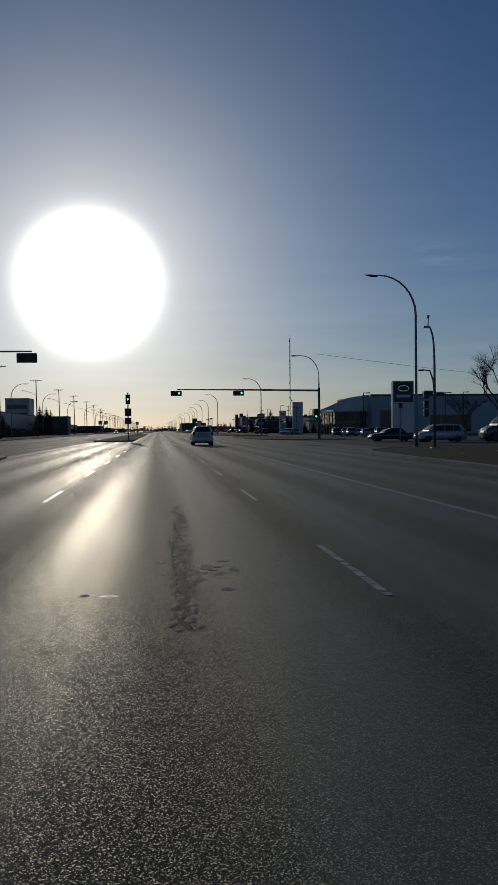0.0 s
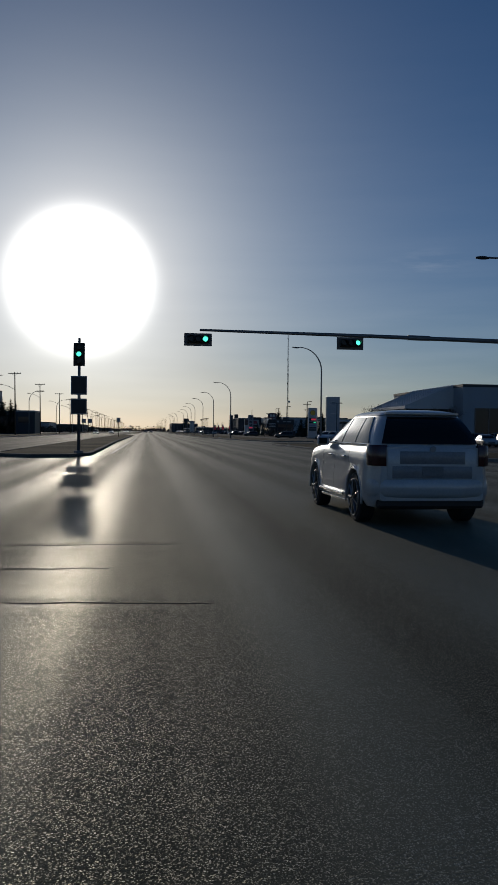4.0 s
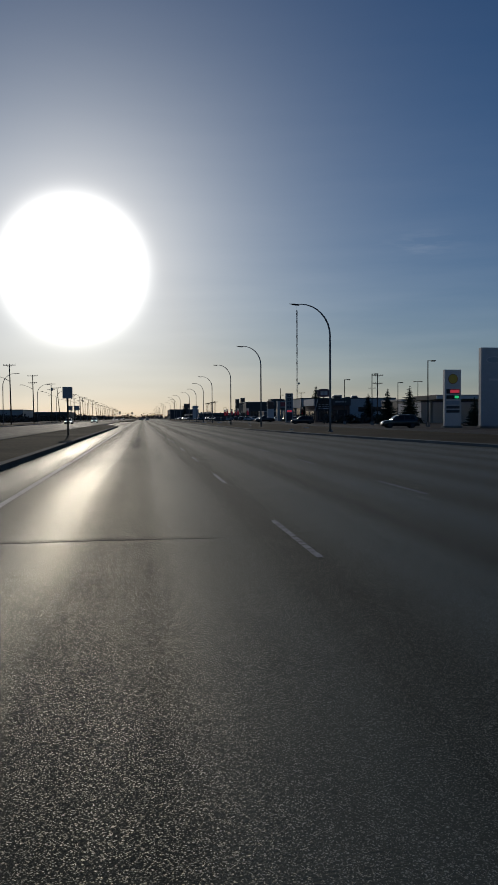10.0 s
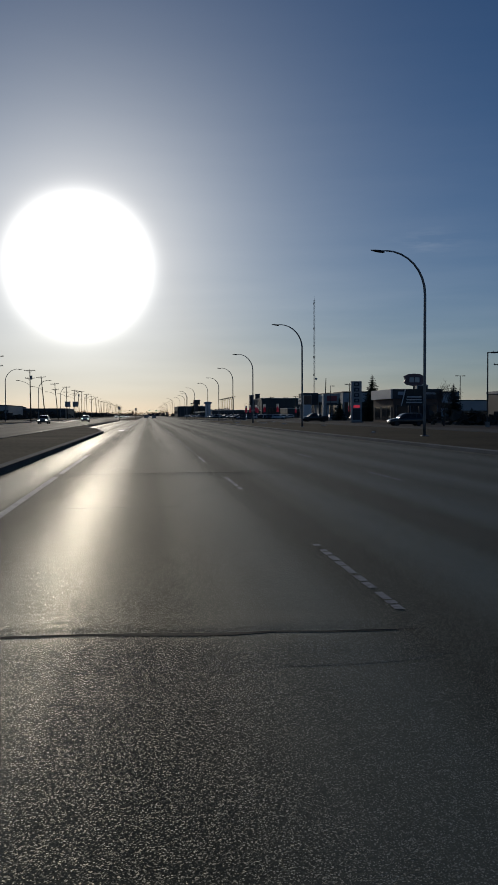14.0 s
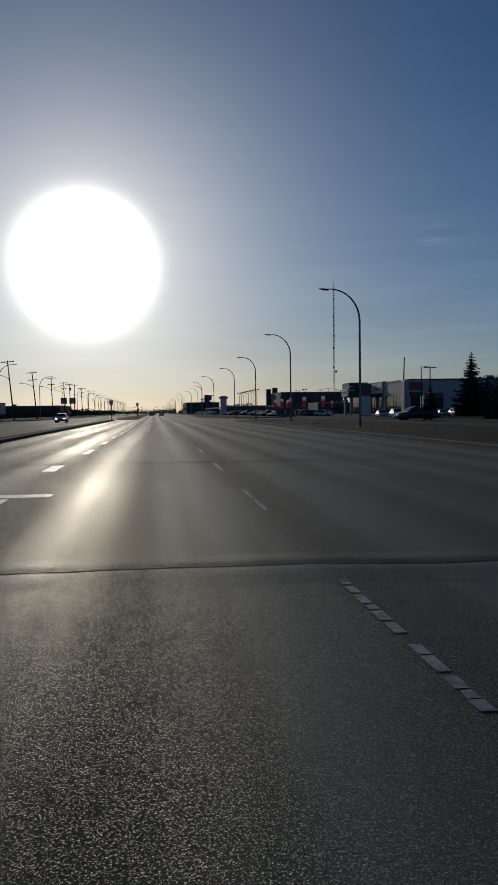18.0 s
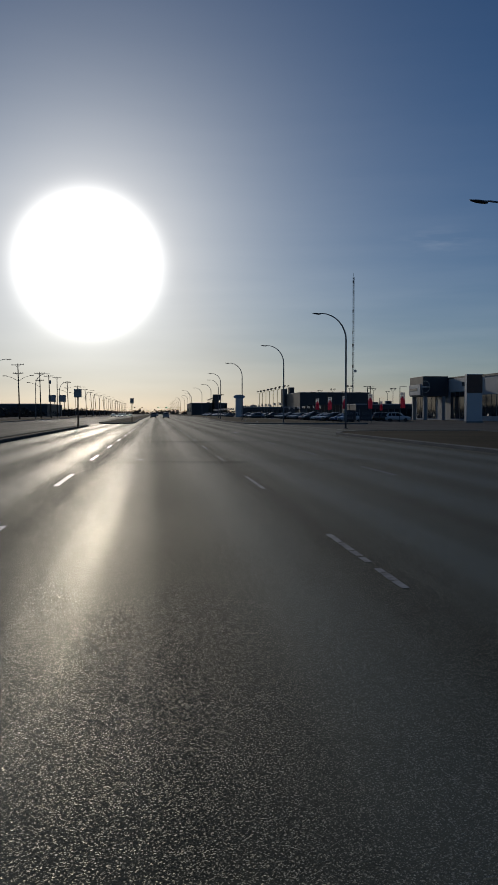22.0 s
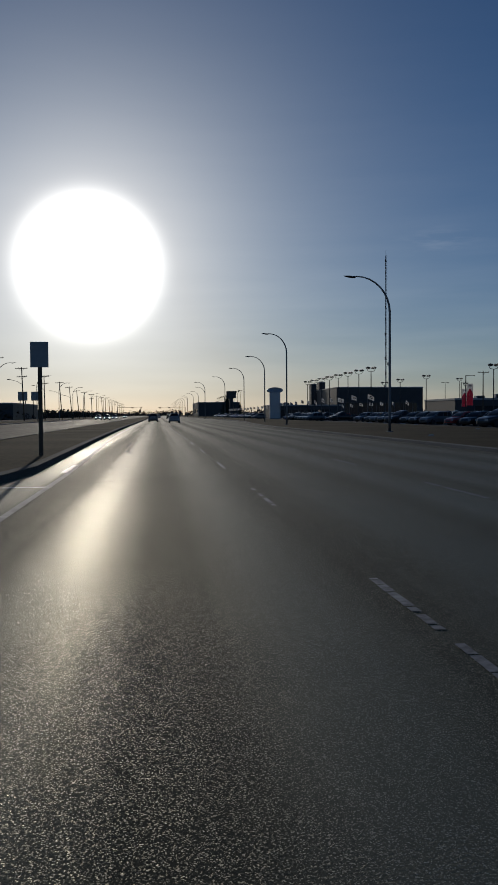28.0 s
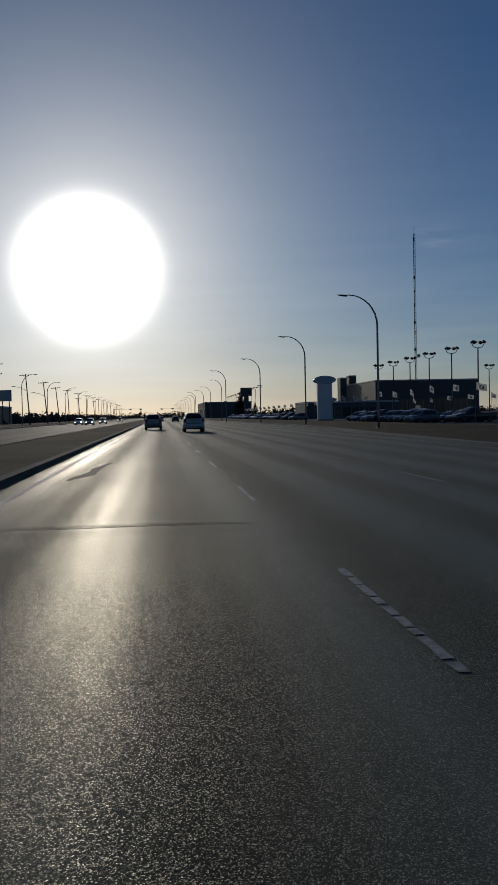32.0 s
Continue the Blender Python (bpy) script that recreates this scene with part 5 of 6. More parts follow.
for k in range(len(f)):
    bm.faces.new((f[k], f[(k + 1) % len(f)], g[(k + 1) % len(f)], g[k]))
part("shield", bm, SHIELD, p, "dull dark red shield panel")
part("letter_block", box(-0.85, -0.08, -0.235, -0.204, 6.75, 7.6, bevel=0.1), WHITE, p)
part("letter_block", box(0.08, 0.85, -0.235, -0.204, 6.75, 7.6, bevel=0.1), WHITE, p)
part("board", loft([[(-2.2, -0.12, 2.9), (2.2, -0.12, 2.9), (1.5, -0.12, 5.6), (-1.5, -0.12, 5.6)], [(-2.2, 0.12, 2.9), (2.2, 0.12, 2.9), (1.5, 0.12, 5.6), (-1.5, 0.12, 5.6)]]), BLACK, p, "black letter board")
part("board_edge", tube([(-2.2, -0.15, 2.9), (-1.5, -0.15, 5.6)], 0.09, 6), WHITE, p, "bright board edge")
for zz, hw in ((4.25, 1.25), (3.8, 1.3), (3.35, 1.35)):
    part("text_bar", box(-hw, hw, -0.145, -0.125, zz, zz + 0.2), WHITE, p)
part("leg", box(-1.0, -0.85, -0.08, 0.08, 0, 2.9), DARK_STEEL, p)
part("leg", box(0.85, 1.0, -0.08, 0.08, 0, 2.9), DARK_STEEL, p)


# ---- buildings ----
def building(name, label, x0, x1, y0, y1, h, wall, front=(), side=(), parapet=0.35, roof_units=0, category="building"):
    """A flat-roofed block. front and side: openings (a, b, z0, z1) on the face towards -y and towards -x."""
    root = thing(name, label, category, pose(x0, y0, -0.06))
    w, d = x1 - x0, y1 - y0
    part("wall", box(0, w, 0, d, 0, h - 0.1), wall, root)
    part("roof", box(0.3, w - 0.3, 0.3, d - 0.3, h - 0.098, h - 0.05), SOIL, root, "gravelled flat roof")
    bm = bmesh.new()
    for a in ((-0.08, w + 0.08, -0.08, 0.25), (-0.08, w + 0.08, d - 0.25, d + 0.08), (-0.08, 0.25, 0.252, d - 0.252), (w - 0.25, w + 0.08, 0.252, d - 0.252)):
        box(*a, h - 0.1 - parapet * 0.5, h + parapet * 0.5, bm)
    part("parapet", bm, DARK if wall is not DARK else GREY, root)
    for a, b, z0, z1 in front:
        f = part("window", box(a, b, -0.06, -0.003, z0, z1), WINDOW, root, "dark glazing")
        n = max(1, int((b - a) / 2.2))
        for k in range(n + 1):
            xx = a + (b - a) * k / n
            part("mullion", box(xx - 0.05, xx + 0.05, -0.11, -0.062, z0, z1), STEEL, f)
        part("sill", box(a - 0.05, b + 0.05, -0.12, -0.004, z0 - 0.1, z0 - 0.002), STEEL, f)
    for a, b, z0, z1 in side:
        f = part("window", box(-0.06, -0.003, a, b, z0, z1), WINDOW, root, "dark glazing")
        n = max(1, int((b - a) / 2.2))
        for k in range(n + 1):
            yy = a + (b - a) * k / n
            part("mullion", box(-0.11, -0.062, yy - 0.05, yy + 0.05, z0, z1), STEEL, f)
    rr = random.Random(int(x0 * 7 + y0))
    for k in range(roof_units):
        ux, uy, uh = rr.uniform(0.15, 0.85) * w, rr.uniform(0.2, 0.5) * d, rr.uniform(0.8, 1.5)
        u = part("roof_unit", box(ux, ux + 2.2, uy, uy + 1.8, h - 0.05, h + uh, bevel=0.05), GREY, root)
        part("unit_grille", box(ux + 0.2, ux + 2.0, uy - 0.03, uy - 0.004, h + 0.25, h + uh - 0.15), DARK_STEEL, u)
    return root


b = building("dealership_building", "blue-grey car dealership with a flat parapet roof and glazed bays", 49.4, 108, 179, 214, 9.2, CLADDING, front=((2, 9, 0.6, 5.6), (14, 24, 0.6, 4.5), (30, 50, 0.6, 4.0)), roof_units=4)
# glazed wing with a sloping white metal roof
bm = slab([(42, 184), (49.4, 184), (49.4, 201), (42, 201)], 0.0, 5.5)
wing = thing("showroom_wing", "glazed showroom wing under a sloping ribbed white metal roof", "building", pose(0, 0, -0.06))
part("glass_wall", bm, WINDOW, wing, "dark showroom glazing")
bm = loft([[(41.2, 182.8, 5.5), (49.39, 182.8, 5.5), (49.39, 182.8, 9.4), (41.2, 182.8, 5.9)], [(41.2, 202, 5.5), (49.39, 202, 5.5), (49.39, 202, 9.4), (41.2, 202, 5.9)]])
part("roof", bm, WHITE, wing, "ribbed white metal roof")
for k in range(12):
    yy = 183.0 + k * 1.7
    part("roof_rib", tube([(41.25, yy, 5.95), (49.35, yy, 9.45)], 0.06, 5), WHITE, wing)
for k in range(5):
    part("mullion", box(42.2 + 1.7 * k, 42.32 + 1.7 * k, 183.9, 183.997, 0, 5.5), STEEL, wing)
for k in range(6):
    part("mullion", box(41.9, 41.997, 184.3 + 3.1 * k, 184.42 + 3.1 * k, 0, 5.5), STEEL, wing)
part("beam", box(41.7, 49.3, 183.6, 183.88, 2.9, 3.1), STEEL, wing)

building("warehouse", "long low white metal warehouse", 60, 118, 311, 327, 4.7, WHITE, front=((24, 27, 0.1, 3.0),), roof_units=3)
building("strip_mall", "long low dark shop row with flat roofs", 62, 118, 330, 346, 5.4, DARK, front=((2, 20, 0.4, 2.8), (24, 50, 0.4, 2.8)), roof_units=4)
building("restaurant", "low restaurant with dark walls and a pale side fascia", 44.9, 54.0, 348, 361, 6.0, BROWN, front=((0.6, 8.4, 0.5, 3.2),), side=((1.5, 7, 0.5, 3.0), (8, 12, 0.5, 3.0)), roof_units=2)
fas = thing("fascia_sign", "long dark fascia band along the restaurant's roof edge", "fascia", pose(0, 0, 0))
part("panel", box(44.7, 54.2, 347.6, 347.88, 4.3, 6.1, bevel=0.03), DARK, fas)
part("side_panel", box(44.4, 44.8, 347.9, 361, 4.3, 6.1, bevel=0.03), WHITE, fas, "pale side fascia")
part("lettering_bar", box(45.6, 48.4, 347.55, 347.597, 5.0, 5.6), BLUE_SIGN, fas)
part("lettering_bar", box(50, 53, 347.55, 347.597, 5.1, 5.5), GREY, fas)
building("store", "low dark building with a flat roof behind the restaurant", 78, 130, 352, 380, 6.2, DARK, front=((4, 44, 2.8, 4.2),), roof_units=3)
b = building("dealership_building", "blue-grey dealership block with a dark glazed front", 64, 104, 462, 484, 9.0, CLADDING, front=((0.4, 9, 0.2, 5.6), (14, 20, 0.2, 3.0), (24, 36, 3.6, 5.4)), side=((0.8, 20, 1.0, 5.2),), roof_units=2)
b = building("dealership_building", "pale dealership hall with a tall glazed side along the lot", 63.8, 104, 484.2, 521, 9.2, CLADDING, side=((0.6, 13.5, 0.4, 6.1), (23, 36, 0.4, 6.1)), roof_units=2)
# fascia band whose white carries the glow that falls on this side
part("side_fascia", box(-0.14, -0.012, 0.1, 14.4, 6.25, 8.95, bevel=0.02), WHITE, b, "fascia band, whitened to carry the sun's glow")
for k in range(5):
    part("lettering_bar", box(-0.17, -0.142, 1.0 + 1.25 * k, 1.9 + 1.25 * k, 7.2, 8.1), DARK_STEEL, b)
prt = thing("entrance_portal", "grey entrance portal with a dark red panel over the dealership door", "portal", pose(0, 0, -0.06))
part("leg", box(45.0, 45.8, 407, 409, 0, 6.8, bevel=0.05), GREY, prt)
part("leg", box(48.6, 49.4, 407, 409, 0, 6.8, bevel=0.05), GREY, prt)
part("lintel", box(45.8, 48.6, 407, 409, 4.6, 6.8), GREY, prt)
part("red_panel", box(45.9, 48.5, 406.9, 406.997, 5.0, 6.4, bevel=0.02), RED, prt)
part("dark_band", box(45.9, 48.5, 406.9, 406.997, 3.9, 4.58, bevel=0.02), DARK, prt)
cnp = thing("entrance_tower", "dark boxed entrance portal with a round chrome emblem", "portal", pose(0, 0, -0.06))
part("box", box(57.9, 63.6, 499, 508, 5.3, 9.65, bevel=0.05), DARK, cnp)
part("side_panel", box(57.7, 57.88, 500.4, 508, 5.6, 7.9, bevel=0.02), WHITE, cnp, "pale side panel")
part("lettering_bar", box(57.66, 57.697, 502.2, 507.2, 6.5, 7.1), DARK_STEEL, cnp)
for x_, y_ in ((58.3, 499.5), (58.3, 506.8), (62.4, 499.5)):
    part("leg", box(x_, x_ + 0.8, y_, y_ + 0.8, 0, 5.29), GREY, cnp)
disc_logo(cnp, 58.4, 498.9, 7.3, 0.95, 1.25, CHROME, ring=True)
part("lettering_bar", box(57.5, 59.4, 498.85, 498.94, 7.15, 7.45), CHROME, cnp)
building("shop", "low dark commercial block behind the lots", 84, 134, 560, 580, 4.4, DARK, front=((5, 40, 0.4, 3.0),), roof_units=3)
building("dealership_building", "long dark flat-roofed dealership behind its floodlit lot", 86, 129, 801, 849, 14.2, DARK, front=((4, 40, 1.0, 6.5),), side=((4, 42, 1.0, 5.5),), roof_units=0)
for x, y, w, h in ((83.6, 822, 3.0, 17.2), (88.8, 826, 3.4, 18.3)):
    building("stair_block", "plain dark block rising behind the dealership roof", x, x + w, y + 30, y + 36, h * 1.03, DARK)
building("shop", "far low shop with a flat roof", 40, 66, 706, 724, 4.6, DARK, front=((3, 22, 0.4, 3.0),), roof_units=1)
building("long_building", "long low dark wall of a far building beside the road", 30.5, 62, 1023, 1120, 10.6, DARK, side=((6, 30, 3, 6), (40, 80, 3, 6)), roof_units=2)
building("shop", "far low dark commercial block", 72, 122, 612, 634, 4.9, DARK, front=((5, 40, 0.4, 3.2),), roof_units=3)
building("shop", "far low grey commercial block", 130, 190, 560, 600, 8.0, GREY, front=((5, 50, 0.4, 3.2),), roof_units=3)
building("warehouse", "long low grey warehouse beyond the opposing lanes", -100, -52, 262, 400, 8.2, GREY, front=((5, 40, 2.6, 4.0),), side=((6, 40, 1.0, 3.8), (60, 90, 1.0, 3.8), (100, 132, 1.0, 3.8)), roof_units=4)
building("warehouse", "low dark warehouse beyond the opposing lanes", -88, -44, 150, 214, 5.2, DARK, front=((4, 36, 1.6, 3.0),), roof_units=2)
building("office_block", "tall plain grey block behind the long warehouse", -76, -64.2, 408, 424, 18.2, GREY, front=((1, 10.8, 1, 3), (1, 10.8, 5, 7), (1, 10.8, 9, 11), (1, 10.8, 13, 15)))
building("shop", "small dark upper block beside the long warehouse", -41.6, -35.4, 318, 330, 7.3, DARK, front=((1, 4.5, 3.5, 5.5),), category="building")
building("warehouse", "far low warehouse beyond the opposing lanes", -120, -60, 560, 600, 6.0, GREY, front=((5, 50, 1.6, 3.0),), roof_units=2)
building("warehouse", "far low dark warehouse beyond the opposing lanes", -110, -52, 720, 780, 6.0, DARK, front=((5, 50, 1.6, 3.0),), roof_units=1)

# filling station canopy
can = thing("station_canopy", "flat filling station canopy with a pale fascia on columns", "canopy", pose(0, 0, -0.06))
part("roof", box(57, 84, 294, 308, 4.7, 5.6, bevel=0.05), TAN, can)
part("fascia", box(56.9, 84.1, 293.85, 293.997, 4.8, 5.4), WHITE, can)
for cx in (60, 70, 80):
    for cy in (297, 305):
        part("column", box(cx - 0.25, cx + 0.25, cy - 0.25, cy + 0.25, 0, 4.7, bevel=0.03), GREY, can)
for cx in (62, 70, 78):
    pmp = thing("fuel_pump", "slim fuel pump with a dark face under the canopy", "fuel pump", pose(cx, 301, -0.06), "fuel pumps")
    part("body", box(-0.45, 0.45, -0.3, 0.3, 0, 1.9, bevel=0.05), WHITE, pmp)
    part("face", box(-0.35, 0.35, -0.33, -0.303, 0.9, 1.6), BLACK, pmp)
    part("hose", tube([(0.47, 0, 1.5), (0.6, -0.1, 0.9), (0.5, -0.1, 0.5), (0.47, 0, 0.8)], 0.03, 6), BLACK, pmp)


# ---- lot lamps, floodlights, banners, flags ----
def lot_lamp(x, y, h, heads=1, label="square-headed parking lot lamp on a dark pole"):
    root = thing("lot_lamp", label, "lot lamp", pose(x, y, -0.05), "lot lamps")
    part("pole", tube([(0, 0, 0), (0, 0, h)], [0.1, 0.07], 8), DARK_STEEL, root)
    part("footing", tube([(0, 0, 0), (0, 0, 0.6)], 0.28, 10), CONCRETE, root)
    for k in range(heads):
        sx = 1 if k == 0 else -1
        part("arm", box(min(0, sx * 0.5), max(0, sx * 0.5), -0.04, 0.04, h - 0.1, h - 0.02), DARK_STEEL, root)
        part("luminaire", box(min(sx * 0.45, sx * 1.05), max(sx * 0.45, sx * 1.05), -0.22, 0.22, h - 0.14, h + 0.02, bevel=0.02), BLACK, root)


for x, y, h, n in ((39.2, 251, 9.1, 1), (38.6, 218, 7.6, 2), (38.2, 292.4, 8.5, 1), (38.3, 274.7, 8.6, 1), (66.1, 368.5, 9.7, 2), (48, 128, 7.4, 1), (60, 150, 8.5, 1), (34, 128, 7.4, 1),
                   (51.4, 300.7, 8.3, 1), (64.3, 325, 9.6, 2), (56, 240, 8.0, 1), (44, 395, 8.5, 1), (62, 560, 9.5, 2), (80, 640, 10, 2)):
    lot_lamp(x, y, h, n)


def floodlight(x, y, h, label="cluster of dark floodlights on a tall lot pole"):
    root = thing("floodlight_pole", label, "floodlight", pose(x, y, -0.05), "floodlights")
    part("pole", tube([(0, 0, 0), (0, 0, h - 0.7)], [0.11, 0.08], 8), DARK_STEEL, root)
    part("yoke", tube([(-0.75, 0, h - 0.25), (-0.6, 0, h - 0.6), (0, 0, h - 0.75), (0.6, 0, h - 0.6), (0.75, 0, h - 0.25)], 0.05, 6), DARK_STEEL, root)
    for sx in (-0.72, -0.34, 0.34, 0.72):
        bm = box(-0.22, 0.22, -0.26, 0.26, -0.13, 0.15, bevel=0.04)
        bmesh.ops.rotate(bm, verts=bm.verts, matrix=Matrix.Rotation(radians(-28 if sx < 0 else 28), 3, "Y"))
        bmesh.ops.translate(bm, vec=(sx, 0.12 if abs(sx) < 0.5 else -0.1, h - 0.12 + abs(sx) * 0.15), verts=bm.verts)
        part("lamp_head", bm, BLACK, root)


for k in range(8):
    floodlight(39.2, 569 + 8.9 * k, 9.9)
for k in range(12):
    floodlight(38 + 0.3 * k, 790 + 16 * k, 12.5)
for x, y, h in ((53.9, 548.7, 9.2), (73.1, 570.6, 9.2), (75.2, 555.9, 9.6), (60.9, 601, 10.0), (59.5, 616, 9.8), (60.2, 632, 9.7), (92, 660, 12), (110, 700, 12), (76, 520, 9.5)):
    floodlight(x, y, h)


def banner(x, y, h=6.2, z0=2.4, w=0.85, d=2.75):
    root = thing("banner_pole", "dark pole with a hanging red and white sale banner", "banner", pose(x, y, -0.05), "sale banners")
    part("pole", tube([(0, 0, 0), (0, 0, h)], 0.06, 8), DARK_STEEL, root)
    part("arm", box(0, w + 0.35, -0.03, 0.03, h - 0.07, h), DARK_STEEL, root)

    def sheet(off, z1, peak):
        bm = bmesh.new()
        rows = []
        n = 9
        for j in range(n):
            f = j / (n - 1)
            z = z0 + (z1 - z0) * f
            k = 1.0 if not peak or f < 0.72 else 1.0 - 0.85 * (f - 0.72) / 0.28
            rows.append([bm.verts.new((0.1 + w / 2 + w * k * (i / 4 - 0.5), off + 0.05 * math.sin(i * 1.4 + j * 0.6 + x), z)) for i in range(5)])
        for r, q in zip(rows, rows[1:]):
            for i in range(4):
                bm.faces.new((r[i], r[i + 1], q[i + 1], q[i]))
        bmesh.ops.solidify(bm, geom=list(bm.faces), thickness=0.01)
        return bm

    part("banner_cloth", sheet(0.0, z0 + d, False), WHITE_CLOTH, root, "white banner cloth")
    part("print", sheet(-0.03, z0 + d * 0.76, True), RED_FLAG, root, "pinkish red arrow print")
    part("text_bar", box(0.3, 0.75, -0.09, -0.075, z0 + d * 0.87, z0 + d * 0.92), GREY, root)


for x, y in ((38.8, 522.8), (46.2, 543), (38.2, 506), (39.0, 495.5), (66.8, 563.7), (39.5, 477), (42.2, 465.7), (58.5, 434.4)):
    banner(x, y)


def lot_flag(x, y, h, turn):
    root = thing("lot_flag", "small white flag with a dark emblem on a thin pole", "flag", pose(x, y, -0.05, 0, 0, turn), "lot flags")
    part("pole", tube([(0, 0, 0), (0.15, 0, h)], 0.025, 6), STEEL, root)
    sag, curl = 0.3 + 0.22 * math.sin(y * 1.7), 0.75 + 0.2 * math.cos(y * 2.3)

    def cloth_at(u, v, off=0.0):
        return (0.15 + 1.2 * u * curl, off + 0.13 * u * math.sin(u * 6.0 + y), h - 0.85 + 0.82 * v * (1 - 0.12 * u) - sag * u ** 1.4 - 0.05 * math.sin(u * 7 + y) * u)

    bm = bmesh.new()
    rows = [[bm.verts.new(cloth_at(i / 8, j / 4)) for i in range(9)] for j in range(5)]
    for r, q in zip(rows, rows[1:]):
        for i in range(8):
            bm.faces.new((r[i], r[i + 1], q[i + 1], q[i]))
    bmesh.ops.solidify(bm, geom=list(bm.faces), thickness=0.012)
    part("cloth", bm, WHITE_CLOTH, root, smooth=True)
    bm = bmesh.new()
    outer = [bm.verts.new(cloth_at(0.52 + 0.25 * math.cos(6.2832 * k / 14), 0.5 + 0.26 * math.sin(6.2832 * k / 14), -0.022)) for k in range(14)]
    inner = [bm.verts.new(cloth_at(0.52 + 0.14 * math.cos(6.2832 * k / 14), 0.5 + 0.1 * math.sin(6.2832 * k / 14), -0.022)) for k in range(14)]
    for k in range(14):
        bm.faces.new((outer[k], outer[(k + 1) % 14], inner[(k + 1) % 14], inner[k]))
    part("emblem", bm, DARK, root, "dark oval emblem")


for k, y in enumerate((554.6, 565.5, 576.5, 583.5, 591.6, 599.5, 608, 616, 624, 632, 641, 650)):
    lot_flag(34.5, y, 4.7 + 0.15 * math.sin(k * 2.0), 25 * math.sin(k * 1.7))
for k in range(14):
    lot_flag(34.5, 668 + 11 * k, 4.2, 10 * math.sin(k * 1.7))
for k in range(7):
    lot_flag(55.6, 600 + 10.4 * k, 4.4, 20 * math.sin(k * 1.1))

# flatbed trailer on the lot
tr = thing("flatbed_trailer", "dark flatbed trailer parked beside the lot", "trailer", pose(36, 600, -0.05))
part("deck", box(0, 9.5, -1.2, 1.2, 1.0, 1.18, bevel=0.02), DARK_STEEL, tr)
part("headboard", box(-0.1, 0.0, -1.2, 1.2, 1.0, 2.3), DARK_STEEL, tr)
for wx in (6.6, 7.8):
    for wy in (-1.15, 1.15):
        w_ = part("wheel", tube([(wx, wy - 0.13, 0.45), (wx, wy + 0.13, 0.45)], 0.45, 16), TYRE, tr)
        part("rim", tube([(wx, wy - 0.14, 0.45), (wx, wy + 0.14, 0.45)], 0.25, 12), RIM, w_)
part("jack", box(1.0, 1.15, -0.08, 0.08, 0.0, 1.0), STEEL, tr)
park("d", 33.6, 600, 200)

# lattice radio mast
MAST_STEEL = material("pale_galvanised_steel", (0.3, 0.31, 0.33), 0.45, 0.6, vary=0.2, bump=0)
mast = thing("radio_mast", "very tall slim lattice radio mast", "radio mast", pose(168.5, 998, -0.05))
MH, MW = 118.0, 0.7
for k in range(3):
    a = radians(90 + 120 * k)
    part("leg", tube([(MW * math.cos(a), MW * math.sin(a), 0), (MW * math.cos(a), MW * math.sin(a), MH)], 0.13, 6), MAST_STEEL, mast)
bm = bmesh.new()
for j in range(58):
    z0, z1 = MH * j / 58, MH * (j + 1) / 58
    for k in range(3):
        a, b_ = radians(90 + 120 * k), radians(90 + 120 * (k + 1))
        tube([(MW * math.cos(a), MW * math.sin(a), z0), (MW * math.cos(b_), MW * math.sin(b_), z1)], 0.07, 4, bm)
part("lattice", bm, MAST_STEEL, mast)
for z, r in ((30, 0.5), (41, 0.8), (52, 0.5), (59, 0.85), (70, 0.6), (79, 0.5), (88, 0.7), (104, 0.5), (113, 0.7)):
    part("antenna", tube([(-0.6, -1.1, z), (-0.6, -1.1, z + 2.0)], r * 0.75, 8), DARK_STEEL, mast)
part("dish", tube([(1.5, -1.5, 38), (1.5, -1.9, 38)], 1.2, 14), GREY, mast)
part("antenna", tube([(0, 0, MH), (0, 0, MH + 4)], 0.12, 6), MAST_STEEL, mast)


# ---- trees ----
def spruce(x, y, h, seed, label="dark pointed spruce tree"):
    rr = random.Random(seed)
    root = thing("spruce_tree", label, "tree", pose(x, y, -0.06), "spruces")
    part("trunk", tube([(0, 0, 0), (0, 0, h * 0.96)], [0.2, 0.03], 7), BARK, root)
    bm = bmesh.new()
    tiers = int(22 + 2.2 * h)
    for j in range(tiers):
        f = (j + rr.uniform(-0.3, 0.3)) / tiers
        z = h * (0.05 + 0.93 * f)
        R = h * 0.26 * (1 - max(0.0, f)) ** 0.85 * rr.uniform(0.7, 1.2) + 0.1
        n = max(6, int(20 * (1 - f)) + 6)
        for k in range(n):
            if rr.random() < 0.12:
                continue
            a = 2 * math.pi * (k + rr.random()) / n
            r = R * rr.uniform(0.5, 1.25)
            c_, s_ = math.cos(a), math.sin(a)
            droop, tip = r * rr.uniform(0.12, 0.45), r * rr.uniform(0.0, 0.22)
            # a limb with sprays of needles hanging to both sides of it
            for m in range(5):
                g0, g1 = m / 5, (m + 1.5) / 5
                w = (0.09 * h / 8 + 0.26 * r * (1 - g0)) * rr.uniform(0.6, 1.2)
                z0, z1 = z - droop * math.sin(g0 * 2.2) + tip * g0, z - droop * math.sin(min(g1, 1) * 2.2) + tip * g1
                p0, p1 = (r * g0 * c_, r * g0 * s_, z0 + 0.04), (r * g1 * c_, r * g1 * s_, z1)
                for sx in (-1, 1):
                    q = (r * (g0 + 0.32) * c_ - sx * w * s_, r * (g0 + 0.32) * s_ + sx * w * c_, (z0 + z1) / 2 - w * rr.uniform(0.2, 0.8))
                    bm.faces.new([bm.verts.new(v) for v in (p0, p1, q)])
    part("crown", bm, SPRUCE, root, "dense dark needles")


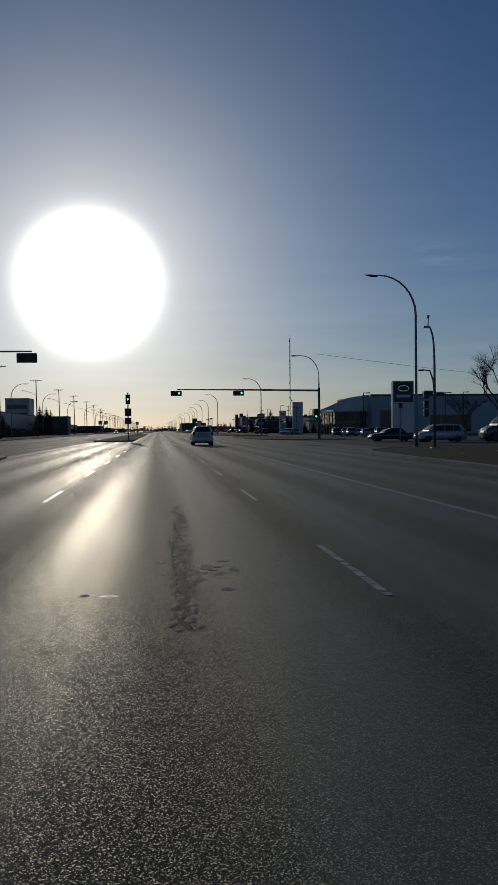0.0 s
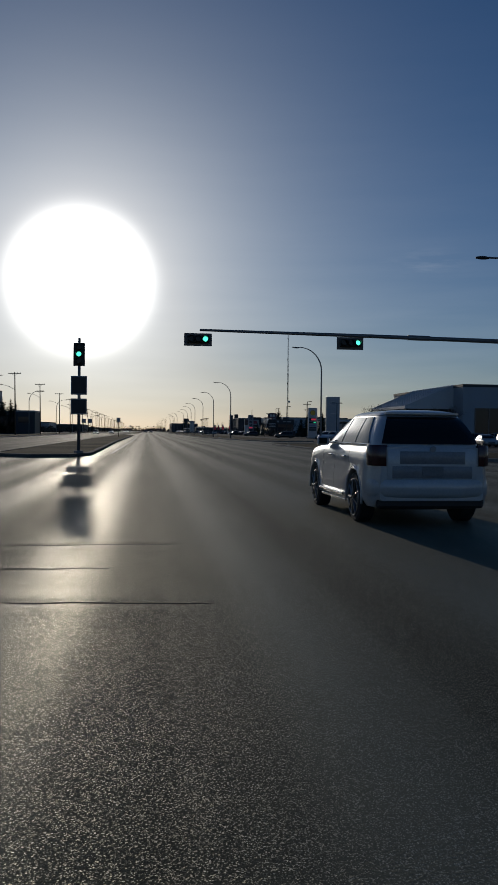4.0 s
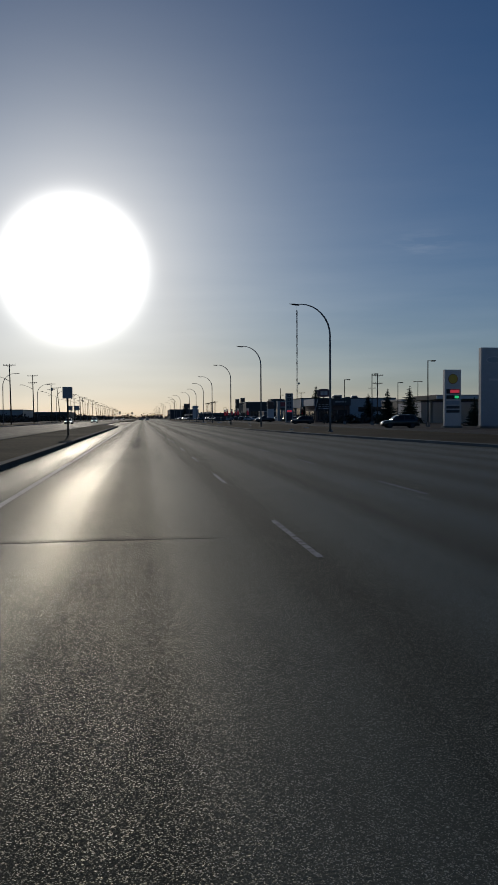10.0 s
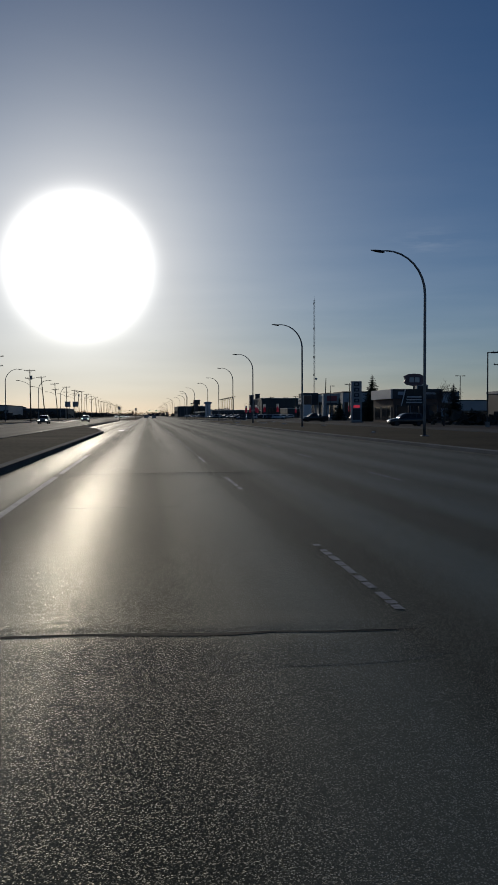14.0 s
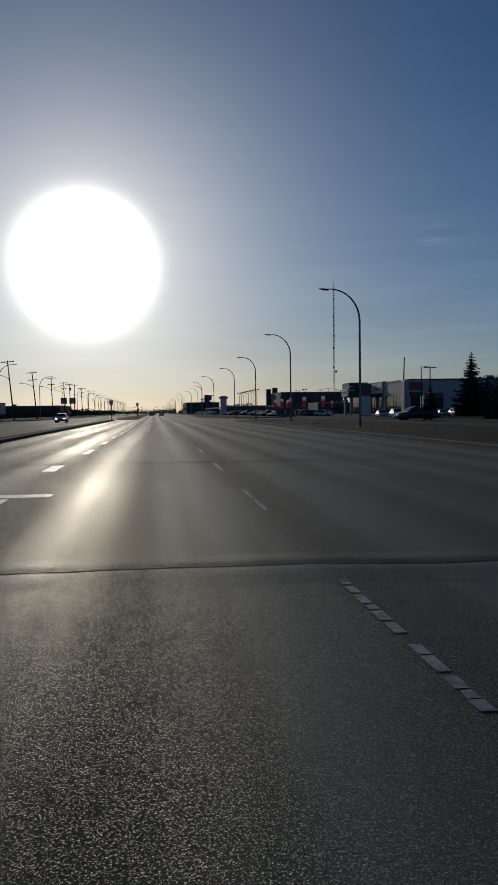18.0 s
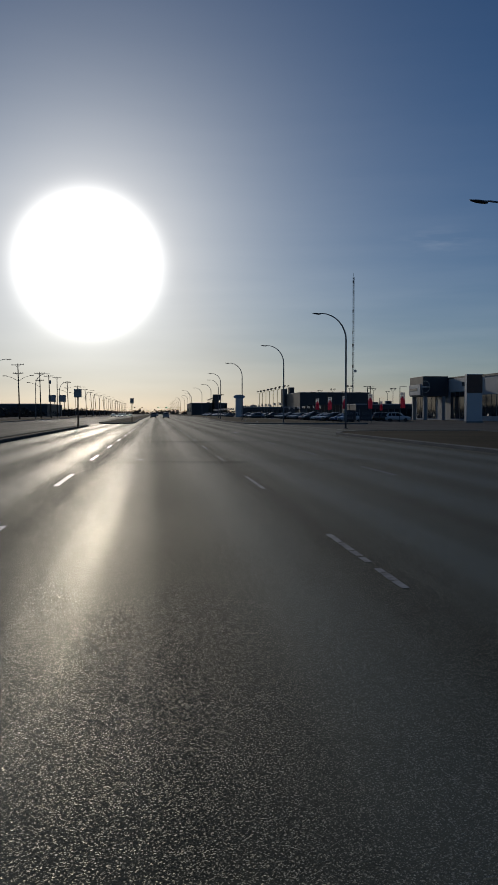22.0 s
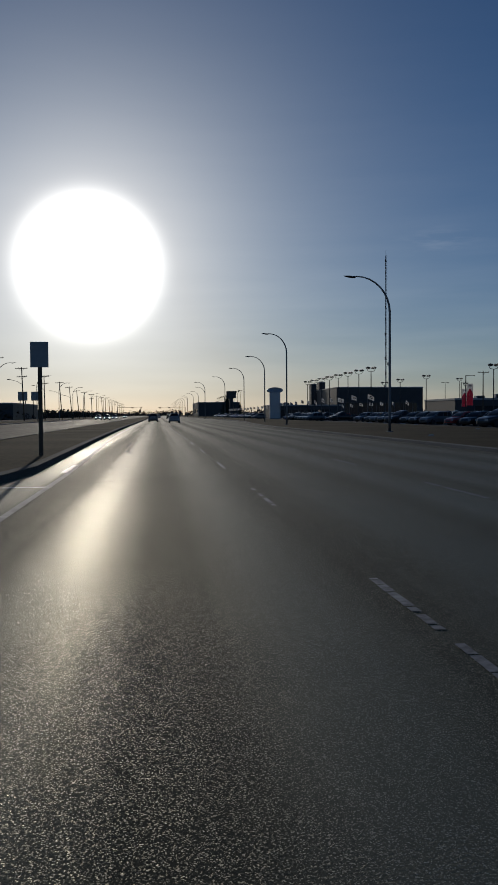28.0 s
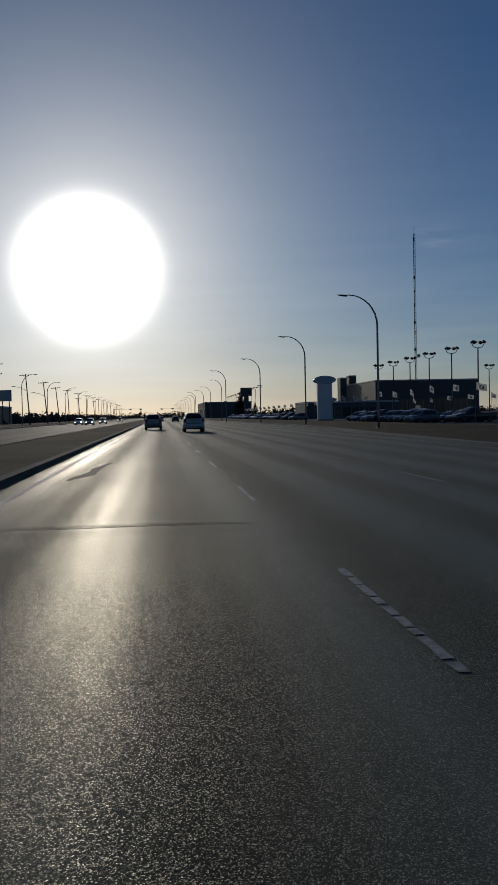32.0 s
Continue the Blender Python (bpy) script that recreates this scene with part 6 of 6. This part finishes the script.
for i, (x, y, h) in enumerate(((49.8, 302.4, 7.4), (55, 303.9, 8.1), (58.8, 409.9, 12.4), (48, 402, 6.0), (75, 440, 9), (66, 372, 8.5),
                              (48.1, 256, 4.3), (59, 251.5, 4.9), (51, 256, 3.8), (47, 372, 6.5), (40, 880, 15), (44, 895, 11), (50, 905, 9), (94.2, 600, 11.8), (97.5, 606, 8.0), (-48.9, 337.5, 12.8), (-46.7, 341, 12.4), (-44.5, 338, 10.8), (-42, 222, 6.5), (-43.5, 230, 5.5), (-41, 176, 8), (-43, 160, 7), (-44, 150, 6))):
    spruce(x, y, h, i)


def bare_tree(x, y, h, seed, depth=4, label="leafless deciduous tree with fine twigs"):
    rr = random.Random(seed)
    root = thing("bare_tree", label, "tree", pose(x, y, -0.06), "bare trees")
    bm_t, bm_b = bmesh.new(), bmesh.new()
    tube([(0, 0, 0), (0.1, 0, h * 0.18), (0.05, 0.1, h * 0.34)], [h * 0.022, h * 0.018, h * 0.015], 7, bm_t)

    def grow(p0, d, length, r, depth):
        p1 = p0 + d * length * 0.5 + Vector((rr.uniform(-1, 1), rr.uniform(-1, 1), rr.uniform(-0.3, 0.6))) * length * 0.06
        p2 = p0 + d * length
        tube([p0, p1, p2], [r, r * 0.8, r * 0.6], 4 if depth > 3 else 3, bm_b, cap=False)
        if depth == 0:
            return
        for k in range(rr.choice((3, 3, 4))):
            nd = (d + Vector((rr.uniform(-1, 1), rr.uniform(-1, 1), rr.uniform(-0.35, 0.7))) * 0.75).normalized()
            start = p0 + (p2 - p0) * rr.uniform(0.5, 1.0)
            grow(start, nd, length * rr.uniform(0.55, 0.8), r * 0.55, depth - 1)

    for k in range(5):
        a = 2 * math.pi * k / 5 + rr.random()
        grow(Vector((0.05, 0.05, h * rr.uniform(0.22, 0.34))), Vector((0.6 * math.cos(a), 0.6 * math.sin(a), 1 if depth == 4 else 0.75)).normalized(), h * (0.27 if depth == 4 else 0.262), h * 0.010, depth)
    part("trunk", bm_t, BARK, root)
    part("crown", bm_b, BARK, root, "bare twigs")


for i, (x, y, h) in enumerate(((49.6, 110, 14.5), (47.5, 118, 8.0), (54, 112, 8.5), (40.5, 196, 7.5), (45.5, 176, 6.5), (62, 404, 9), (66, 414, 8), (36, 300, 6), (98, 560, 10), (104, 590, 10), (70, 480, 8), (-38, 268, 6), (-41, 276, 6.5), (-39, 290, 5.5), (-42, 330, 6), (-43, 196, 6))):
    bare_tree(x, y, h, 40 + i, 5 if i < 3 else 4)


def thicket(name, label, x0, x1, y0, y1, h, n, seed):
    """A strip of tangled bushes and small trees: many leaf clumps with an uneven top."""
    rr = random.Random(seed)
    bm = bmesh.new()
    for k in range(n):
        x, y = rr.uniform(x0, x1), rr.uniform(y0, y1)
        top = h * rr.uniform(0.35, 1.0) * (0.7 + 0.3 * math.sin(x * 0.13 + y * 0.09))
        for j in range(6):
            z = top * rr.uniform(0.05, 1.0)
            s_ = rr.uniform(0.4, 1.1) * (0.6 + h / 8)
            c_ = Vector((x + rr.uniform(-1, 1), y + rr.uniform(-1, 1), z))
            v = [bm.verts.new(c_ + Vector((rr.uniform(-1, 1), rr.uniform(-1, 1), rr.uniform(-0.7, 0.9))) * s_) for _ in range(4)]
            bm.faces.new(v[:3]), bm.faces.new((v[0], v[2], v[3])), bm.faces.new((v[0], v[1], v[3])), bm.faces.new((v[1], v[2], v[3]))
    tagged(part(name, bm, BUSH), label, "bushes", kind="stuff")


BUSH = material("bare_bush", (0.07, 0.058, 0.042), 0.95, vary=0.35, scale=0.6, fine=6.0)
thicket("bushes", "tangled brown bushes beyond the opposing lanes", -64, -50, 300, 560, 3.4, 1100, 1)
thicket("bushes", "tangled brown bushes beyond the opposing lanes", -74, -52, 600, 1500, 5.0, 2600, 2)
thicket("bushes", "brown hedge and bushes beside the low warehouses", -44, -39, 120, 262, 3.0, 700, 3)
thicket("far_trees", "far line of trees along the horizon", -700, 40, 1700, 1760, 11, 2400, 4)
thicket("far_trees", "far line of trees along the horizon", 40, 900, 1500, 1600, 10, 2400, 5)
thicket("bushes", "low bushes among the lots", 64, 140, 870, 1000, 6, 300, 6)
thicket("bushes", "low dark shrubs around the filling station", 40, 60, 308, 316, 2.2, 70, 7)


# ---- road wear ----
def crack(x0, x1, y, seed, w=0.07):
    rr = random.Random(seed)
    n = max(6, int((x1 - x0) / 0.18))
    bm = bmesh.new()
    prev = None
    yy = y
    for i in range(n + 1):
        x = x0 + (x1 - x0) * i / n
        yy += rr.uniform(-0.055, 0.055)
        hwid = 0.36 * w * rr.uniform(0.2, 1.0)
        cur = (bm.verts.new((x, yy - hwid, 0.004)), bm.verts.new((x, yy + hwid, 0.004)))
        if prev:
            bm.faces.new((prev[0], cur[0], cur[1], prev[1]))
        prev = cur
    part("crack", bm, CRACK, road)


def dip(x0, x1, y0, y1, seed, high):
    """A worn joint across the road: two low swells of asphalt with a dark open crack between them."""
    rr = random.Random(seed)
    n = max(4, int((x1 - x0) / 0.3))
    line = [y0 + (y1 - y0) * i / n for i in range(n + 1)]
    shift = 0.0
    for i in range(n + 1):
        shift = 0.8 * shift + rr.uniform(-0.04, 0.04)
        line[i] += shift
    fall = [math.sin(math.pi * min(1.0, max(0.0, (i + 0.02) / n))) ** 0.5 for i in range(n + 1)]
    bm = bmesh.new()
    rows = []
    for dy, z in ((-0.75, 0.0), (-0.45, 0.45), (-0.26, 1.0), (-0.12, 0.6), (-0.03, 0.08), (0.03, 0.08), (0.1, 0.7), (0.22, 1.0), (0.4, 0.5), (0.6, 0.0)):
        rows.append([bm.verts.new((x0 + (x1 - x0) * i / n, line[i] + dy * (0.7 + 0.3 * fall[i]), 0.0012 + high * z * fall[i] * rr.uniform(0.8, 1.1))) for i in range(n + 1)])
    for p, q in zip(rows, rows[1:]):
        for i in range(n):
            bm.faces.new((p[i], p[i + 1], q[i + 1], q[i]))
    part("worn_joint", bm, ASPHALT, road, smooth=True)
    bm = bmesh.new()
    prev = None
    for i in range(n + 1):
        half = 0.028 * rr.uniform(0.35, 1.2) * fall[i] + 0.003
        x, z = x0 + (x1 - x0) * i / n, 0.004 + high * 0.16 * fall[i]
        cur = (bm.verts.new((x, line[i] - half, z)), bm.verts.new((x, line[i] + half, z)))
        if prev:
            bm.faces.new((prev[0], cur[0], cur[1], prev[1]))
        prev = cur
    part("crack", bm, CRACK, road)


for i, (x0, x1, y, high) in enumerate(((-2.6, 1.2, 41.3, 0.012), (-4.5, -1.7, 84.9, 0.012), (-2.4, 0.4, 69.2, 0.014), (-2.2, 0.5, 66.1, 0.012), (-2.9, 1.6, 110.8, 0.017), (-2.4, 1.6, 125.0, 0.014), (-2.0, 1.5, 128.6, 0.013), (-2.2, 0.6, 135.9, 0.012), (-2.2, 1.4, 142.4, 0.016), (-2.2, 1.4, 155.6, 0.011),
                                       (-2.4, 1.3, 172.6, 0.014), (-2.8, 1.5, 190, 0.012), (-2.9, 2.2, 199.3, 0.02), (-2.3, 1.7, 212, 0.011), (-2.9, 4.0, 225.7, 0.018), (-2.4, 2.2, 241, 0.014), (-2.4, 1.4, 247, 0.012),
                                       (-5.5, 9.5, 291.1, 0.02), (-2.0, 1.0, 301.5, 0.012), (-1.9, -0.5, 327.2, 0.022), (-6.0, 9.5, 354.2, 0.017), (-5.5, 9.0, 371.0, 0.019), (-2.0, 0.6, 390.5, 0.012), (-2.6, 3.2, 468.5, 0.014), (-2.4, 1.0, 478, 0.013), (-2.9, 1.0, 502.7, 0.018))):
    dip(x0, x1, y, y + 0.08 * (x1 - x0) * (-1) ** i * 0.5, 60 + i, high)
dip(-1.8, 2.2, 320.9, 322.0, 91, 0.016)
dip(-4.5, 7.0, 276.0, 275.3, 93, 0.018)
dip(-1.7, 1.2, 442.6, 444.6, 92, 0.012)
for i, (x0, x1, y) in enumerate(((0.25, 0.95, 14.7), (-1.7, -0.5, 30.5), (0.5, 1.2, 35.8), (-1.5, -0.4, 52.4), (0.5, 1.4, 52.1), (0.7, 1.8, 58), (-2, -0.5, 67.7), (0.5, 1.2, 75.5), (-5.2, -2, 106.5), (-0.4, 1.3, 108.5), (-0.8, -0.4, 117.8),
                                  (-1.1, -0.6, 131.1), (-1.1, -0.4, 149.9), (-0.9, -0.4, 144.6), (-0.9, -0.2, 183), (-1.4, -0.5, 195), (-1.3, -0.8, 200.9), (-1.9, -0.8, 208), (-1.6, 0.5, 219), (-1.1, 0.8, 260.4),
                                  (-5.8, 1.8, 323.4), (-0.6, 0.1, 328.4), (-1.5, -0.7, 404.8), (-1.9, -0.1, 447.5), (2.0, 9, 125.8), (2.0, 8, 172.6), (2.3, 9, 241), (2.0, 9, 390.5), (3, 9, 468.5))):
    crack(x0, x1, y, i, 0.075)


def patch(x, y, rx, ry, seed, mat):
    rr = random.Random(seed)
    n = 26
    bm = bmesh.new()
    reach, rim = 0.8, []
    for k in range(n):
        reach = min(1.15, max(0.4, reach + rr.uniform(-0.2, 0.2)))
        rim.append((rx * reach * math.cos(2 * math.pi * k / n), ry * reach * math.sin(2 * math.pi * k / n)))
    low = [bm.verts.new((x + a, y + b, 0.0)) for a, b in rim]
    top = [bm.verts.new((x + 0.97 * a, y + 0.97 * b, 0.001 + 0.0002 * (seed % 11))) for a, b in rim]
    for k in range(n):
        bm.faces.new((low[k], low[(k + 1) % n], top[(k + 1) % n], top[k]))
    bm.faces.new(top)
    part("patch", bm, mat, road)


CRUMBLE = asphalt("crumbled_edge", (0.09, 0.087, 0.08), (0.19, 0.183, 0.165), 0.8, 0.05)


def broken_seam(x0, x1, y0, y1, seed, wide=0.12):
    """A lengthwise joint that has broken open: a ragged dark core between crumbled pale lips."""
    rr = random.Random(seed)
    n = int((y1 - y0) / 0.16)
    off, core, lips = 0.0, [], []
    for i in range(n + 1):
        off = 0.85 * off + rr.uniform(-0.05, 0.05)
        core.append((x0 + (x1 - x0) * i / n + off, y0 + (y1 - y0) * i / n, wide * (0.25 + 0.75 * rr.random() ** 1.5) * (0.5 + 0.5 * math.sin(i * 0.23 + seed) ** 2)))
    bm = bmesh.new()
    pairs = [(bm.verts.new((x - w_, y, 0.0045)), bm.verts.new((x + w_, y, 0.0045))) for x, y, w_ in core]
    for (p, q), (u, v) in zip(pairs, pairs[1:]):
        bm.faces.new((p, q, v, u))
    part("crack", bm, CRACK, road)
    bm = bmesh.new()
    for x, y, w_ in core * 4:
        for sx in (-1, 1):
            if rr.random() < 0.7:
                cx, cy, r = x + sx * (w_ + rr.uniform(-0.02, 0.09)), y + rr.uniform(-0.08, 0.08), rr.uniform(0.012, 0.04)
                m = 7
                low = [bm.verts.new((cx + r * rr.uniform(0.6, 1.3) * math.cos(6.283 * k / m), cy + 1.7 * r * rr.uniform(0.6, 1.3) * math.sin(6.283 * k / m), 0.002)) for k in range(m)]
                top = bm.verts.new((cx, cy, 0.002 + rr.uniform(0.002, 0.007)))
                for k in range(m):
                    bm.faces.new((low[k], low[(k + 1) % m], top))
    part("crumbled_lip", bm, CRUMBLE, road)


broken_seam(-0.16, -0.04, 183, 205, 5, 0.05)
broken_seam(0.0, 0.06, 184, 203, 6, 0.035)
broken_seam(0.3, 0.42, 5.5, 14.6, 9, 0.07)
broken_seam(-1.05, -1.4, 455, 466, 12, 0.035)
rr = random.Random(77)
for i in range(26):
    patch(0.42 + rr.gauss(0, 0.16), 7.7 + rr.gauss(0, 0.35), rr.uniform(0.03, 0.09), rr.uniform(0.04, 0.12), 400 + i, CRUMBLE)
for i in range(4):
    patch(0.42 + rr.gauss(0, 0.05), 9.6 + rr.gauss(0, 0.1), rr.uniform(0.03, 0.08), rr.uniform(0.03, 0.06), 430 + i, CRUMBLE)
# crumbled pale spots where the lane line meets a joint
for i in range(14):
    patch(1.65 + rr.gauss(0, 0.35), 354.15 + rr.gauss(0, 0.1), rr.uniform(0.04, 0.16), rr.uniform(0.02, 0.06), 600 + i, CRUMBLE)
for i in range(7):
    patch(2.4 + 0.35 * i + rr.uniform(-0.1, 0.1), 354.3, rr.uniform(0.06, 0.16), rr.uniform(0.015, 0.03), 620 + i, CRUMBLE)
# tar run out of a crack in the left wheel track
bm = bmesh.new()
line = [(-2.35, 510.6, 0.05), (-2.2, 511.6, 0.14), (-2.05, 512.2, 0.2), (-1.98, 513.4, 0.1), (-2.02, 514.6, 0.15), (-1.9, 515.8, 0.07), (-1.75, 517.4, 0.04)]
pairs = [(bm.verts.new((x - w_, y, 0.005)), bm.verts.new((x + w_, y, 0.005))) for x, y, w_ in line]
for (p, q), (u, v) in zip(pairs, pairs[1:]):
    bm.faces.new((p, q, v, u))
part("tar_run", bm, CRACK, road, "black tar run")
# pale chips of litter on the asphalt
for i, (x, y) in enumerate(((-0.55, 6.8), (-0.35, 6.75), (-0.5, 383.3), (-0.8, 383.5), (-0.32, 382.6), (-1.9, 48.2), (-0.3, 354.9), (-0.55, 355.6), (-0.6, 260.1))):
    bm = bmesh.new()
    r = 0.05 + 0.02 * (i % 3)
    low = [bm.verts.new((x + r * math.cos(6.283 * k / 7) * (1 + 0.3 * math.sin(k * 2.1 + i)), y + 0.7 * r * math.sin(6.283 * k / 7), 0.001)) for k in range(7)]
    top = bm.verts.new((x, y + 0.3 * r, 0.012))
    for k in range(7):
        bm.faces.new((low[k], low[(k + 1) % 7], top))
    tagged(part("litter", bm, WHITE), "crumpled scrap of pale litter on the asphalt", "litter", "litter scraps")
# old snow and litter on the verges
SNOW = material("old_snow", (0.62, 0.59, 0.54), 0.95, spec=0.03, vary=0.25, scale=3.0, fine=15.0, bump=0.4)
for i, (x, y, r) in enumerate(((14.8, 340, 0.8), (15.6, 343, 1.2), (18, 330, 1.5), (20, 322, 1.1), (17, 216, 0.7), (15, 224, 0.6), (19, 236, 0.9), (14.6, 141, 0.35), (16, 262, 0.6), (21, 300, 0.8), (15.5, 470, 0.5), (20, 350, 1.0), (22, 345, 1.2), (18, 40, 0.3), (15.2, 38, 0.25), (28.6, 512, 0.8), (28.7, 517, 1.0), (28.6, 524, 0.7), (28.6, 531, 0.9), (28.7, 540, 0.7), (25, 486, 0.5), (15.3, 452, 0.45))):
    rs = random.Random(900 + i)
    bm = bmesh.new()
    n = 12
    r = r * 0.4
    ring = [bm.verts.new((r * rs.uniform(0.5, 1.3) * math.cos(2 * math.pi * k / n), 0.6 * r * rs.uniform(0.5, 1.3) * math.sin(2 * math.pi * k / n), 0.0)) for k in range(n)]
    top = [bm.verts.new((v.co.x * 0.6, v.co.y * 0.6, 0.05 + 0.16 * r * rs.random())) for v in ring]
    for k in range(n):
        bm.faces.new((ring[k], ring[(k + 1) % n], top[(k + 1) % n], top[k]))
    bm.faces.new(top)
    ob = part("snow_patch", bm, SNOW, None)
    ob.matrix_basis = pose(x, y, 0.112)
    tagged(ob, "thin remnant of old dirty snow on the verge", "snow patch", "snow patches")

BANNER_INK = material("banner_ink", (0.22, 0.21, 0.24), 0.7, vary=0.2, bump=0)
# printed sale banners along the lot fence
def words(parent, body, x, y, z, size, mat):
    cu = bpy.data.curves.new("lettering", "FONT")
    cu.body, cu.size, cu.extrude, cu.align_x = body, size, 0.004, "CENTER"
    cu.materials.append(mat)
    ob = new("lettering", cu)
    ob.parent = parent
    ob.matrix_basis = pose(x, y, z, 90, 0, 0)
    return ob


for x, y, top, low in ((28.9, 448, "SUV", "SALE"), (31.0, 447, "ON", "NOW")):
    sb = thing("sale_banner", "dark printed sale banner tied to a low fence", "banner", pose(x, y, -0.05))
    part("cloth", box(-0.85, 0.85, -0.03, 0.0, 0.45, 1.95, bevel=0.01), DARK, sb)
    for px in (-0.9, 0.9):
        part("post", tube([(px, 0.02, 0), (px, 0.02, 2.1)], 0.04, 6), STEEL, sb)
    if top:
        words(sb, top, 0, -0.036, 1.3, 0.62, BANNER_INK)
        words(sb, low, 0, -0.036, 0.62, 0.55, BANNER_INK)
    else:
        part("text_bar", box(-0.6, 0.6, -0.04, -0.031, 1.3, 1.65), WHITE, sb)
        part("text_bar", box(-0.6, 0.6, -0.04, -0.031, 0.65, 1.0), WHITE, sb)
